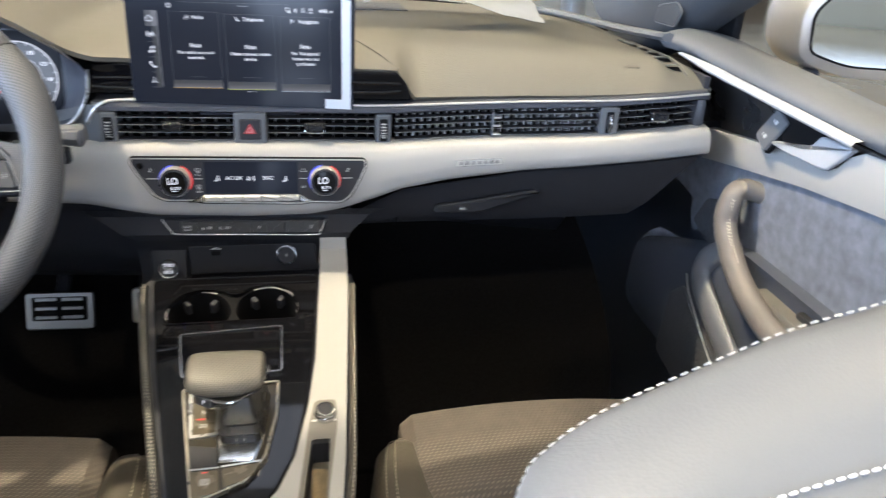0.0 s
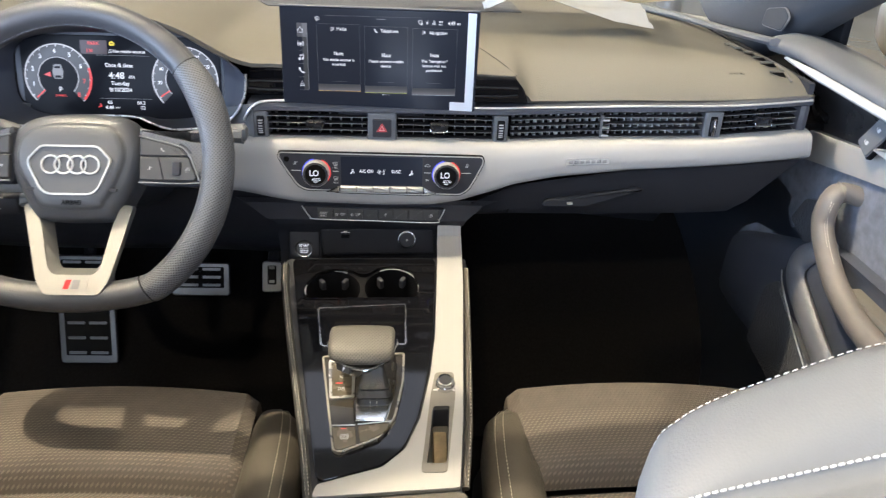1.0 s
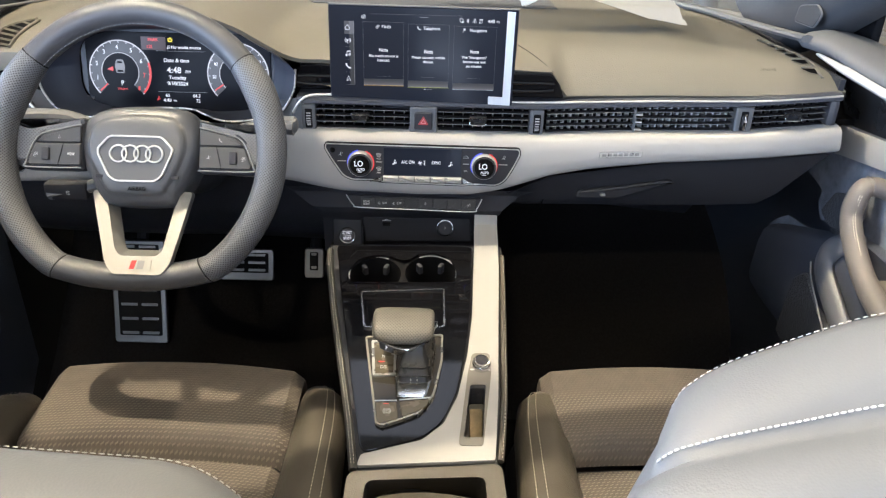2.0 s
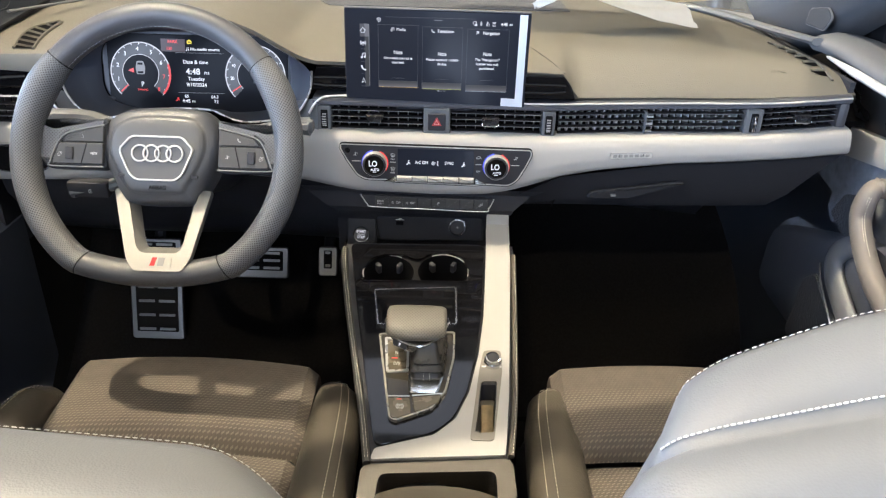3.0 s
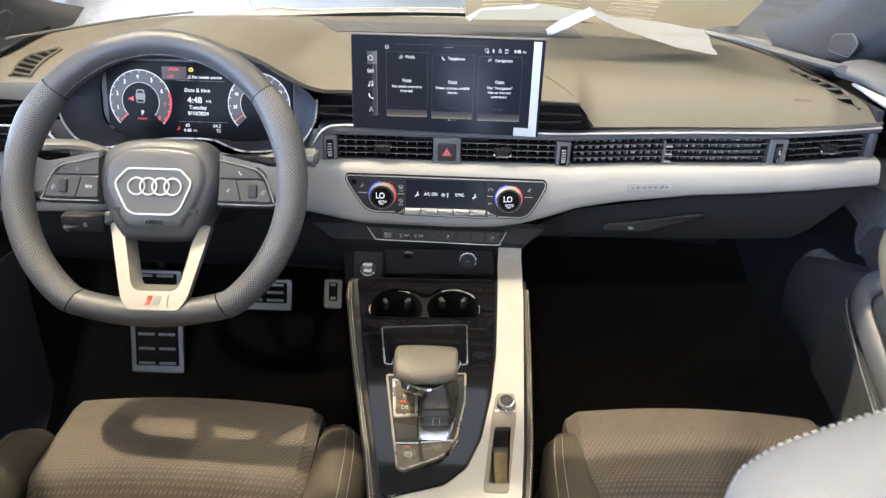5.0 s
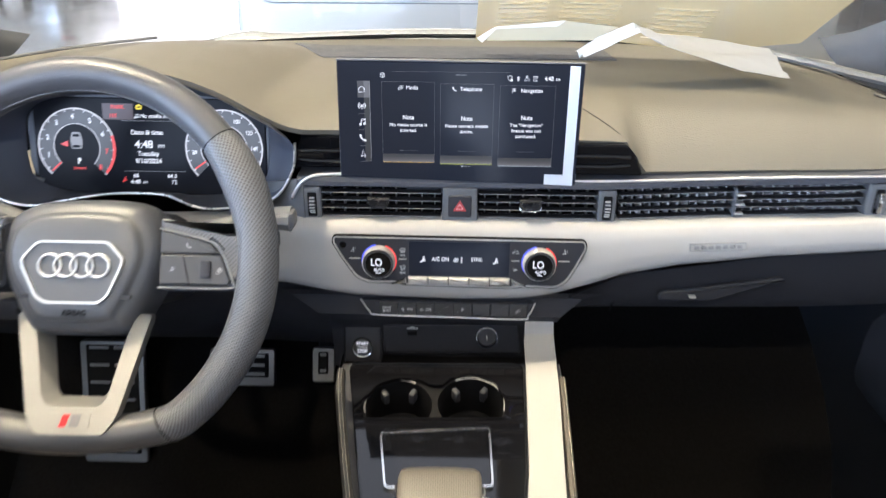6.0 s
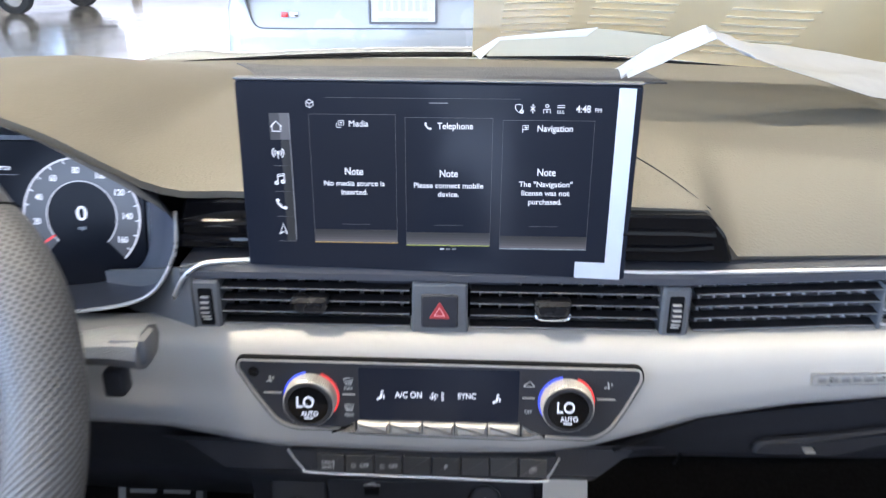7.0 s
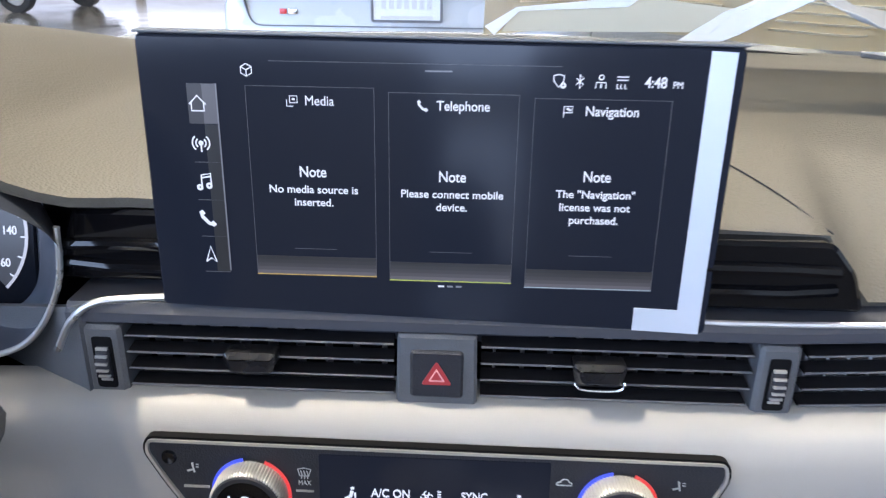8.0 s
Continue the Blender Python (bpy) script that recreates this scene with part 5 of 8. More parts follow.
def dash_badge():
    b = thing("dash_badge", (0.290, 0.868, 0.842), "small chrome badge plate on the silver inlay", "badge")
    m = frame_at((0.292, 0.8715, 0.8415), (1, 0, 0.05), (0, 0.12, 1))
    o = rounded(rect(-0.0315, -0.0045, 0.0315, 0.0045), 0.0022)
    part("plate", prism(o, 0.004, m, 0.0006), SILVERKEY, b)
    part("plate_edge", ring(o, scaled(o, 0.0008), 0.003, m @ Matrix.Translation((0, 0, 0.0006))), SPOKE_SATIN, b)
    for k in range(7):
        x = -0.024 + 0.008 * k
        part("letter_bar", block(x - 0.0029, x + 0.0029, -0.0022, 0.0022, 0.0002, 0.0009, 0.0004, m), SPOKE_SATIN, b)


SPOKE_SATIN = material("satin_badge_metal", (0.30, 0.30, 0.295), 0.3, metal=0.7, var=0.04, scale=80)
dash_badge()


# ---------------------------------------------------------------- instruments
def instrument_cluster():
    c = thing("instrument_cluster", (-0.385, 0.96, 0.86), "digital instrument cluster under a hood, both dials lit", "instrument cluster")
    lower = [(-0.560, 0.942), (-0.558, 0.925), (-0.553, 0.903), (-0.540, 0.882), (-0.521, 0.872), (-0.493, 0.869), (-0.45, 0.877), (-0.40, 0.885), (-0.344, 0.885), (-0.324, 0.878), (-0.304, 0.870), (-0.279, 0.868), (-0.233, 0.875), (-0.207, 0.888), (-0.189, 0.918), (-0.185, 0.948)]
    upper = [(x, pad_edge(x)[1] - 0.004) for x in (-0.20, -0.23, -0.27, -0.32, -0.36, -0.41, -0.46, -0.50, -0.535)]
    loop = smooth_path([Vector((x, z, 0)) for x, z in lower + upper], 6, True)
    cx, cz = -0.3745, 0.926
    rows = []
    for k, y in ((0.0, 0.900), (0.05, 0.903), (0.12, 0.911), (0.50, 0.932), (0.88, 0.946), (1.0, 0.955)):
        row = []
        for p in loop:
            a = math.atan2((p.y - cz) / 0.058, (p.x - cx) / 0.146)
            ca, sa = math.cos(a), math.sin(a)
            q = (ca ** 4 + sa ** 4) ** -0.25
            x, z = cx + 0.146 * q * ca, cz + 0.058 * q * sa
            hood = 0.024 * min(1.0, max(0.0, (p.y - 0.935) / 0.03)) * (1 - k)
            zz = p.y + (z - p.y) * k
            row.append(Vector((p.x + (x - p.x) * k, y - hood + 0.22 * (zz - 0.921) * k, zz)))
        rows.append(row)
    part("bezel", loft(rows, True), BEZEL, c, "grey funnel round the dials")
    back = bmesh.new()
    back.faces.new([back.verts.new(p + Vector((0, 0.005, 0))) for p in rows[-1]])
    part("back", back, BEZEL, c)
    line = smooth_path([Vector((x, 0.899, z)) for x, z in lower], 6)
    part("chrome_edge", tube(line, 0.0017, 8), STRIP, c)
    m = frame_at((-0.3725, 0.958, 0.921), (1, 0, 0), (0, 0.22, 1))
    screen = part("screen", prism(rounded(rect(-0.1395, -0.056, 0.1395, 0.060), 0.012), 0.004, m, 0.001), CLUSTERGLASS, c, "glossy black instrument screen")
    f = m @ Matrix.Translation((0, 0, 0.0006))

    def at(x, z):
        return f @ Matrix.Translation((x + 0.3725, (z - 0.921) * 1.02, 0))
    for gx, names, step, needle in ((-0.4615, [str(k) for k in range(1, 9)], 34, 222), (-0.2835, ["20", "40", "60", "80", "100", "120", "140", "160"], 31, 214)):
        g = at(gx, 0.922)
        face = part("dial", arc_band(0.028, 0.0455, -45, 225, g, 0.0), DIALGREY, screen)
        part("dial_ring", arc_band(0.0452, 0.0468, -45, 225, g, 0.0004), RINGLINE, face)
        part("dial_ring", arc_band(0.0275, 0.0283, -45, 225, g, 0.0004), RINGLINE, face)
        for k, w in enumerate(names):
            a = 196 - step * k if len(names[-1]) == 1 else 187 - step * k
            p = Vector((0.0362 * math.cos(radians(a)), 0.0362 * math.sin(radians(a)), 0.0004))
            red = len(names[-1]) == 1 and k > 5
            part("numeral", words(w, 0.0088 if len(w) < 2 else 0.0070, g @ Matrix.Translation(p)), RED_LIT if red else WHITE_PRINT, face)
        for k in range(17):
            a = 215 - 250 * k / 16
            q = g @ Matrix.Rotation(radians(a), 4, "Z")
            part("tick", prism(rect(0.0425, -0.0004, 0.0452, 0.0004), 0.0003, q @ Matrix.Translation((0, 0, 0.0003))), WHITE_PRINT, face)
        if len(names[0]) == 1:
            part("red_zone", arc_band(0.0440, 0.0470, -42, 18, g, 0.0006), RED_LIT, face)
        q = g @ Matrix.Rotation(radians(needle), 4, "Z")
        part("needle", prism(rect(0.027, -0.0009, 0.043, 0.0009), 0.0003, q @ Matrix.Translation((0, 0, 0.0008))), RED_LIT, face)
    # middle of the left dial: a car seen from behind, gear and mode
    g = at(-0.4615, 0.922)
    o = rounded([(-0.006, -0.008), (0.006, -0.008), (0.0075, 0.002), (0.005, 0.012), (-0.005, 0.012), (-0.0075, 0.002)], 0.002)
    part("car_symbol", prism(o, 0.0004, g @ Matrix.Translation((0, 0.006, 0.0004))), DIALGREY2, screen)
    for w, y0, y1 in ((0.0042, 0.0125, 0.0155), (0.0048, -0.0005, 0.0025)):
        part("car_window", prism([(-w, y0), (w, y0), (w * 0.8, y1), (-w * 0.8, y1)], 0.0004, g @ Matrix.Translation((0, 0, 0.0008))), CLUSTERGLASS, screen)
    part("red_mark", prism([(-0.0195, 0.0035), (-0.0105, 0.0075), (-0.0105, 0.0005)], 0.0004, g @ Matrix.Translation((0, 0, 0.0006))), RED_LIT, screen)
    part("caption", words("P", 0.0100, g @ Matrix.Translation((0.002, -0.017, 0.0004))), WHITE_PRINT, screen)
    part("caption", words("DYNAMIC", 0.0042, g @ Matrix.Translation((0.002, -0.0255, 0.0004))), RED_LIT, screen)
    g = at(-0.2835, 0.922)
    part("caption", words("0", 0.0160, g @ Matrix.Translation((0, 0.002, 0.0004)), wide=1.15), WHITE_PRINT, screen)
    part("caption", words("mph", 0.0045, g @ Matrix.Translation((0, -0.009, 0.0004))), DIM_PRINT, screen)
    # middle field
    part("alert_field", prism(rect(-0.0185, -0.0095, 0.0185, 0.0095), 0.0002, at(-0.4090, 0.9640)), ALERT, screen)
    for text, x, z, size, mat in (("Date & time", -0.3755, 0.9400, 0.0078, WHITE_PRINT), ("4:48", -0.3800, 0.9258, 0.0128, WHITE_PRINT), ("PM", -0.3590, 0.9240, 0.0062, WHITE_PRINT),
                                  ("Tuesday", -0.3755, 0.9152, 0.0078, WHITE_PRINT), ("9/10/2024", -0.3755, 0.9065, 0.0078, WHITE_PRINT),
                                  ("65", -0.3920, 0.8890, 0.0066, WHITE_PRINT), ("4:48", -0.3930, 0.8818, 0.0070, WHITE_PRINT), ("PM", -0.3815, 0.8813, 0.0040, WHITE_PRINT),
                                  ("64.3", -0.3480, 0.8890, 0.0068, WHITE_PRINT), ("72", -0.3460, 0.8818, 0.0068, WHITE_PRINT), ("PARK", -0.4090, 0.9690, 0.0064, RED_LIT),
                                  ("135", -0.4150, 0.9590, 0.0062, RED_LIT), ("No media source", -0.3600, 0.9590, 0.0064, WHITE_PRINT)):
        part("caption", words(text, size, at(x, z) @ Matrix.Translation((0, 0, 0.0004)), wide=1.0), mat, screen)
    icon("engine", 0.0068, at(-0.3835, 0.9695), YELLOW, screen)
    icon("note", 0.0055, at(-0.3868, 0.9590), WHITE_PRINT, screen)
    icon("person", 0.0065, at(-0.4065, 0.8845), RED_LIT, screen)
    part("field_line", prism(rect(-0.037, -0.0002, 0.037, 0.0002), 0.0003, at(-0.3690, 0.9535)), LINE, screen)
    part("field_line", prism(rect(-0.037, -0.0002, 0.037, 0.0002), 0.0003, at(-0.3690, 0.8945)), LINE, screen)


BEZEL = material("smooth_grey_bezel", (0.040, 0.047, 0.066), 0.36, var=0.05, scale=20)
DIALGREY = glowing("lit_dial_face", (0.42, 0.42, 0.44), 0.085)
ALERT = glowing("lit_alert_field", (0.30, 0.10, 0.10), 0.12)
RINGLINE = glowing("lit_dial_ring", (0.8, 0.8, 0.82), 0.7)
DIALGREY2 = glowing("lit_car_symbol", (0.6, 0.6, 0.62), 0.36)
instrument_cluster()


# ---------------------------------------------------------------- steering wheel
WHEEL_TILT = radians(28)
WHEEL = frame_at((-0.345, 0.70, 0.892), (1, 0, 0), (0, math.sin(WHEEL_TILT), math.cos(WHEEL_TILT)))


def steering_wheel():
    w = thing("steering_wheel", (-0.345, 0.74, 0.80), "black leather flat-bottomed steering wheel with silver lower spokes", "steering wheel")

    def rim_at(a):
        x, y = 0.1670 * math.cos(radians(a)), 0.1735 * math.sin(radians(a))
        flat = -0.141
        if y < flat:
            y = flat + (y - flat) * 0.45
        return x - 0.004, y

    def rim_piece(name, a0, a1, thick, mat, label):
        pts = [WHEEL @ Vector((*rim_at(a0 + (a1 - a0) * k / 40), 0)) for k in range(41)]
        bm = tube(pts, thick, 18, flat=1.12, up=WHEEL.to_3x3() @ Vector((0, 0, 1)))
        with_uv(bm, 18, abs(a1 - a0) / 40 * math.pi / 180 * 0.1665, 0.107)
        return part(name, bm, mat, w, label)
    rim_piece("rim_top", 40, 140, 0.0165, WHEELSKIN, "smooth black leather rim")
    rim_piece("rim_side", -58, 40.6, lambda t: 0.0165 + 0.0018 * math.sin(math.pi * t) ** 0.5 + 0.0022 * math.exp(-((t - 0.86) / 0.12) ** 2), PERF, "perforated black leather grip")
    rim_piece("rim_side", 139.4, 238, lambda t: 0.0165 + 0.0018 * math.sin(math.pi * t) ** 0.5 + 0.0022 * math.exp(-((t - 0.14) / 0.12) ** 2), PERF, "perforated black leather grip")
    rim_piece("rim_bottom", 237.4, 302.6, 0.0165, WHEELSKIN, "smooth black leather rim")
    for a in (40.3, 139.7, 237.7, 302.3):
        x, y = rim_at(a)
        d = Vector((-math.sin(radians(a)), math.cos(radians(a)), 0))
        c = Vector((x, y, 0))
        o = Vector((math.cos(radians(a)), math.sin(radians(a)), 0))
        loop = [WHEEL @ (c + (o * math.cos(q) + Vector((0, 0, 1.1)) * math.sin(q)) * 0.0170) for q in (2 * math.pi * k / 24 for k in range(24))]
        part("seam", tube(loop, 0.0008, 6, True), BLACK, w)
    # sewn inside edge
    edge = []
    for k in range(181):
        a = k * 2.0
        x, y = rim_at(a)
        edge.append(WHEEL @ Vector((x * (1 - 0.0158 / 0.1665), y * (1 - 0.0158 / 0.1665), 0.0055)))
    stitches("stitching", edge, w, 0.0040, 0.0016, 0.00032, WHEELTHREAD)

    # the hub is set back from the rim
    HUBAT = WHEEL @ Matrix.Translation((-0.0109, 0.0036, -0.0288)) @ Matrix.Scale(1.03, 4) @ Matrix.Translation((0.0085, -0.010, 0)) @ Matrix.Scale(1.04, 4) @ Matrix.Translation((-0.0085, 0.010, 0))
    # airbag cover: a cushion that is proud in the middle
    o = [(-0.034, 0.0485), (0.007, 0.0525), (0.050, 0.0505), (0.066, 0.0425), (0.075, 0.0255), (0.077, 0.005), (0.0715, -0.0150), (0.063, -0.0345), (0.052, -0.053), (0.040, -0.065), (-0.024, -0.066), (-0.041, -0.055), (-0.053, -0.0335), (-0.061, -0.0195), (-0.0665, -0.001), (-0.0655, 0.0195), (-0.057, 0.0365)]
    loop = smooth_path([Vector((x, y, 0)) for x, y in o], 5, True)
    rows = []
    for k, h in ((0.97, -0.032), (1.0, -0.012), (1.0, 0.002), (0.985, 0.009), (0.955, 0.0145), (0.91, 0.0185), (0.86, 0.0212), (0.81, 0.0228), (0.785, 0.0240), (0.765, 0.0262), (0.74, 0.0282), (0.69, 0.0297), (0.55, 0.0310)):
        rows.append([HUBAT @ Vector((0.0085 + (p.x - 0.0085) * k, -0.010 + (p.y + 0.010) * k, h)) for p in loop])
    rows.append([HUBAT @ Vector((0.0085, -0.010, 0.0320))] * len(loop))
    bm = loft(rows, True)
    bmesh.ops.remove_doubles(bm, verts=bm.verts, dist=1e-6)
    hub = part("airbag_cover", bm, HUB, w, "smooth dark grey airbag cover", 60)
    f = HUBAT @ Matrix.Translation((0.0, 0.0, 0.0335))
    shield = rounded([(-0.0225, 0.0140), (0.0375, 0.0140), (0.0510, -0.0005), (0.0495, -0.0075), (0.0390, -0.0325), (0.0310, -0.0390), (-0.0150, -0.0390), (-0.0230, -0.0335), (-0.0355, -0.0085), (-0.0360, -0.0010)][::-1], 0.005)
    part("badge_frame", ring(shield, scaled(shield, 0.0019), 0.008, f @ Matrix.Translation((0, 0, 0.0012))), SILVERKEY, hub)
    part("badge_field", prism(scaled(shield, 0.002), 0.006, f @ Matrix.Translation((0, 0, -0.0006))), HUB, hub)
    for k in range(4):
        m = f @ Matrix.Translation((-0.0115 + 0.0137 * k, -0.0070, 0.0004))
        loop4 = [m @ Vector((p.x, p.y, 0.0003 * (k % 2))) for p in circle(0.0094, 30)]
        part("badge_ring", tube(loop4, 0.0012, 8, True), SILVERKEY, hub)
    part("caption", words("AIRBAG", 0.0070, f @ Matrix.Translation((0.0095, -0.0470, -0.0024))), BLACK, hub)
    for x in (-0.034, 0.052):
        part("horn_mark", prism(rounded(rect(-0.004, -0.0018, 0.004, 0.0018), 0.001), 0.003, f @ Matrix.Translation((x, -0.033, -0.0036))), DARK, hub)

    # silver lower spokes, one V-shaped piece with an opening
    outer = rounded([(-0.063, -0.050), (0.064, -0.050), (0.041, -0.137), (0.031, -0.1510), (-0.029, -0.1510), (-0.039, -0.137)][::-1], 0.006)
    hole = rounded([(-0.047, -0.052), (0.049, -0.052), (0.0415, -0.072), (0.031, -0.121), (0.024, -0.129), (-0.021, -0.129), (-0.028, -0.121), (-0.040, -0.072)][::-1], 0.006)
    slope = Matrix(((1, -0.109, 0, -0.0099), (0, 1.036, 0, 0.0054), (0, -0.438, 1, -0.0507), (0, 0, 0, 1)))
    m = WHEEL @ slope @ Matrix.Translation((0.0, 0.0, 0.006))
    v = part("lower_spoke", plate_with_holes(outer, [[(p.x, min(p.y, -0.0515)) for p in hole]], m, 0.012), SPOKE, w, "satin silver V-shaped spoke")
    bev = v.modifiers.new("edge", "BEVEL")
    bev.width, bev.segments, bev.limit_method = 0.002, 2, "ANGLE"
    open_edge = [Vector((p.x, min(p.y, -0.0515))) for p in hole]
    inner = scaled(open_edge, 0.007)
    rows = [[WHEEL @ slope @ Vector((p.x, p.y, h)) for p in loop] for loop, h in ((scaled(open_edge, -0.001), 0.0050), (open_edge, 0.0040), (inner, -0.012))]
    part("spoke_flank", loft(rows, True), SPOKE, v, "satin silver inner flank")
    b = WHEEL @ slope @ Matrix.Translation((0.0, -0.1395, 0.0072))
    badge = part("spoke_badge", prism([(-0.017, -0.006), (0.018, -0.006), (0.019, 0.006), (-0.016, 0.006)], 0.001, b), SPOKE, v)
    part("badge_stripe", prism([(-0.008, -0.005), (-0.002, -0.005), (0.001, 0.005), (-0.005, 0.005)], 0.001, b @ Matrix.Translation((0, 0, 0.0004))), REDLENS, badge)
    part("badge_bar", prism([(0.001, -0.005), (0.009, -0.005), (0.011, 0.005), (0.003, 0.005)], 0.001, b @ Matrix.Translation((0, 0, 0.0004))), GREY, badge)

    # side spokes with buttons
    SW = WHEEL @ Matrix.Translation((-0.0055, 0.0018, -0.0144)) @ Matrix.Scale(1.015, 4) @ Matrix.Translation((0.0055, 0.001, 0)) @ Matrix.Diagonal((1.06, 1.12, 1, 1))
    for s in (-1, 1):
        def g(pts, s=s):
            q = [Vector((s * x, y)) for x, y in pts]
            return q if s > 0 else q[::-1]
        o = rounded(g([(0.066, -0.024), (0.066, 0.033), (0.105, 0.024), (0.150, 0.016), (0.153, -0.010), (0.134, -0.024)]), 0.006)
        sp = part("side_spoke", prism(o, 0.016, SW @ Matrix.Translation((0, 0, 0.010)), 0.003), DARK, w)
        cover = rounded(g([(0.066, 0.0265), (0.089, 0.0220), (0.111, 0.0165), (0.1230, 0.0055), (0.1310, -0.016), (0.156, -0.012), (0.157, 0.033), (0.128, 0.0225), (0.089, 0.0300), (0.066, 0.0350)]), 0.004)
        part("spoke_cover", prism(cover, 0.02, SW @ Matrix.Translation((0, 0, 0.0125)), 0.003), SPOKESKIN, sp, "leather cover above the buttons")
        up = rounded(g([(0.068, 0.0058), (0.068, 0.0243), (0.089, 0.0197), (0.1095, 0.0145), (0.1185, 0.0058)]), 0.002)
        lo = rounded(g([(0.068, -0.0190), (0.068, 0.0048), (0.1195, 0.0048), (0.1280, -0.016), (0.126, -0.0190)]), 0.002)
        k1 = part("button", prism(up, 0.006, SW @ Matrix.Translation((0, 0, 0.015)), 0.001), BUTTON, sp)
        k2 = part("button", prism(lo, 0.006, SW @ Matrix.Translation((0, 0, 0.015)), 0.001), BUTTON, sp)
        arc = [SW @ Vector((s * x, y, 0.0145)) for x, y in ((0.067, 0.0258), (0.089, 0.0212), (0.111, 0.0155), (0.1215, 0.005), (0.1300, -0.016), (0.127, -0.0215), (0.067, -0.0215))]
        part("chrome_arc", tube(smooth_path(arc, 5), 0.0010, 6), SPOKE, sp)
        roll = SW @ Matrix.Translation((s * 0.107, -0.007, 0.0150))
        rb = part("roller", block(-0.0045, 0.0045, -0.007, 0.007, -0.004, 0.003, 0.0015, roll), DARK, k2)
        for x, y, kk in (((0.079, -0.007, "seat"), (0.1185, -0.008, "screens")) if s > 0 else ((0.1185, -0.008, "screens"),)):
            icon(kk, 0.005, SW @ Matrix.Translation((s * x, y, 0.0152)), DIM_PRINT, k2)
        icon("phone" if s > 0 else "arrow", 0.0045, SW @ Matrix.Translation((s * 0.092, 0.012, 0.0152)), DIM_PRINT, k1)
        if s < 0:
            part("caption", words("VIEW", 0.0042, SW @ Matrix.Translation((-0.0785, -0.007, 0.0153))), DIM_PRINT, k2)
        part("button_gap", tube([SW @ Vector((s * 0.0875, 0.0045, 0.0152)), SW @ Vector((s * 0.0935, -0.019, 0.0152))], 0.0006, 5), BLACK, k2)
    # column behind the wheel
    rows = []
    for z, r in ((-0.02, 0.045), (-0.05, 0.048), (-0.12, 0.050), (-0.20, 0.052)):
        rows.append([WHEEL @ Vector((r * math.cos(q) * 1.15, r * math.sin(q) - 0.006 - 0.12 * (z + 0.02), z)) for q in (2 * math.pi * k / 24 for k in range(24))])
    col = thing("steering_column", (-0.345, 0.85, 0.80), "black steering column shroud behind the wheel", "steering column")
    part("shroud", loft(rows, True, True), DARK, col)


SPOKESKIN = perforated("perforated_spoke_leather", (0.084, 0.086, 0.095), 0.0030, "Object", -62, 0.35)
WHEELTHREAD = material("grey_sewing_thread", (0.30, 0.31, 0.33), 0.7, var=0.1, scale=300)
SPOKE = material("satin_spoke_metal", (0.20, 0.199, 0.196), 0.50, metal=0.7, var=0.0, bump=0.04, bump_scale=1500)
HUB = material("smooth_grey_airbag_skin", (0.070, 0.072, 0.079), 0.42, var=0.05, scale=20, bump=0.2, bump_scale=900, cells=True)
steering_wheel()


def stalk(name, path, radius, label, mat=None):
    s = thing(name, path[0], label, "control stalk", "column stalks")
    part("lever", tube(smooth_path(path, 6), radius, 10, flat=0.7), mat or GREY, s)
    return s


def stalks():
    s = stalk("wiper_stalk", [(-0.27, 0.79, 0.885), (-0.225, 0.80, 0.893), (-0.195, 0.80, 0.897), (-0.172, 0.80, 0.897)], lambda t: 0.010 + 0.008 * t, "black wiper stalk behind the wheel")
    part("tip", block(-0.192, -0.167, 0.788, 0.808, 0.889, 0.908, 0.005), GREY, s)
    part("switch", block(-0.199, -0.186, 0.79, 0.804, 0.866, 0.884, 0.003), DARK, s)
    s = stalk("indicator_stalk", [(-0.42, 0.79, 0.885), (-0.47, 0.79, 0.905), (-0.525, 0.78, 0.908)], lambda t: 0.009 + 0.005 * t, "black indicator stalk behind the wheel")
    s = stalk("cruise_stalk", [(-0.40, 0.78, 0.84), (-0.44, 0.765, 0.818), (-0.50, 0.76, 0.808)], lambda t: 0.010 + 0.004 * t, "black cruise control stalk below the indicator stalk")
    part("tip", block(-0.504, -0.446, 0.748, 0.77, 0.801, 0.825, 0.005), DARK, s)
    icon("swirl", 0.008, front(0.7475, -0.470, 0.813), DIM_PRINT, s)
    ls = thing("light_switch", (-0.64, 0.88, 0.785), "black light switch panel in the inlay", "switch panel")
    o = rounded([(-0.682, 0.824), (-0.630, 0.828), (-0.592, 0.800), (-0.600, 0.789), (-0.640, 0.783), (-0.672, 0.786)][::-1], 0.005)
    part("panel", prism(o, 0.012, front(0.878), 0.002), GLOSS, ls)
    part("frame", ring(scaled(o, -0.002), o, 0.01, front(0.879)), CHROME, ls)


stalks()


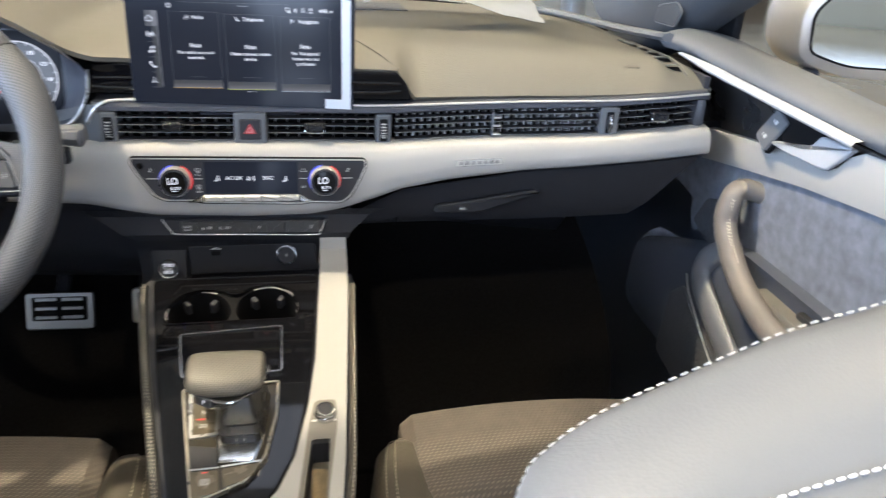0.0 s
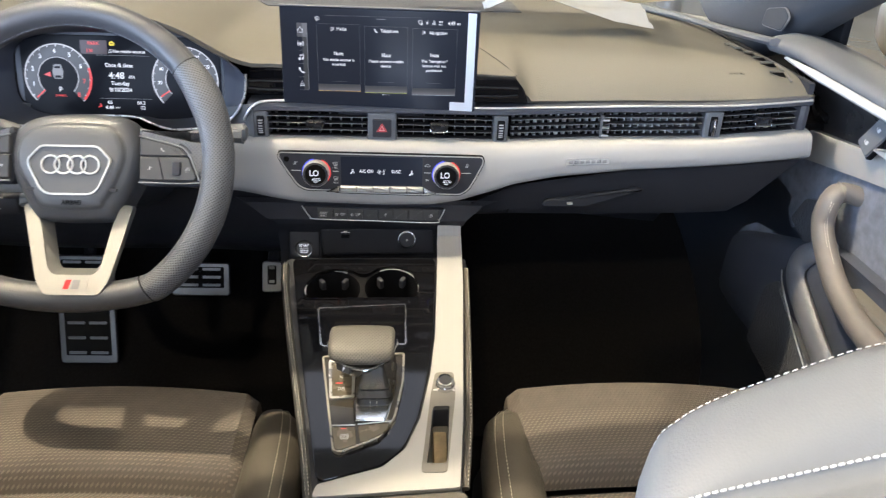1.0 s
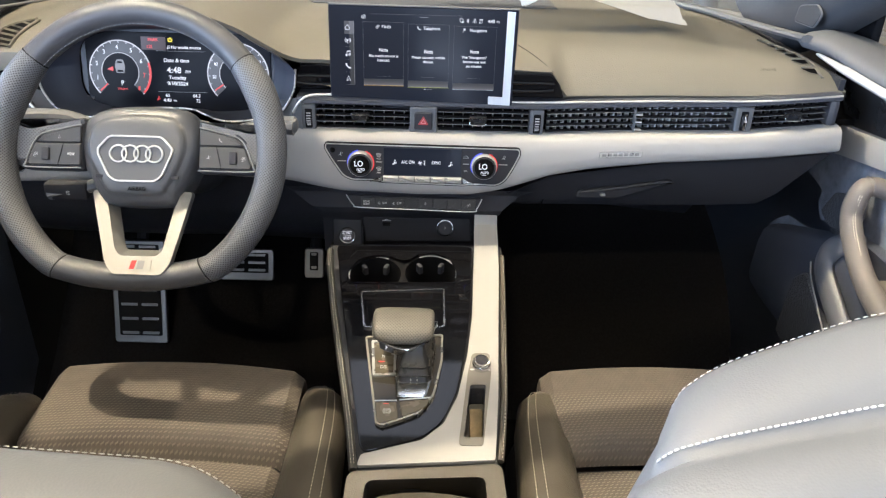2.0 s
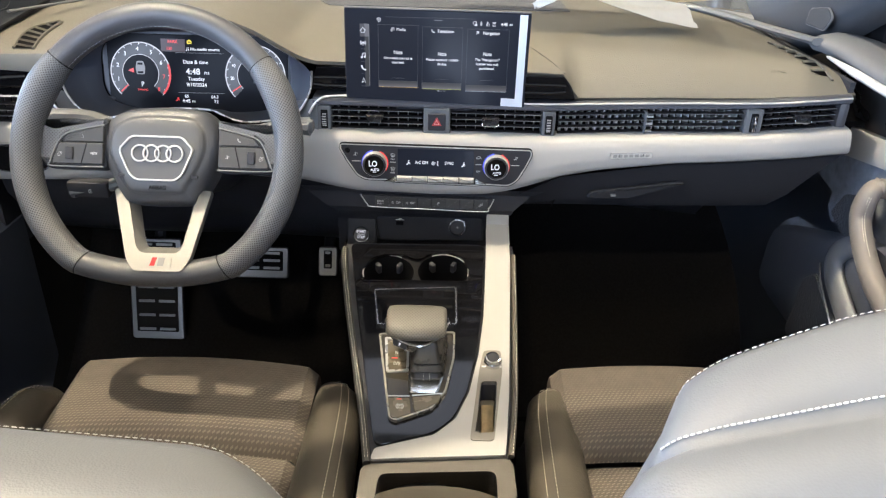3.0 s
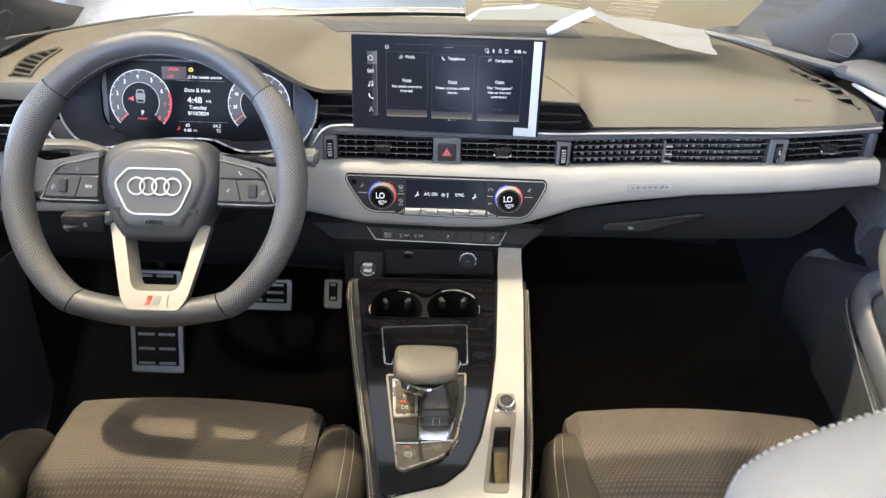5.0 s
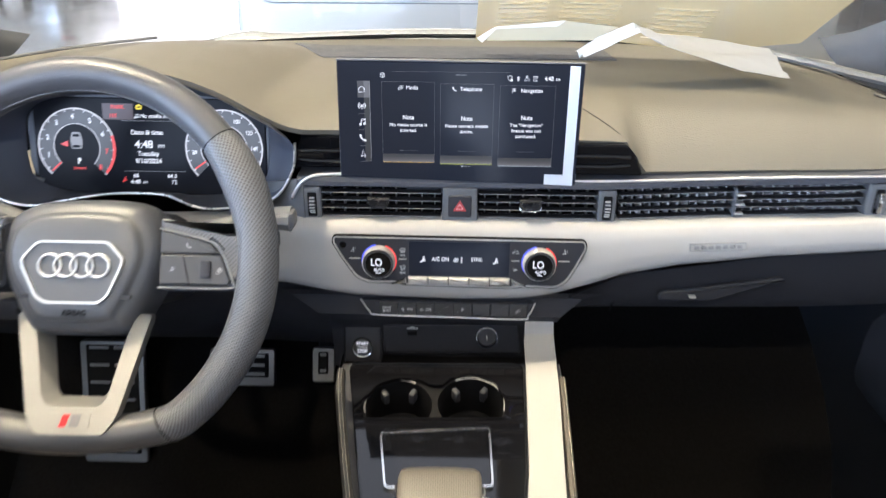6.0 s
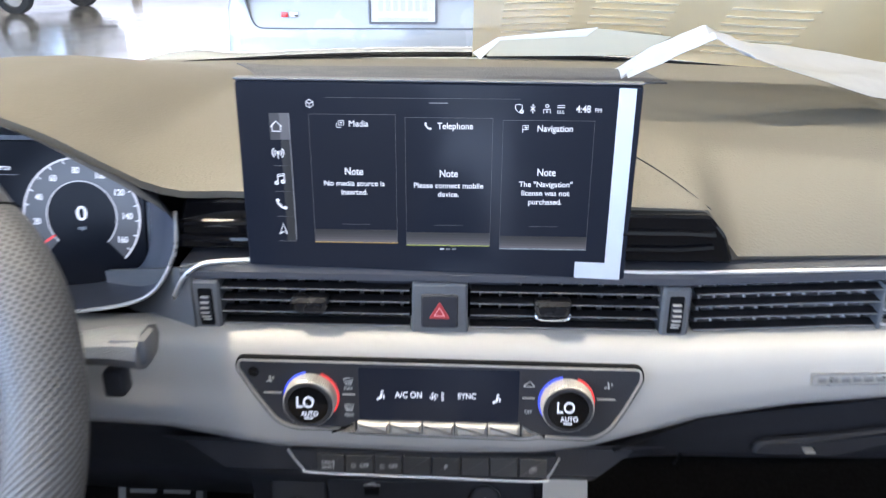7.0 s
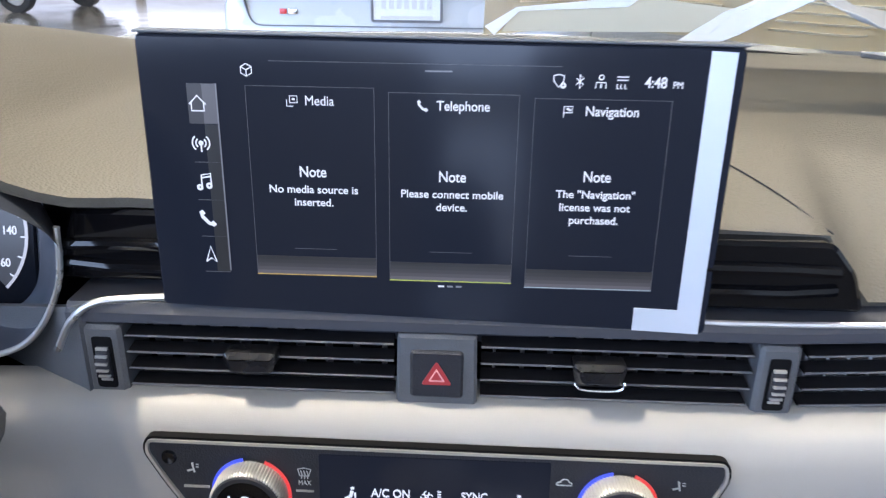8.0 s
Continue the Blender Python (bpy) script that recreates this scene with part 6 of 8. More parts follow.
# ---------------------------------------------------------------- pedals
def pedals():
    def pedal(name, x0, x1, y0, z0, y1, z1, label, rows_n, cols):
        p = thing(name, ((x0 + x1) / 2, y1, z1), label, "pedal", "pedals")
        m = frame_at(((x0 + x1) / 2, (y0 + y1) / 2, (z0 + z1) / 2), (1, 0, 0), (0, y1 - y0, z1 - z0))
        hw, hh = (x1 - x0) / 2, math.hypot(y1 - y0, z1 - z0) / 2
        o = rounded(rect(-hw, -hh, hw, hh), 0.008)
        part("plate", prism(o, 0.008, m, 0.002), STEEL, p, "brushed steel pedal plate")
        inner = rounded(rect(-hw + 0.011, -hh + 0.016, hw - 0.011, hh - 0.008), 0.003)
        part("rubber", prism(inner, 0.004, m @ Matrix.Translation((0, 0, 0.0015)), 0.001), RUBBER, p)
        for r in range(rows_n):
            for c in range(cols):
                w = (2 * hw - 0.026) / cols
                x = -hw + 0.013 + w * (c + 0.5)
                y = -hh + 0.022 + (2 * hh - 0.034) * r / max(rows_n - 1, 1)
                part("stud", prism(rounded(rect(x - w * 0.40, y - 0.0028, x + w * 0.40, y + 0.0028), 0.0015), 0.002, m @ Matrix.Translation((0, 0, 0.003)), 0.0006), STEEL, p)
        part("arm", tube([m @ Vector((0, hh * 0.3, -0.008)), m @ Vector((0, hh + 0.05, -0.05)), m @ Vector((0, hh + 0.20, -0.04))], 0.012, 8), DARK, p)
    pedal("footrest", -0.626, -0.518, 1.098, 0.326, 1.158, 0.530, "brushed steel footrest with rubber inserts beside the driver's door", 7, 2)
    pedal("brake_pedal", -0.415, -0.304, 1.150, 0.449, 1.172, 0.510, "brushed steel brake pedal with rubber inserts", 3, 2)
    pedal("accelerator", -0.242, -0.203, 1.150, 0.458, 1.172, 0.515, "narrow brushed steel pedal at the console side", 2, 1)


pedals()


# ---------------------------------------------------------------- centre console
SLOPE = 0.23
CONS = frame_at((0, 0.48, 0.60), (1, 0, 0), (0, 1, SLOPE))


def cp(x, y):
    """A place of the console's top, as x and y of the plan, in the console's own plane."""
    return Vector((x, (y - 0.48) * math.sqrt(1 + SLOPE ** 2)))


def cl(h):
    return CONS @ Matrix.Translation((0, 0, h))


def console():
    c = thing("centre_console", (0.0, 0.65, 0.25), "centre console with piano black panel and pale silver side band", "centre console")
    body = [cp(*p) for p in ((-0.138, 0.860), (-0.135, 0.82), (-0.113, 0.702), (-0.091, 0.602), (-0.076, 0.532), (-0.067, 0.468), (0.101, 0.482), (0.109, 0.574), (0.116, 0.713), (0.122, 0.819), (0.124, 0.866))]
    cups = []
    for x, y in ((-0.0665, 0.797), (0.0165, 0.802)):
        cups.append([cp(x, y) + p for p in circle(0.0385, 36)])
    slot = rounded([cp(*p) for p in ((0.071, 0.592), (0.091, 0.593), (0.085, 0.515), (0.062, 0.514))], 0.004)
    part("base", plate_with_holes(body, [*cups, slot], cl(-0.003), 0.04), DARK, c)
    rows = [[CONS @ Vector((p.x * k, p.y, h)) for p in body] for k, h in ((1.0, -0.003), (1.03, -0.02), (1.02, -0.35))]
    part("side", loft(rows, True), DARK, c)
    # left padded edge with two rows of stitches
    edge = [(-0.137, 0.845), (-0.133, 0.806), (-0.113, 0.702), (-0.091, 0.602), (-0.076, 0.532), (-0.065, 0.470)]
    lp = smooth_path([CONS @ Vector((*cp(x - 0.001, y), 0.0005)) for x, y in edge], 8)
    part("padded_edge", tube(lp, 0.0050, 10), LEATHERDARK, c)
    part("front_floor", block(-0.15, 0.10, 0.855, 0.94, 0.635, 0.655, 0.003), BLACK, c)
    for k in (-0.0018, 0.0018):
        stitches("stitching", [p + Vector((k, 0, 0.0048)) for p in lp], c, 0.0030, 0.0018, 0.0003)
    redge = [(0.121, 0.84), (0.117, 0.713), (0.1105, 0.574), (0.102, 0.486)]
    rp = smooth_path([CONS @ Vector((*cp(x + 0.003, y), -0.001)) for x, y in redge], 8)
    part("padded_edge", tube(rp, 0.0042, 8), LEATHER, c)
    stitches("stitching", [p + Vector((0.002, 0, 0.0036)) for p in rp], c, 0.0034, 0.0018, 0.0004)
    # piano black panel
    gloss = rounded([cp(*p) for p in ((-0.129, 0.856), (-0.105, 0.724), (-0.085, 0.622), (-0.0585, 0.493), (0.010, 0.513), (0.034, 0.534), (0.051, 0.575), (0.064, 0.640), (0.072, 0.711), (0.0785, 0.860))], 0.012, 6)
    cupo = rounded([cp(*p) for p in ((-0.106, 0.772), (-0.108, 0.800), (-0.094, 0.826), (-0.070, 0.836), (-0.042, 0.834), (-0.030, 0.825), (-0.018, 0.826), (-0.008, 0.838), (0.020, 0.844), (0.046, 0.832), (0.057, 0.806), (0.055, 0.776))][::-1], 0.008)
    part("gloss_panel", plate_with_holes(gloss, [cupo], cl(0.002), 0.005), GLOSS, c, "piano black console panel")
    part("panel_edge", tube([cl(0.002) @ Vector((p.x, p.y, 0)) for p in gloss], 0.0009, 6, True), GLOSSRIB, c)
    part("cup_rim", ring(cupo, scaled(cupo, 0.0022), 0.006, cl(0.0035)), GLOSS, c)
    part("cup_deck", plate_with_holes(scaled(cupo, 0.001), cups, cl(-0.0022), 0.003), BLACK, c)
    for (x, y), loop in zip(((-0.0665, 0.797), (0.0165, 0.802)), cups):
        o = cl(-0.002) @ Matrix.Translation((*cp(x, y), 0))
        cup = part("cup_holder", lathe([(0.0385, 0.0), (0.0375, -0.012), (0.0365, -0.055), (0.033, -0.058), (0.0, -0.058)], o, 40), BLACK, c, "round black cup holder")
        part("cup_edge", arc_band(0.0372, 0.0390, 62 if x < 0 else -15, 198 if x < 0 else 118, o, 0.0014), SILVERKEY, cup)
        for a in (60, 125):
            q = o @ Matrix.Rotation(radians(a), 4, "Z") @ Matrix.Translation((0.031, 0, -0.006))
            part("grip_lug", block(-0.006, 0.005, -0.0035, 0.0035, -0.016, 0.0, 0.002, q), DARK, cup)
    # silver band along the passenger's side and across the foot of the panel
    band = [(-0.0625, 0.474), (-0.0585, 0.489), (0.012, 0.510), (0.038, 0.534), (0.055, 0.575), (0.068, 0.640), (0.076, 0.711), (0.0825, 0.860), (0.083, 0.905), (0.119, 0.905), (0.1185, 0.819), (0.1130, 0.713), (0.1060, 0.574), (0.0985, 0.485)]
    band2 = [cp(*p) for p in band]
    plate = rounded([cp(*p) for p in ((0.0745, 0.644), (0.0975, 0.645), (0.0985, 0.610), (0.0850, 0.503), (0.0555, 0.503), (0.0685, 0.612))], 0.006)
    part("silver_band", plate_with_holes(rounded(band2, 0.004), [slot], cl(0.0035), 0.006), SILVER, c, "pale satin silver side band")
    # band rises to meet the dashboard
    rows = []
    for y, h, x0, x1 in ((0.862, 0.0035, 0.082, 0.1195), (0.885, 0.0038, 0.083, 0.1195), (0.903, 0.010, 0.083, 0.119), (0.912, 0.03, 0.083, 0.118), (0.914, 0.05, 0.083, 0.117)):
        rows.append([CONS @ Vector((*cp(x0, y), h)), CONS @ Vector((*cp((x0 + x1) / 2, y), h + 0.001)), CONS @ Vector((*cp(x1, y), h))])
    bm = loft(rows)
    part("band_riser", bm, SILVER, c)
    # oddment slot and volume knob plate
    part("slot_plate", plate_with_holes(plate, [slot], cl(0.0045), 0.003), GREYWARM, c, "grey plate round the oddment slot")
    rows = [[cl(0.0) @ Vector((p.x, p.y, h)) for p in slot] for h in (0.0042, -0.035)]
    bm = loft(rows, True)
    bm.faces.new([v for v in list(bm.verts)[len(slot):]])
    part("slot_well", bm, GREYWARM, c)
    part("slot_step", block(-0.0085, 0.0085, -0.034, 0.026, -0.032, -0.018, 0.003, cl(0.0) @ Matrix.Translation((*cp(0.079, 0.548), 0))), CLOTHTAN, c)
    k = thing("volume_knob", (0.0855, 0.632, 0.638), "small chrome volume knob on the console", "knob")
    km = cl(0.0045) @ Matrix.Translation((*cp(0.0862, 0.624), 0))
    part("collar", lathe([(0.0125, 0.0), (0.0125, 0.004), (0.0112, 0.006)], km, 36), CHROME, k)
    part("grip", lathe([(0.0108, 0.003), (0.0106, 0.0085), (0.0098, 0.010), (0.0082, 0.0103)], km, 36), CHROME, k)
    part("cap", lathe([(0.0083, 0.0102), (0.0078, 0.0094), (0.0, 0.0092)], km, 36), DARK, k)
    for x in (0.0745, 0.0945):
        part("skip_mark", prism([(-0.003, -0.0012), (0.003, -0.0012), (0.003, 0.0012), (-0.003, 0.0012)], 0.0003, cl(0.0049) @ Matrix.Translation((*cp(x, 0.6165), 0))), DIM_PRINT, k)
    # chrome-edged tray behind the selector
    tray = rounded([cp(*p) for p in ((-0.0835, 0.753), (0.037, 0.763), (0.0385, 0.688), (-0.073, 0.684))], 0.006)
    lid = part("tray", prism(scaled(tray, 0.002), 0.004, cl(0.0045), 0.001), GLOSS, c)
    part("tray_edge", ring(tray, scaled(tray, 0.0022), 0.005, cl(0.0062)), CHROME, lid)
    # rear bin in front of the armrest
    bin_o = rounded([cp(*p) for p in ((-0.072, 0.466), (0.106, 0.480), (0.112, 0.385), (-0.074, 0.375))], 0.012)
    bin_h = rounded([cp(*p) for p in ((-0.050, 0.455), (0.086, 0.463), (0.088, 0.395), (-0.054, 0.390))], 0.010)
    part("bin_rim", plate_with_holes(bin_o, [bin_h], cl(0.004), 0.06), LEATHER, c, "dark padded rim of the storage bin")
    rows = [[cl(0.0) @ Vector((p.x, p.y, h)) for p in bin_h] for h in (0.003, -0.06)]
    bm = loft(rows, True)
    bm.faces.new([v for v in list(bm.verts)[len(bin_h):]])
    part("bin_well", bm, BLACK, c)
    ar = thing("armrest", (0.015, 0.2, 0.45), "dark leather centre armrest behind the console", "armrest")
    rows = []
    for y, z, w in ((0.432, 0.585, 0.070), (0.428, 0.604, 0.080), (0.40, 0.612, 0.086), (0.3, 0.615, 0.088), (0.1, 0.60, 0.088), (-0.05, 0.58, 0.08)):
        rows.append([Vector((0.018 + w * math.cos(q), y, z - 0.028 + 0.032 * math.sin(q))) for q in (2 * math.pi * k / 20 for k in range(20))])
    part("pad", loft(rows, True, True), LEATHER, ar)
    part("base", block(-0.06, 0.095, -0.1, 0.40, 0.25, 0.57, 0.01), DARK, ar)


LEATHERDARK = material("dark_padded_edge", (0.03, 0.029, 0.028), 0.5, var=0.1, scale=40, bump=0.2, bump_scale=900, cells=True)
GREYWARM = material("warm_grey_plastic", (0.14, 0.13, 0.115), 0.45, var=0.05, scale=40, bump=0.1, bump_scale=900)
CLOTHTAN = material("tan_felt", (0.22, 0.17, 0.10), 0.9, var=0.2, scale=120, bump=0.5, bump_scale=1500)
console()


def gear_selector():
    g = thing("gear_selector", (-0.015, 0.6, 0.63), "gear selector with perforated leather knob on a silver-framed gate", "gear selector")
    o = rounded([cp(*p) for p in ((-0.069, 0.667), (0.036, 0.674), (0.0355, 0.628), (0.026, 0.574), (0.008, 0.545), (-0.036, 0.5255), (-0.045, 0.530), (-0.061, 0.620))], 0.005)
    part("gate_frame", ring(o, scaled(o, 0.0026), 0.006, cl(0.0075)), GATEEDGE, g)
    gate = part("gate", prism(scaled(o, 0.002), 0.005, cl(0.0052)), GATEBED, g)
    sil = rounded([cp(*p) for p in ((-0.060, 0.660), (-0.026, 0.660), (-0.024, 0.603), (-0.053, 0.600), (-0.0545, 0.607))], 0.003)
    part("gate_panel", prism(scaled(sil, 0.002), 0.003, cl(0.0058)), GATEPLATE, gate, "gate panel with the gear letters, warm reflection in its colour")
    part("gate_inset", ring(sil, scaled(sil, 0.0035), 0.003, cl(0.0078)), STRIP, gate)
    for t, x, y, mat in (("R", -0.044, 0.650, DIM_PRINT), ("N", -0.042, 0.634, DIM_PRINT), ("D/S", -0.041, 0.616, DIM_PRINT)):
        part("caption", words(t, 0.0068, cl(0.0062) @ Matrix.Translation((*cp(x, y), 0))), mat, gate)
    part("caption_bar", prism(rect(-0.0040, -0.0009, 0.0040, 0.0009), 0.0004, cl(0.0063) @ Matrix.Translation((*cp(-0.044, 0.625), 0))), RED_LIT, gate)
    part("lamp_bar", prism(rounded(rect(-0.0035, -0.009, 0.0035, 0.009), 0.001), 0.002, cl(0.0078) @ Matrix.Translation((*cp(-0.0285, 0.646), 0)), 0.0006), SILVERKEY, gate)
    sq = rounded([cp(*p) for p in ((-0.0525, 0.592), (-0.024, 0.588), (-0.0215, 0.563), (-0.0480, 0.562))], 0.003)
    part("blank_key", prism(sq, 0.004, cl(0.0068), 0.0008), DARK, gate)
    epb = rounded([cp(*p) for p in ((-0.0480, 0.5595), (-0.0205, 0.5605), (-0.0175, 0.5355), (-0.0390, 0.5285), (-0.0430, 0.531))], 0.003)
    key = part("brake_key", prism(epb, 0.005, cl(0.0085), 0.001), GATEPLATE, gate, "parking brake key")
    icon("brake", 0.010, cl(0.0088) @ Matrix.Translation((*cp(-0.032, 0.546), 0)), DIM_PRINT, key)
    part("key_lamp", prism(rect(-0.003, -0.0005, 0.003, 0.0005), 0.0003, cl(0.0088) @ Matrix.Translation((*cp(-0.0335, 0.5570), 0))), RED_LIT, key)
    hold = rounded([cp(*p) for p in ((-0.0175, 0.5615), (0.0205, 0.566), (0.0165, 0.555), (0.004, 0.546), (-0.0135, 0.5385))], 0.003)
    part("hold_key", prism(hold, 0.005, cl(0.0085), 0.001), GATEPLATE, gate)
    for a, b in (((-0.0480, 0.5612), (-0.0205, 0.5622)), ((-0.0175, 0.5632), (0.0205, 0.5677))):
        part("key_edge", tube([cl(0.0086) @ Vector((*cp(*a), 0)), cl(0.0086) @ Vector((*cp(*b), 0))], 0.0009, 6), SILVERKEY, gate)
    # boot: a leather sleeve, wider at its foot
    foot = [cp(*p) for p in ((-0.0240, 0.655), (0.0270, 0.659), (0.0215, 0.588), (-0.0225, 0.587))]
    fo = rounded(foot, 0.008)
    cxy = cp(-0.0005, 0.628)
    rows = []
    for k, h, bx, by in ((1.0, 0.006, 0, 0), (0.96, 0.012, 0, 0), (0.90, 0.018, 0, 0), (0.95, 0.022, 0, 0), (0.80, 0.028, 0, 0.0), (0.84, 0.033, 0, 0), (0.66, 0.042, 0, 0.004), (0.55, 0.052, 0, 0.006)):
        rows.append([CONS @ Vector((cxy.x + (p.x - cxy.x) * k + bx, cxy.y + (p.y - cxy.y) * k + by, h)) for p in fo])
    boot = part("boot", loft(rows, True, True), LEATHERSHEEN, g, "black leather gaiter")
    for dx in (-0.0035, 0.0035):
        p0 = [CONS @ Vector((cxy.x + dx * s, cp(0, y).y, h)) for y, h, s in ((0.588, 0.0075, 1.2), (0.5915, 0.016, 1.1), (0.600, 0.030, 1.0), (0.607, 0.042, 0.8))]
        stitches("stitching", [p + Vector((0, -0.001, 0.0008)) for p in smooth_path(p0, 6)], boot, 0.003, 0.002, 0.0005)
    coll = rounded([cp(*p) for p in ((-0.0250, 0.600), (0.0235, 0.602), (0.0150, 0.568), (-0.0210, 0.567))], 0.003)
    part("gate_foot", prism(coll, 0.008, cl(0.0110), 0.002), CHROME, g, "silver foot of the gaiter")
    # knob: a broad leather head on a polished underside that narrows to the front
    bx = -0.014
    stations = ((-0.0405, 0.70), (-0.0385, 0.90), (-0.032, 0.99), (-0.013, 1.03), (0.013, 1.03), (0.030, 0.99), (0.0355, 0.90), (0.0375, 0.70))
    prof = [(0.656, 0.686), (0.660, 0.694), (0.656, 0.702), (0.646, 0.7070), (0.634, 0.7070), (0.621, 0.7035), (0.611, 0.698), (0.606, 0.691), (0.609, 0.687), (0.632, 0.686)]
    rows = []
    for x, k in stations:
        lead = 0.010 * (1 - ((x + 0.002) / 0.046) ** 2)
        rows.append([Vector((bx + x, 0.630 + (y - 0.630) * k - (lead if y < 0.6115 else lead * 0.4 if y < 0.625 else 0), 0.694 + (z - 0.694) * k - (lead * 0.3 if y < 0.610 else 0))) for y, z in prof])
    bm = loft(rows, True, True)
    bmesh.ops.subdivide_edges(bm, edges=list(bm.edges), cuts=1, use_grid_fill=True, smooth=0.6)
    knob = part("knob", bm, PERFTOP, g, "perforated leather selector knob", 70)
    plan = [(-0.038, 0.655), (0.035, 0.655), (0.0365, 0.630), (0.031, 0.614), (0.016, 0.600), (0.002, 0.596), (-0.014, 0.600), (-0.033, 0.612), (-0.040, 0.630)]
    loop = smooth_path([Vector((x, y, 0)) for x, y in plan], 4, True)
    rows = []
    for k, z in ((0.97, 0.6865), (0.985, 0.682), (0.95, 0.676), (0.82, 0.670), (0.5, 0.667)):
        rows.append([Vector((bx + p.x * k, 0.622 + (p.y - 0.622) * k, z - 0.10 * max(0.0, 0.613 - p.y) * 3.5)) for p in loop])
    part("knob_underside", loft(rows, True, True), KNOBMETAL, knob, "polished dark underside of the knob")
    rim = [Vector((bx + p.x * 0.99, 0.622 + (p.y - 0.622) * 0.99, 0.6845 - 0.10 * max(0.0, 0.613 - p.y) * 3.5)) for p in loop]
    part("knob_edge", tube(rim, 0.0017, 8, True), CHROME, knob)
    pk = frame_at((bx - 0.0225, 0.6045, 0.6755), (1, -0.62, 0), (0.1, 0.35, 1))
    pb = part("park_button", prism(rounded([(-0.011, 0.005), (0.010, 0.004), (0.011, -0.0045), (-0.009, -0.004)][::-1], 0.002), 0.008, pk @ Matrix.Translation((0, 0, 0.002)), 0.001), BUTTON, knob)
    part("caption", words("P", 0.0062, pk @ Matrix.Translation((0.002, 0.0, 0.0024))), WHITE_PRINT, pb)
    part("neck", tube([(bx + 0.013, 0.611, 0.674), (bx + 0.013, 0.613, 0.656)], 0.011, 14, flat=0.7), CHROME, g)


# the plate's brown colour stands in for warm light reflected in its gloss
GATEPLATE = material("gate_plate_warm_reflection", (0.115, 0.096, 0.066), 0.26, metal=0.2, var=0.05, scale=60)
GATEEDGE = material("bronze_grey_gate_edge", (0.36, 0.33, 0.27), 0.3, metal=0.8, var=0.04, scale=60)
GATEBED = material("dark_bronze_gate_bed", (0.040, 0.034, 0.025), 0.22, metal=0.3, var=0.06, scale=60)
KNOBMETAL = material("dark_gloss_underside", (0.22, 0.215, 0.21), 0.14, metal=0.9, var=0.03, scale=60)
LEATHERSHEEN = material("glossy_black_leather", (0.018, 0.017, 0.016), 0.3, spec=0.35, var=0.1, scale=60, bump=0.35, bump_scale=600)
gear_selector()


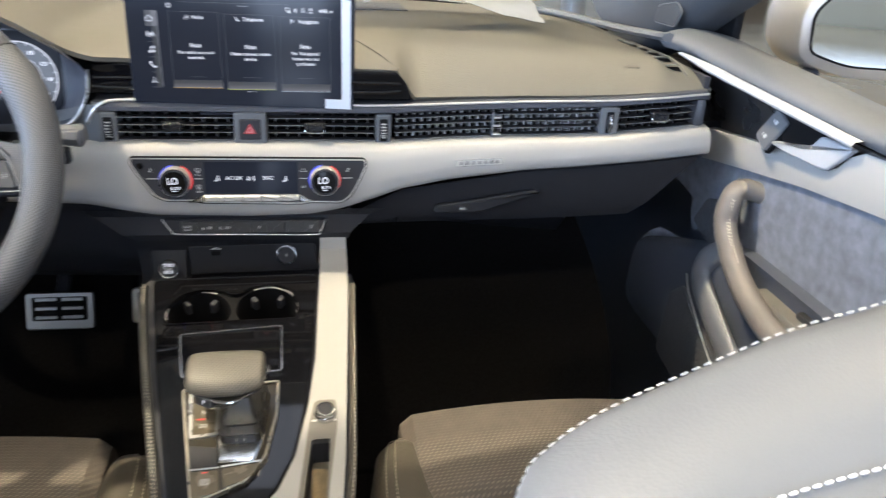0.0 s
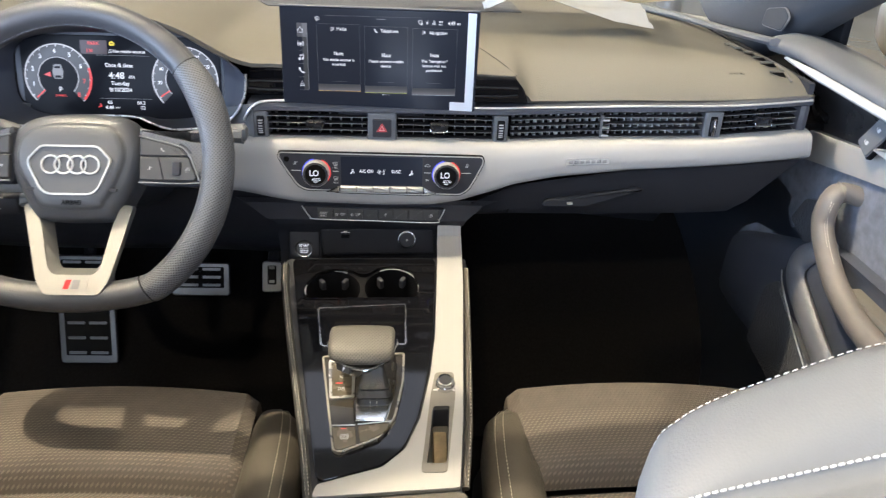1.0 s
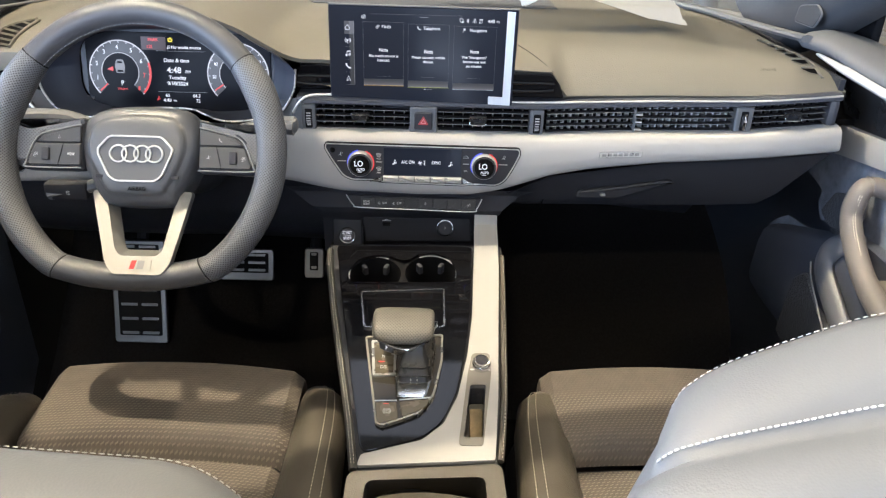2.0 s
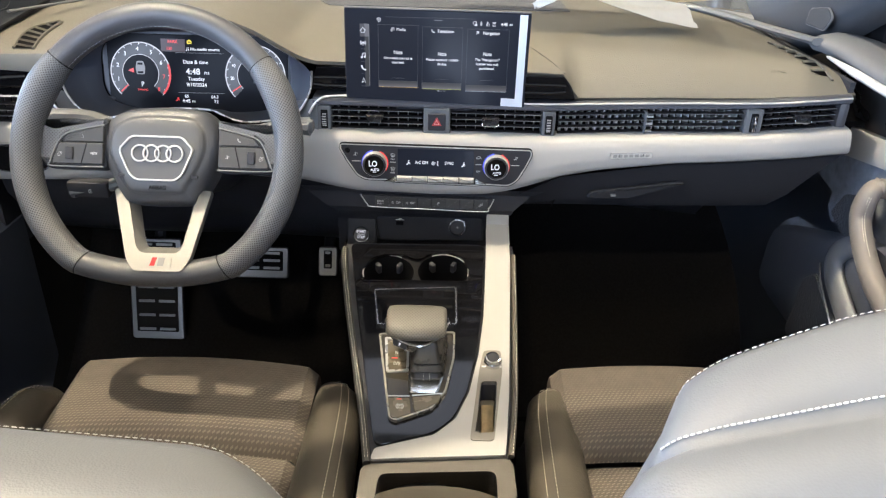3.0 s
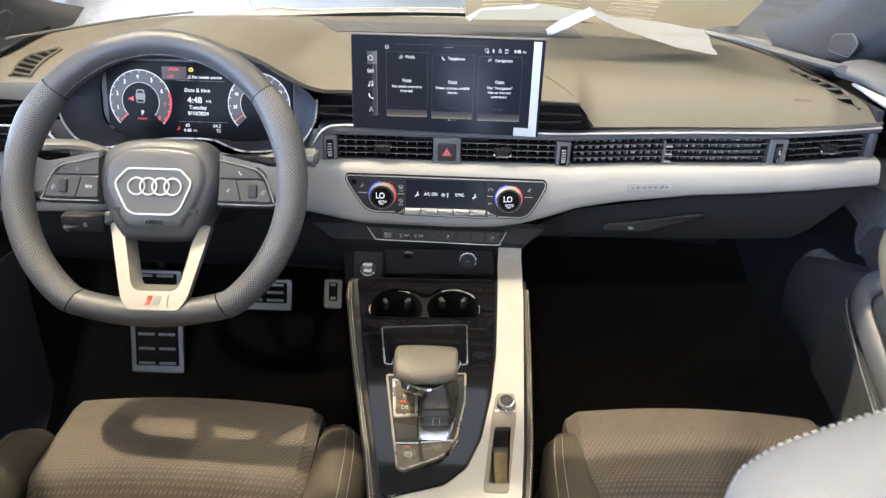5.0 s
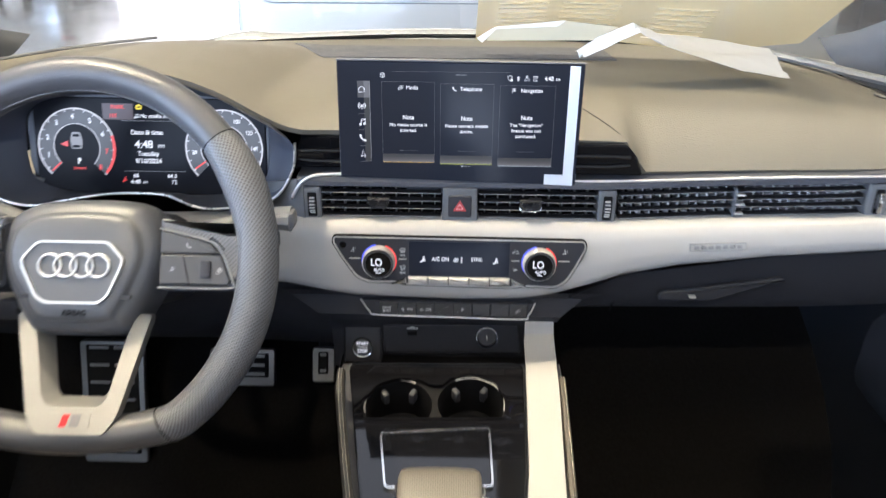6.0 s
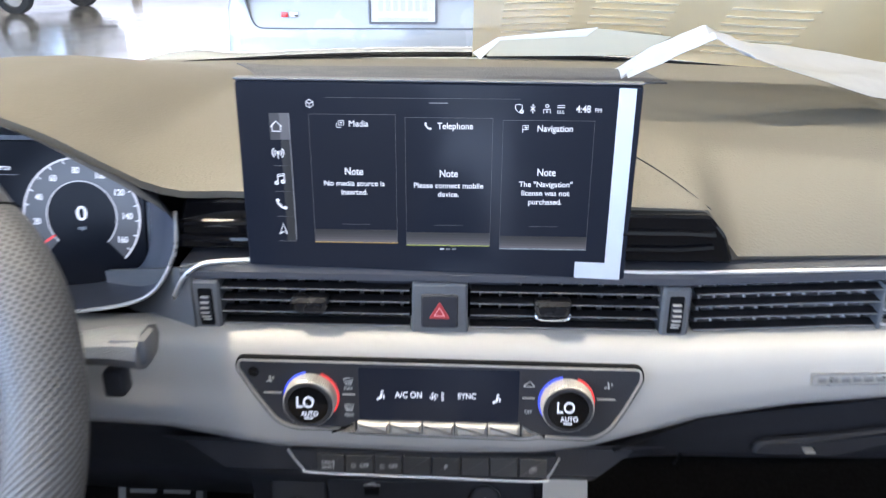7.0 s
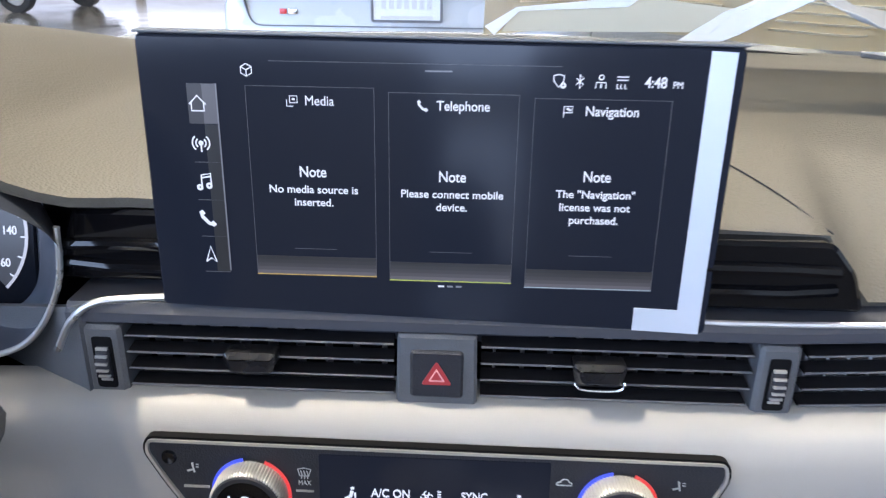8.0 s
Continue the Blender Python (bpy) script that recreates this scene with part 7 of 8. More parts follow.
# ---------------------------------------------------------------- seats
def seat(name, cx, inner, label, edge, back_y, back_top):
    """A sports seat. inner: +1 when the console is to its right. edge: the cushion's inner side bolster."""
    s = thing(name, (cx, 0.45, 0.22), label, "car seat", "front seats")
    mid, hw, lift = cx + 0.005 * inner, 0.177, (0.0 if inner > 0 else 0.010)

    def insert(y0, y1, z0, z1, roll):
        def fn(u, v):
            x = (u - 0.5) * 2 * hw
            y = y0 + (y1 - y0) * v
            z = z0 + (z1 - z0) * v
            crown = 0.012 * (1 - (2 * u - 1) ** 2)
            ends = 0.012 * (max(0, abs(2 * u - 1) - 0.93) / 0.07) ** 2
            if roll and v > 0.72:
                q = (v - 0.72) / 0.28
                z -= 0.10 * q ** 2.6
                y = y0 + (y1 - y0) * (0.72 + 0.28 * (q - 0.25 * q * q)) - 0.012 * (2 * u - 1) ** 2 * q
            if v < 0.14:
                z -= (0.034 if roll else 0.018) * ((0.14 - v) / 0.14) ** 2
            if not roll and v > 0.93:
                z -= 0.026 * ((v - 0.93) / 0.07) ** 2
            return Vector((mid + x, y, z + crown - ends))
        return sheet(fn, 24, 24, 0.03)
    part("cushion_front", insert(0.556, 0.753, 0.547 + lift, 0.560 + lift, True), CLOTHFRONT, s, "woven cloth thigh support")
    part("cushion_rear", insert(0.20, 0.551, 0.530, 0.538, False), CLOTH, s, "woven cloth seat panel")
    for side in (-1, 1):
        xi = mid + side * hw
        path = []
        for y, z, r in ((0.692, 0.515, 0.010), (0.684, 0.526, 0.024), (0.66, 0.532, 0.032), (0.60, 0.534, 0.037), (0.50, 0.537, 0.039), (0.38, 0.546, 0.041), (0.26, 0.560, 0.042), (0.12, 0.575, 0.04)):
            path.append((Vector((xi + side * (r * 0.95 + 0.002) + (0.030 if inner < 0 and side < 0 else 0.0), y - (0.03 if side * inner < 0 else 0.0), z)), r))
        rows = []
        for p, r in path:
            rows.append([p + Vector((r * math.cos(q), 0, r * 1.0 * math.sin(q) - (0.02 if math.sin(q) < -0.5 else 0))) for q in (2 * math.pi * k / 20 for k in range(20))])
        b = part("side_bolster", loft(rows, True, True), LEATHER, s, "smooth dark leather side bolster", 70)
        for lean in (14, 32):
            line = [p + Vector((side * r * math.sin(radians(lean)), 0, r * math.cos(radians(lean)) + 0.0006)) for p, r in path[1:]]
            stitches("stitching", smooth_path(line, 5), b, 0.0040, 0.0024, 0.00042)
    part("seat_base", block(cx - 0.23, cx + 0.23, 0.15, 0.66, 0.30, 0.50, 0.03), DARK, s)
    part("seat_rail", block(cx - 0.20, cx - 0.16, 0.05, 0.68, 0.23, 0.32, 0.005), DARK, s)
    part("seat_rail", block(cx + 0.16, cx + 0.20, 0.05, 0.68, 0.23, 0.32, 0.005), DARK, s)
    # backrest: upright sections from its foot to the shoulders
    x_in, z_top = edge, back_top
    rows, seam1, seam2 = [], [], []
    n = 28
    width = abs(cx - x_in) * 2

    def top(t):
        """Height and inset of the shoulder line across the backrest, t from the inner to the outer side."""
        a = min(t, 1 - t) * 2
        return z_top + SHOULDER * (min(a / 0.62, 1.0) ** 0.8)
    SHOULDER = 0.072 if inner < 0 else 0.022

    def px(t):
        return x_in - inner * width * t
    ends = [0.0, 0.005, 0.012, 0.022, 0.036, 0.055]
    steps = ends + [0.08 + 0.84 * k / (n - 12) for k in range(n - 11)] + [1 - e for e in ends[::-1]]
    for t in steps if inner < 0 else ():
        # the front roll is set in from the rear shell; both are told by the way from the inner edge
        a = min(t, 1 - t)
        side = -1 if t < 0.5 else 1
        reach = 0.262 * min(a / 0.5, 1.0)

        def at(y, z, inset):
            k = inset + reach * (1 - inset / 0.262)
            return Vector((cx + side * (0.262 - k), y, z))
        front_in, seam_in, shell_in = 0.044, 0.023, 0.0
        roll_z = lerp_table([(0.0, 0.966), (0.003, 0.984), (0.006, 0.992), (0.012, 0.998), (0.023, 1.007), (0.048, 1.0185), (0.095, 1.0365), (0.16, 1.052), (0.262, 1.058)], reach)
        seam_z = lerp_table([(0.0, 0.984), (0.003, 0.992), (0.010, 0.998), (0.031, 1.006), (0.055, 1.0125), (0.094, 1.0235), (0.16, 1.038), (0.262, 1.045)], reach)
        shell_z = lerp_table([(0.0, 0.950), (0.005, 0.972), (0.012, 0.986), (0.020, 0.993), (0.055, 1.006), (0.078, 1.012), (0.117, 1.023), (0.18, 1.036), (0.262, 1.041)], reach)
        cave = 0.05 * (1 - math.exp(-(a / 0.175) ** 2))
        row = [at(0.285 - cave, 0.58, 0.07), at(0.235 - cave, 0.72, 0.07), at(0.178 - cave * 0.9, roll_z - 0.10, 0.066), at(0.140 - cave * 0.6, roll_z - 0.045, 0.056), at(0.127 - cave * 0.2, roll_z - 0.012, 0.048), at(0.120, roll_z, front_in)]
        for k in range(1, 6):
            f = k / 6
            row.append(at(0.120 - 0.050 * f, roll_z + (seam_z - roll_z) * f + 0.006 * math.sin(math.pi * f) ** 0.7, front_in + (seam_in - front_in) * f))
        row += [at(0.070, seam_z, seam_in), at(0.066, seam_z - 0.003, seam_in + 0.001), at(0.062, shell_z, shell_in + 0.004), at(0.050, shell_z + 0.003, shell_in), at(0.030, shell_z - 0.003, shell_in), at(0.008, shell_z - 0.025, shell_in), at(-0.002, shell_z - 0.09, shell_in), at(0.06, 0.74, shell_in), at(0.11, 0.58, shell_in)]
        rows.append(row)
        seam1.append(row[5] + Vector((0, -0.001, 0.0018)))
        seam2.append(row[11] + Vector((0, 0.0005, 0.0012)))
    for t in steps if inner > 0 else ():
        a = min(t, 1 - t) * 2
        round_in = max(0.0, 1 - a / 0.16)
        zt = top(t) - 0.035 * round_in ** 2.2
        yf = back_y - 0.0
        cave = 0.05 * (1 - math.exp(-((a - 0.0) / 0.35) ** 2))
        row = []
        thick = 0.058
        ri, inw = round_in, inner if t < 0.5 else -inner
        rs = round_in ** 2.2
        for y, z, dx in ((yf + 0.165 - cave, 0.58, 0), (yf + 0.115 - cave, 0.72, 0), (yf + 0.060 - cave * 0.9, zt - 0.10, 0), (yf + 0.022 - cave * 0.6, zt - 0.045, 0), (yf + 0.006 - cave * 0.3, zt - 0.012, 0), (yf - 0.002 - cave * 0.1, zt - 0.001, 0),
                         (yf - 0.012, zt + 0.004 + 0.006 * rs, 0), (yf - thick * 0.5, zt + 0.009 + 0.020 * rs, 0.004 * ri), (yf - thick * 0.85, zt + 0.011 + 0.026 * rs, 0.008 * ri), (yf - thick, zt + 0.009 + 0.026 * rs, 0.010 * ri),
                         (yf - thick - 0.020, zt + 0.004 + 0.018 * rs, 0.012 * ri), (yf - thick - 0.045, zt - 0.022, 0.022 * ri), (yf - thick - 0.055, zt - 0.09, 0.035 * ri), (yf - thick + 0.005, 0.74, 0), (yf - thick + 0.05, 0.58, 0)):
            row.append(Vector((px(t) + inw * dx, y, z)))
        rows.append(row)
        seam1.append(row[5] + Vector((0, -0.001, 0.0022)))
        seam2.append(row[9] + Vector((0, -0.0015, 0.002)))
    back = part("backrest", loft(rows, True, True), PALE, s, "pale grey leather backrest", 80)
    stitches("stitching", smooth_path(seam1[1:n // 2 + 4], 3), back, 0.0026, 0.0012, 0.00030, WHITETHREAD)
    if inner > 0:
        seam2 = [p + Vector((0, -0.0035, -0.0018)) for p in seam2]
    stitches("stitching", smooth_path(seam2[1:n // 2 + 4], 3), back, 0.0024, 0.0007, 0.0006, WHITETHREAD)
    head = part("headrest", block(cx - 0.12, cx + 0.12, back_y - 0.14, back_y - 0.05, z_top + SHOULDER + 0.06, z_top + SHOULDER + 0.20, 0.03), PALE, s)
    for x in (-0.05, 0.05):
        part("headrest_post", tube([(cx + x, back_y - 0.085, z_top + SHOULDER - 0.02), (cx + x, back_y - 0.09, z_top + SHOULDER + 0.09)], 0.006, 10), CHROME, s)
    return s


WHITETHREAD = material("white_sewing_thread", (0.42, 0.42, 0.41), 0.6, var=0.05, scale=300)
seat("driver_seat", -0.345, 1, "driver's seat with woven cloth panels and pale leather backrest", -0.056, 0.085, 0.969)
seat("passenger_seat", 0.360, -1, "passenger seat with woven cloth panels and pale leather backrest", 0.134, 0.122, 0.984)


# ---------------------------------------------------------------- doors, pillars, mirror
def door_right():
    d = thing("passenger_door", (0.72, 0.5, 0.3), "passenger door with silver inlay, blue-grey suede panel and leather pull", "car door")
    # shoulder that carries on from the dashboard top, with the chrome strip under it
    spine = [(1.075, 0.604, 0.966), (1.03, 0.624, 0.963), (0.97, 0.637, 0.955), (0.93, 0.645, 0.950), (0.83, 0.661, 0.940), (0.68, 0.682, 0.926), (0.40, 0.70, 0.920), (0.0, 0.71, 0.92)]
    rows = []
    for dx, h in ((0.012, -0.004), (0.004, 0.005), (0.006, 0.014), (0.018, 0.020), (0.045, 0.025), (0.080, 0.022), (0.100, 0.010), (0.104, -0.03)):
        rows.append([Vector((p.y + dx, p.x, p.z + h)) for p in smooth_path([Vector(q) for q in spine], 6)])
    part("shoulder", loft(rows), SHOULDERGREY, d, "soft grey door shoulder", 60)
    strip = smooth_path([(x - 0.002, y, z - 0.002) for y, x, z in spine[1:6]], 8)
    rows = []
    for dx, h in ((0.004, -0.0060), (-0.004, -0.0048), (-0.0065, -0.0005), (-0.004, 0.0035), (0.006, 0.0048)):
        rows.append([Vector((p.x + dx * min(1, 0.35 + i / 14), p.y, p.z + h * min(1, 0.35 + i / 14))) for i, p in enumerate(strip)])
    part("chrome_strip", loft(rows), DOORSTRIP, d, "satin chrome strip", 80)
    # dark field with lock keys and door opener, from the strip down to the inlay
    rows = []
    for f in (0.0, 0.15, 0.45, 0.8, 1.0):
        row = []
        for p in smooth_path([Vector(q) for q in spine[1:7]], 6):
            low = Vector((0.694, 0, lerp_table([(0.60, 0.915), (0.685, 0.915), (0.72, 0.878), (0.825, 0.872), (1.0, 0.851), (1.05, 0.845)], p.x)))
            x = p.y + 0.004 + (low.x - p.y) * f + 0.014 * math.sin(math.pi * f)
            row.append(Vector((x, p.x, p.z - 0.004 + (low.z - p.z) * f)))
        rows.append(row)
    part("opener_field", loft(rows), FIELDSKIN, d, "dark smooth field round the door opener", 70)
    km = frame_at((0.6735, 0.838, 0.898), (0.10, -1, 0.0), (0.20, 0.0, 1)) @ Matrix.Rotation(radians(63), 4, "Z")
    part("switch_bed", prism(rounded(rect(-0.0275, -0.0185, 0.0275, 0.0185), 0.004), 0.008, km @ Matrix.Translation((0, 0, -0.003)), 0.002), BLACK, d)
    key = part("lock_switch", prism(rounded(rect(-0.0255, -0.0165, 0.0255, 0.0165), 0.005), 0.008, km, 0.002), GREY, d, "grey lock and unlock switch")
    for s in (-1, 1):
        part("lock_symbol", prism(rounded(rect(s * 0.012 - 0.0028, -0.0028, s * 0.012 + 0.0028, 0.002), 0.001), 0.0005, km @ Matrix.Translation((0, 0, 0.0005))), DIM_PRINT, key)
        part("lock_bow", tube([km @ Vector((s * 0.012 - 0.0018, 0.002, 0.0006)), km @ Vector((s * 0.012 - 0.0014, 0.0048, 0.0006)), km @ Vector((s * 0.012 + 0.0014, 0.0048, 0.0006))], 0.0006, 6), DIM_PRINT, key)
    # recess and paddle of the opener
    om = frame_at((0.684, 0.76, 0.89), (0.06, -1, 0.0), (0.12, 0.0, 1))
    hollow = rounded([(-0.066, 0.034), (-0.015, 0.038), (0.012, 0.026), (-0.003, 0.004), (-0.057, -0.004)][::-1], 0.006)
    part("opener_recess", prism(hollow, 0.004, om @ Matrix.Translation((0, 0, 0.001))), BLACK, d)
    lever = rounded([(-0.077, -0.009), (-0.057, -0.002), (-0.003, 0.004), (0.013, 0.025), (0.072, 0.026), (0.039, -0.010), (0.021, -0.012), (-0.046, -0.012)][::-1], 0.005)
    part("opener", prism(lever, 0.006, om @ Matrix.Translation((0, 0, 0.006)), 0.002), OPENER, d, "satin door opener")
    # inlay that continues the dashboard's
    line = [(1.02, 0.686), (0.955, 0.688), (0.90, 0.690), (0.85, 0.691), (0.75, 0.692), (0.6, 0.695), (0.1, 0.72)]
    rows = []
    for f, dx in ((0.0, 0.012), (0.03, 0.0), (0.5, -0.004), (0.97, 0.0), (1.0, 0.012)):
        row = []
        for p in smooth_path([Vector((x, y, 0)) for y, x in line], 6):
            zt = lerp_table([(0.1, 0.925), (0.641, 0.919), (0.690, 0.917), (0.723, 0.879), (0.825, 0.874), (1.0, 0.853), (1.02, 0.850)], p.y)
            zb = lerp_table([(0.1, 0.88), (0.615, 0.857), (0.765, 0.841), (1.002, 0.802), (1.02, 0.798)], p.y)
            row.append(Vector((p.x + dx, p.y, zt + (zb - zt) * f)))
        rows.append(row)
    part("inlay", loft(rows), SILVER, d, "satin silver door inlay", 50)
    # suede panel
    rows = []
    for f, dx in ((0.0, 0.006), (0.2, 0.006), (0.45, 0.012), (0.75, 0.008), (1.0, -0.004)):
        row = []
        for p in smooth_path([Vector((x, y, 0)) for y, x in [(1.20, 0.68), (1.10, 0.685), *line]], 5):
            zt = lerp_table([(0.1, 0.88), (0.615, 0.860), (0.765, 0.845), (1.002, 0.806), (1.02, 0.82), (1.10, 0.83)], p.y)
            row.append(Vector((p.x + dx, p.y, zt + (0.60 - zt) * f)))
        rows.append(row)
    part("suede_panel", loft(rows), SUEDE, d, "blue-grey suede panel")
    # moulded lower casing, a padded rib and the pocket behind it
    rows = []
    for f, dx in ((0.0, 0.05), (0.0, 0.006), (0.06, -0.006), (0.2, -0.012), (0.55, -0.015), (0.85, 0.0), (1.0, 0.04)):
        row = []
        for i in range(41):
            y = 1.16 - 1.06 * i / 40
            zt = lerp_table([(0.1, 0.72), (0.70, 0.716), (0.853, 0.714), (0.908, 0.699), (1.002, 0.665), (1.124, 0.619), (1.2, 0.58)], y)
            cave = 0.022 * max(0.0, min(1.0, (0.90 - y) / 0.05)) if 0.05 < f < 0.9 else 0
            row.append(Vector((0.674 + dx + cave, y, zt + (0.41 - zt) * f)))
        rows.append(row)
    part("lower_casing", loft(rows), DOORLOW, d, "dark blue-grey lower door casing", 60)
    rib = smooth_path([(0.690, 0.865, 0.706), (0.672, 0.895, 0.690), (0.664, 0.912, 0.662), (0.662, 0.900, 0.632), (0.662, 0.850, 0.602), (0.662, 0.790, 0.572), (0.662, 0.68, 0.525), (0.664, 0.50, 0.46)], 6)
    part("padded_rib", tube(rib, lambda t: 0.014 + 0.010 * min(1, 3 * t), 14, flat=0.5, up=(1, 0, 0)), RIBSKIN, d, "blue-grey padded rib of the door pocket")
    rim = [(0.656, 0.942, 0.634), (0.654, 0.925, 0.614), (0.652, 0.880, 0.586), (0.651, 0.842, 0.562), (0.651, 0.74, 0.505)]
    part("grille_edge", tube(smooth_path(rim, 6), 0.0014, 6), STRIP, d)
    pm = frame_at((0.656, 0.985, 0.47), (0.02, -1, 0), (0.0, 0.0, 1))
    o = rounded([(-0.015, -0.01), (0.105, -0.035), (0.285, -0.045), (0.285, 0.015), (0.143, 0.08), (0.085, 0.11), (0.035, 0.14), (0.0, 0.11)], 0.01)
    part("speaker_grille", prism(o, 0.012, pm, 0.003), PERFPLATE, d, "dark perforated speaker grille")
    # tweeter field behind the pull
    tm = frame_at((0.681, 0.94, 0.722), (0.02, -1, 0), (0.03, 0, 1))
    o = rounded([(-0.060, -0.019), (-0.033, 0.027), (0.03, 0.046), (0.055, 0.03), (0.054, -0.040), (0.021, -0.046)][::-1], 0.008)
    part("tweeter_field", prism(o, 0.006, tm, 0.001), PERFPLATE, d)
    # pull handle: a leather bow
    bowp = smooth_path([(0.745, 0.845, 0.772), (0.715, 0.860, 0.790), (0.685, 0.872, 0.800), (0.667, 0.874, 0.797), (0.658, 0.870, 0.780), (0.657, 0.868, 0.750), (0.658, 0.840, 0.717), (0.660, 0.797, 0.685), (0.660, 0.742, 0.667), (0.660, 0.685, 0.660), (0.668, 0.60, 0.655)], 7)
    h = part("pull_handle", tube(bowp, lambda t: 0.016 + 0.005 * t, 14, flat=0.85, up=(1, 0, 0.2)), LEATHERTAUPE, d, "leather-covered door pull")
    side = Vector((-0.47, -0.78, 0.40)).normalized()
    for off in (-0.0055, -0.0025):
        line = []
        for k, p in enumerate(bowp[26:-4]):
            r = 0.016 + 0.005 * (k + 26) / (len(bowp) - 1)
            along = (bowp[k + 27] - bowp[k + 25]).normalized()
            w = along.cross(side).normalized()
            line.append(p + side * r * 0.98 + w * off)
        stitches("stitching", line, h, 0.0032, 0.0016, 0.0005)
    part("switch_pad", block(0.668, 0.72, 0.60, 0.79, 0.672, 0.688, 0.006), GREYWARM, d, "warm grey armrest with window switch")
    part("window_switch", block(0.680, 0.700, 0.665, 0.705, 0.688, 0.698, 0.004), BUTTON, d)


FIELDSKIN = material("smooth_dark_door_skin", (0.030, 0.029, 0.030), 0.3, var=0.08, scale=20)
OPENER = material("satin_opener_metal", (0.42, 0.43, 0.46), 0.4, metal=0.3, var=0.04, scale=60)
RIBSKIN = material("blue_grey_door_leather", (0.13, 0.135, 0.155), 0.45, var=0.06, scale=20, bump=0.2, bump_scale=900, cells=True)
SHOULDERGREY = material("soft_grey_door_skin", (0.105, 0.108, 0.115), 0.55, var=0.06, scale=10, bump=0.3, bump_scale=800, cells=True)
LEATHERTAUPE = material("warm_grey_leather", (0.16, 0.145, 0.135), 0.5, var=0.08, scale=25, bump=0.25, bump_scale=900, cells=True)
door_right()


def door_left():
    d = thing("driver_door", (-0.74, 0.4, 0.3), "driver's door with dark casing and silver inlay", "car door")
    rows = []
    for dx, z in ((0.0, 0.955), (0.015, 0.94), (0.02, 0.90), (0.02, 0.80), (0.0, 0.70), (0.04, 0.65), (0.04, 0.35), (0.0, 0.24)):
        rows.append([Vector((-0.77 - 0.02 * min(1, max(0, (0.95 - y) / 0.4)) + dx, y, z)) for y in (1.0 - 1.0 * i / 16 for i in range(17))])
    part("casing", loft(rows), KICK, d)
    rows = []
    for dx, z in ((0.02, 0.955), (-0.02, 0.975), (-0.10, 0.975), (-0.14, 0.94)):
        rows.append([Vector((-0.77 - 0.02 * min(1, max(0, (0.95 - y) / 0.4)) + dx, y, z)) for y in (1.08 - 1.1 * i / 16 for i in range(17))])
    part("shoulder", loft(rows), GREY, d)
    part("inlay", tube([(-0.755, 0.93, 0.81), (-0.77, 0.75, 0.82), (-0.775, 0.45, 0.85)], 0.03, 12, flat=0.4, up=(1, 0, 0)), SILVER, d)


door_left()


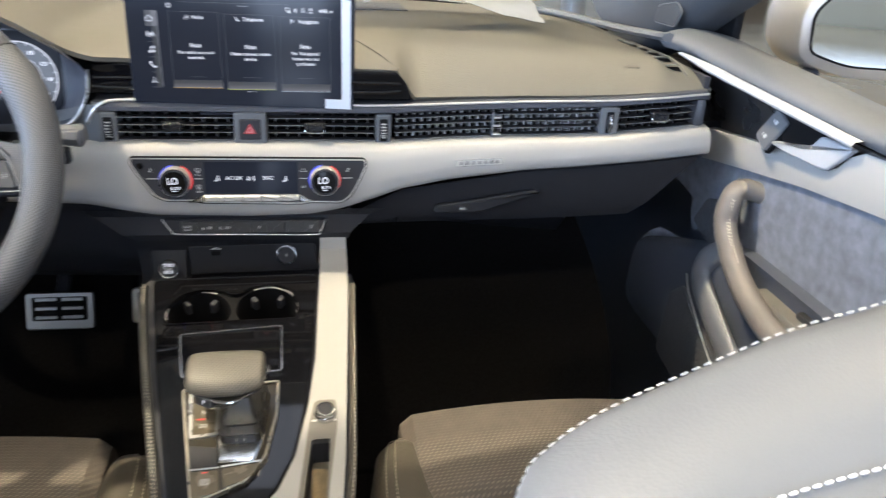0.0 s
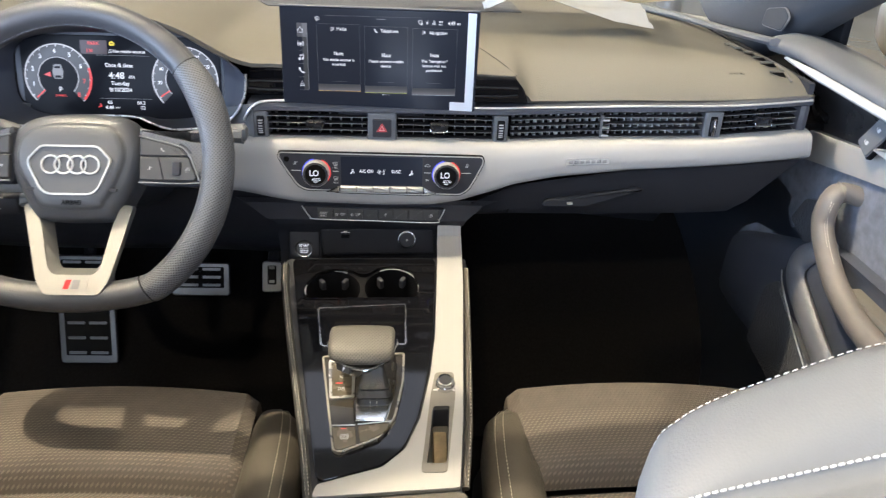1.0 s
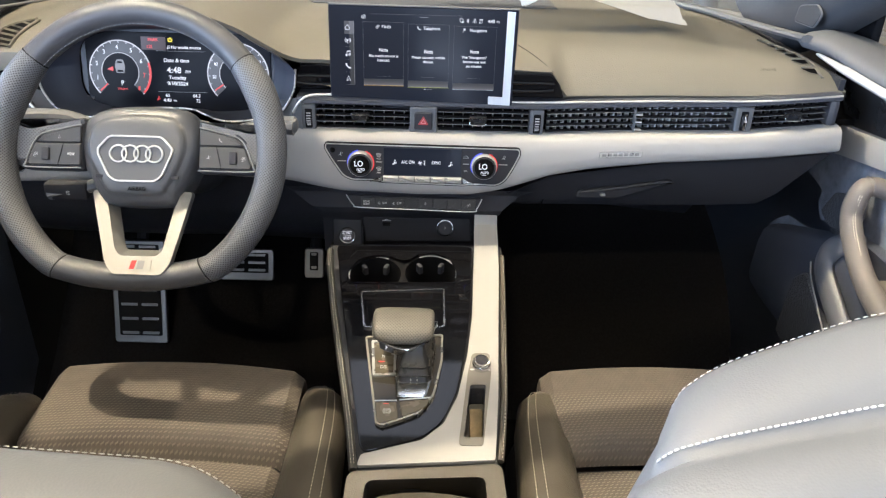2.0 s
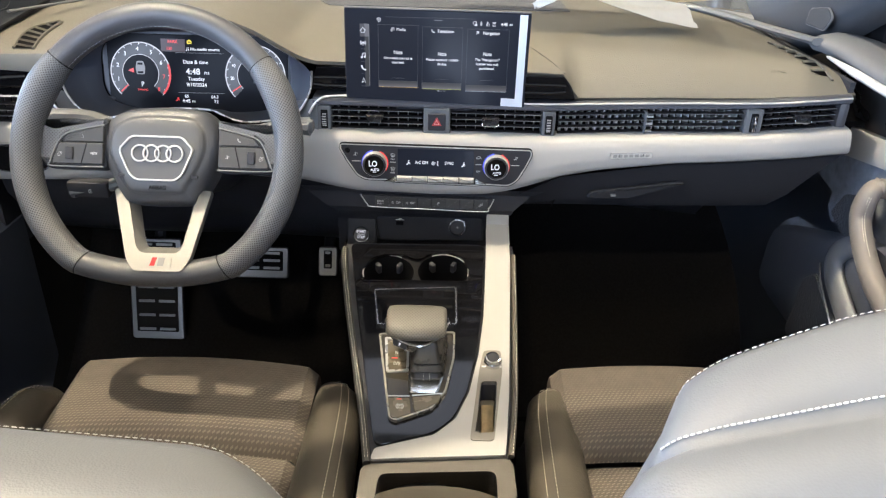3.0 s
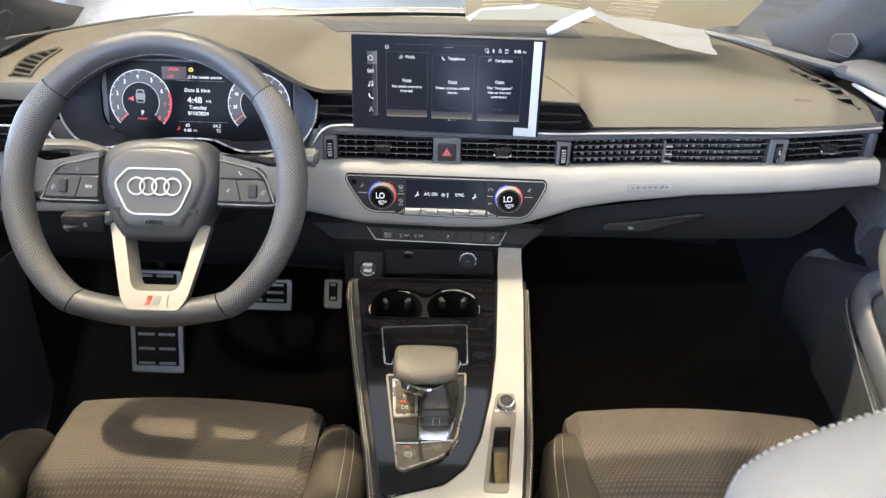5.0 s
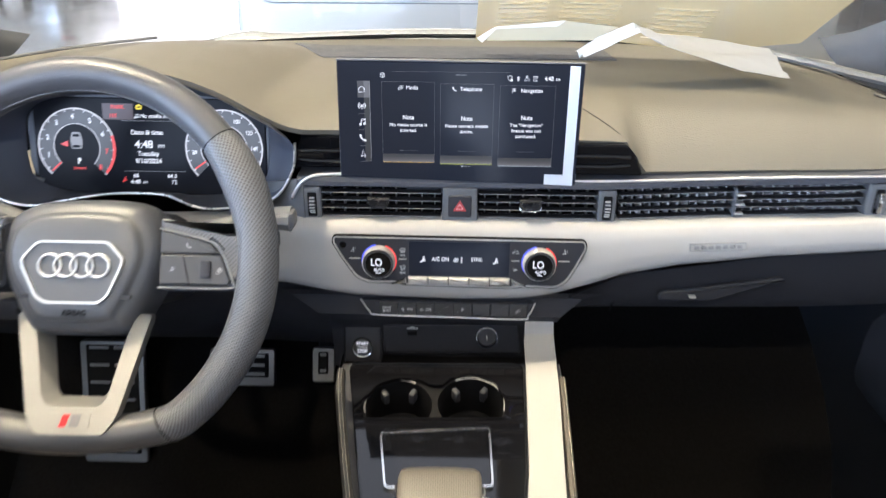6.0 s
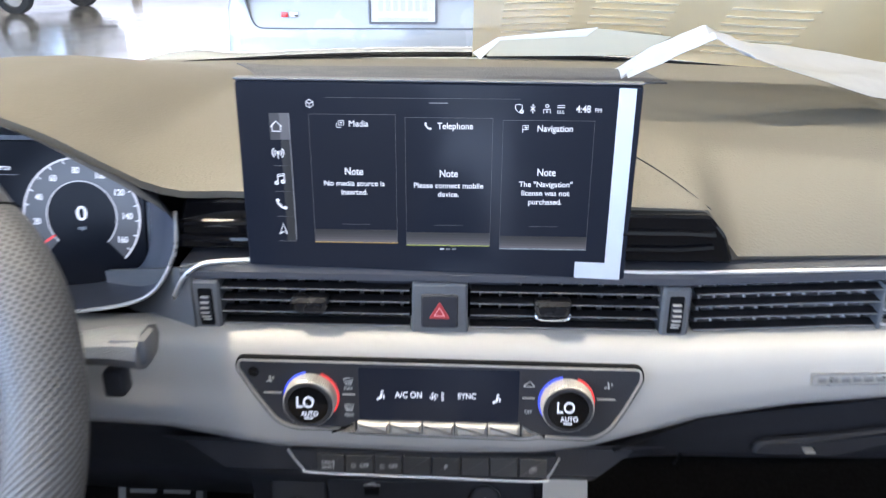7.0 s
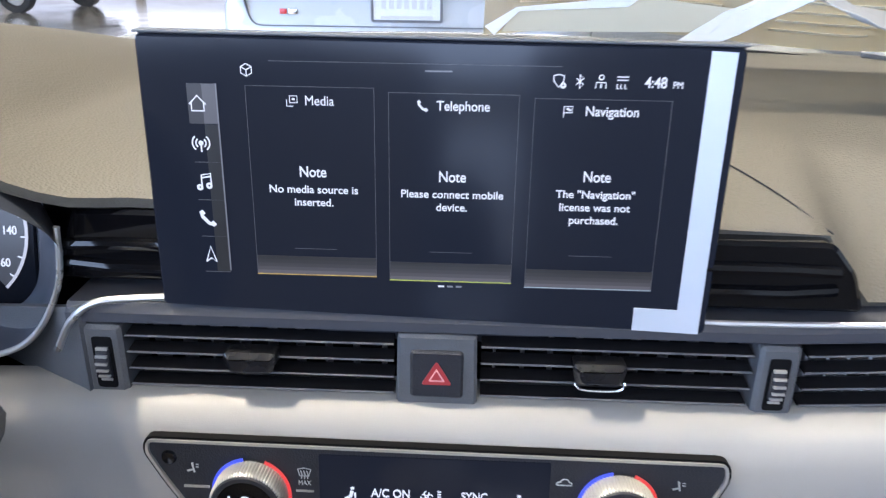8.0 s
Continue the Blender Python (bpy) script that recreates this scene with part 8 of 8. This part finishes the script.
def pillars():
    for s, name in ((1, "pillar_right"), (-1, "pillar_left")):
        p = thing(name, (s * 0.66, 1.15, 0.95), "grey cloth-covered windscreen pillar", "windscreen pillar", kind="structure")
        rows = []
        near = [(0.58, 0.055), (0.70, 0.065), (0.90, 0.085), (1.05, 0.020), (1.12, 0.0), (1.20, 0.010), (1.30, 0.05)]
        for y, z, x, w, t in ((1.30, 0.945, 0.655, 0.035, 0.17), (1.20, 0.972, 0.665, 0.04, 0.16), (1.12, 1.01, 0.672, 0.04, 0.135), (1.05, 1.06, 0.675, 0.04, 0.11), (0.90, 1.16, 0.67, 0.04, 0.085), (0.70, 1.30, 0.635, 0.035, 0.065), (0.58, 1.385, 0.60, 0.035, 0.055)):
            rows.append([Vector((s * (x + (0.11 if s < 0 else 0) + a * w), y + b * (t if b > 0 or s < 0 else lerp_table(near, y)) - (0.06 if s < 0 else 0), z + 0.04 * b)) for a, b in ((-0.7, 1.0), (-1.0, 0.6), (-0.95, -0.3), (-0.6, -0.85), (0.0, -1.0), (1.0, -0.9), (1.0, 0.8), (0.3, 1.05))])
        b = part("casing", loft(rows, True, True), PILLAR, p, "", 60)
        m = frame_at((0.6295, 1.110, 1.004) if s > 0 else (-0.7335, 1.095, 1.000), (0, -s, 0.12), (0, 0.25, 1))
        o = rounded([(-0.050, -0.010), (0.022, -0.016), (0.046, 0.006), (0.030, 0.020), (-0.034, 0.016)], 0.008)
        part("clip_cover", prism(o, 0.004, m, 0.0015), PILLAR, b, "small clip cover")
        part("cover_gap", ring(scaled(o, -0.0012), o, 0.003, m @ Matrix.Translation((0, 0, -0.001))), SHOULDERGREY, b)
        if s < 0:
            def foot(u, v):
                y = 0.90 + 0.42 * u
                return Vector((-0.690 - 0.055 * u - (0.10 - 0.03 * u) * v, y + 0.02 * v, 0.962 + 0.010 * u + 0.05 * v ** 1.5 + 0.012 * math.sin(math.pi * v)))
            part("pillar_foot", sheet(foot, 16, 8, 0.006), PILLAR, p, "dark trim between pillar and dashboard")
            part("foot_seam", tube([foot(k / 12, 0.0) + Vector((0, 0, 0.003)) for k in range(13)], 0.0035, 8), BLACK, p)
        # black sail where the mirror is fixed
        part("sail", block(0.715, 0.73, 1.055, 1.30, 0.93, 1.14, 0.004) if s > 0 else block(-0.905, -0.89, 0.975, 1.24, 0.93, 1.14, 0.004), BLACK, p)
        edge = [pad_at(s * (x + (0.09 if s < 0 else 0)), y, 0.006) + Vector((0, 0, dzz)) for x, y, dzz in ((0.44, 1.43, 0.0), (0.53, 1.33, 0.002), (0.585, 1.20, 0.008), (0.605, 1.10, 0.016), (0.612, 1.055, 0.020))]
        part("corner_trim", tube(smooth_path(edge, 6), 0.011 if s > 0 else 0.004, 8, flat=0.6), SHOULDERGREY, p, "grey corner trim along the dashboard")


PILLAR = material("grey_pillar_cloth", (0.036, 0.041, 0.050), 0.85, var=0.08, scale=60, bump=0.4, bump_scale=1500)
pillars()


def wing_mirror():
    w = thing("wing_mirror", (0.90, 1.12, 0.98), "silver-capped wing mirror outside the passenger's window", "wing mirror")
    m = frame_at((1.03, 1.16, 0.985), (1, -0.22, 0), (0, 0, 1))
    o = rounded([(-0.115, -0.060), (-0.03, -0.085), (0.10, -0.085), (0.13, 0.0), (0.10, 0.09), (-0.07, 0.09), (-0.125, 0.03)], 0.03)
    rows = []
    for k, h in ((0.97, 0.004), (1.0, 0.0), (1.05, -0.03), (1.06, -0.07), (0.9, -0.12), (0.5, -0.15)):
        rows.append([m @ Vector((p.x * k - 0.25 * max(0, -h) * (1 if p.x < 0 else 0), p.y * k, h)) for p in o])
    part("housing", loft(rows, True, True), SILVERKEY, w, "satin silver mirror cap", 60)
    pane = scaled(o, 0.022)
    part("glass_rim", prism(scaled(o, 0.018), 0.004, m @ Matrix.Translation((0, 0, 0.006))), BLACK, w)
    part("glass", prism(pane, 0.003, m @ Matrix.Translation((0, 0, 0.008))), MIRROR, w)
    part("foot", tube([(0.79, 1.20, 0.875), (0.90, 1.21, 0.88), (0.97, 1.20, 0.905)], 0.018, 10, flat=0.6), DARK, w)


wing_mirror()


# ---------------------------------------------------------------- papers on the dashboard
def papers():
    s = thing("window_sticker", (0.3, 1.3, 1.0), "cream price sheet hanging inside the windscreen, print unreadable", "paper sheet")

    def hang(u, v):
        x = 0.022 + 0.49 * u
        y = 1.29 - 0.02 * u - 0.26 * v + 0.01 * math.sin(6 * u)
        return Vector((x, y, 1.003 + 0.150 * v + 0.006 * math.sin(7 * u) * (1 - v)))
    part("sheet", sheet(hang, 24, 10, 0.0006), CREAM, s)
    for k in range(7):
        v = 0.10 + 0.055 * k
        for u0, u1 in ((0.06, 0.20), (0.24, 0.40), (0.5, 0.66)):
            part("print_bar", sheet(lambda a, b, u0=u0, u1=u1, v=v: hang(u0 + (u1 - u0) * a, v + 0.012 * b) + Vector((0, -0.002, -0.0015)), 4, 1, 0.0003), PRINT, s)
    flap = rounded([(0.036, 1.013), (0.190, 1.015), (0.226, 1.034), (0.145, 1.042), (0.048, 1.031)], 0.002)
    part("folded_flap", prism(flap, 0.0006, front(1.215)), CREAMDULL, s, "folded cream lower edge")
    fold = rounded([(0.022, 1.017), (0.030, 1.010), (0.050, 1.0295), (0.138, 1.034), (0.150, 1.043), (0.048, 1.0325)], 0.001)
    part("flap_edge", prism(fold, 0.0006, front(1.213)), WHITEPAPER, s, "white folded margin")
    p = thing("crumpled_paper", (0.25, 1.1, 0.99), "white crumpled paper strip lying on the dashboard", "paper")
    # a folded strip: upper edge and lower edge from left to right
    upper = [(0.148, 1.096, 1.019), (0.174, 1.082, 1.040), (0.211, 1.063, 1.060), (0.242, 1.067, 1.048), (0.309, 1.096, 1.038), (0.407, 1.117, 1.022)]
    lower = [(0.158, 1.084, 1.013), (0.188, 1.066, 1.032), (0.217, 1.040, 1.052), (0.247, 1.028, 1.038), (0.351, 1.044, 1.006), (0.416, 1.057, 0.995)]

    def bent(path):
        pts = [Vector(q) for q in path]
        return [p.lerp(q, k / 5) for p, q in zip(pts, pts[1:]) for k in range(5)] + [pts[-1]]
    a, b = bent(upper), bent(lower)
    rows = []
    for k in range(7):
        t = k / 6
        rows.append([pa.lerp(pb, t) + Vector((0, 0, 0.004 * math.sin(9 * t + i * 0.7) * math.sin(math.pi * t) + 0.002 * noise.noise(Vector((i * 0.4, t * 3, 1))))) for i, (pa, pb) in enumerate(zip(a, b))])
    bm = loft(rows)
    bmesh.ops.recalc_face_normals(bm, faces=bm.faces)
    bmesh.ops.solidify(bm, geom=list(bm.faces), thickness=0.0005)
    part("strip", bm, PAPER, p)


CREAMDULL = material("dull_cream_paper", (0.60, 0.54, 0.39), 0.8, var=0.05, scale=12)
WHITEPAPER = material("bright_white_paper", (0.80, 0.79, 0.76), 0.8, var=0.04, scale=20)
PRINT = material("faint_print", (0.70, 0.64, 0.47), 0.8, var=0.1, scale=60)
papers()


# ---------------------------------------------------------------- small details on the dashboard top
def side_defroster(s, shift):
    d = thing("side_defroster", (s * 0.57 - shift, 1.02, 0.955), "slotted side window vent in the dashboard corner", "air vent", "side window vents")

    def on(x, y, up):
        return pad_at(s * x - shift, y, up)
    left = [(0.548, 1.10), (0.556, 1.06), (0.563, 1.02), (0.568, 0.985), (0.578, 0.950)]
    right = [(0.556, 1.105), (0.574, 1.075), (0.588, 1.04), (0.597, 1.0), (0.600, 0.955)]
    a, b = smooth_path([Vector((*p, 0)) for p in left], 4), smooth_path([Vector((*p, 0)) for p in right], 4)
    part("slot_edge", tube([on(p.x + 0.002, p.y, 0.002) for p in b], 0.0022, 6), DASH, d)
    for k in range(6):
        i = (k + 0.4) / 6.2 * (len(a) - 1)
        p, q = a[int(i)].lerp(a[min(int(i) + 1, len(a) - 1)], i % 1), b[int(i)].lerp(b[min(int(i) + 1, len(b) - 1)], i % 1)
        # a flat black patch above the pad stands in for each shaded slot
        bm = bmesh.new()
        w = 0.35 + 0.65 * min(1, (k + 1) / 3)
        bm.faces.new([bm.verts.new(on(x, y, 0.0014)) for x, y in ((p.x + (q.x - p.x) * 0.05, p.y + 0.006), (q.x - 0.001, q.y + 0.002), (q.x - 0.002, q.y - 0.012 * w), (p.x + (q.x - p.x) * 0.55, p.y - 0.001))])
        bmesh.ops.solidify(bm, geom=list(bm.faces), thickness=0.0006)
        part("slot", bm, BLACK, d)
        lip = [on(p.x + (q.x - p.x) * 0.05, p.y + 0.007, 0.003), on(q.x - 0.001, q.y + 0.003, 0.0035)]
        part("fin", tube(lip, 0.0016, 6), DASH, d)


side_defroster(1, 0.0)


def long_defroster():
    d = thing("side_defroster", (-0.64, 1.02, 0.955), "long slatted side window vent in the dashboard corner", "air vent", "side window vents")
    outer = smooth_path([Vector(p) for p in ((-0.640, 0.938, 0), (-0.651, 0.982, 0), (-0.657, 1.038, 0), (-0.638, 1.088, 0))], 6)
    inner = smooth_path([Vector(p) for p in ((-0.606, 0.930, 0), (-0.612, 0.965, 0), (-0.618, 1.008, 0), (-0.628, 1.075, 0))], 6)
    n = len(outer) - 1
    # flat black sheet laid over the pad in place of the shaded hollow
    rows = []
    for f in (0.0, 0.25, 0.5, 0.75, 1.0):
        rows.append([pad_at(p.x + (q.x - p.x) * f, p.y + (q.y - p.y) * f, 0.0016) for p, q in zip(inner, outer)])
    bm = loft(rows)
    bmesh.ops.solidify(bm, geom=list(bm.faces), thickness=0.0006)
    part("slot", bm, BLACK, d, "flat black sheet for the vent's shaded hollow")
    for k in range(7):
        i = (k + 0.5) / 7 * n
        j, r = int(i), i - int(i)
        p, q = inner[j].lerp(inner[j + 1], r), outer[j].lerp(outer[j + 1], r)
        b0, b1 = pad_at(p.x, p.y - 0.004, 0.0022), pad_at(q.x, q.y + 0.002, 0.0022)
        t0, t1 = b0 + Vector((0, 0.006, 0.0016)), b1 + Vector((0, 0.006, 0.0016))
        bm = loft([[b0, b1], [t0, t1]])
        bmesh.ops.solidify(bm, geom=list(bm.faces), thickness=0.0012)
        part("fin", bm, DASH, d)
    for side in (inner, outer):
        part("slot_edge", tube([pad_at(p.x, p.y, 0.0020) for p in side], 0.0022, 6), DASH, d)


long_defroster()



def airbag_mark():
    p0, p1 = pad_at(0.500, 0.957), pad_at(0.538, 0.963)
    up = pad_at(0.500, 0.975) - p0
    m = frame_at((p0 + p1) / 2 + Vector((0, 0, 0.0008)), p1 - p0, up)
    mark = thing("airbag_mark", (p0 + p1) / 2, "faint moulded airbag lettering on the dashboard top", "lettering")
    part("caption", words("AIRBAG", 0.009, m), DASHDARK, mark)


DASHDARK = material("moulded_lettering", (0.094, 0.087, 0.074), 0.6, var=0.05, scale=60)
airbag_mark()
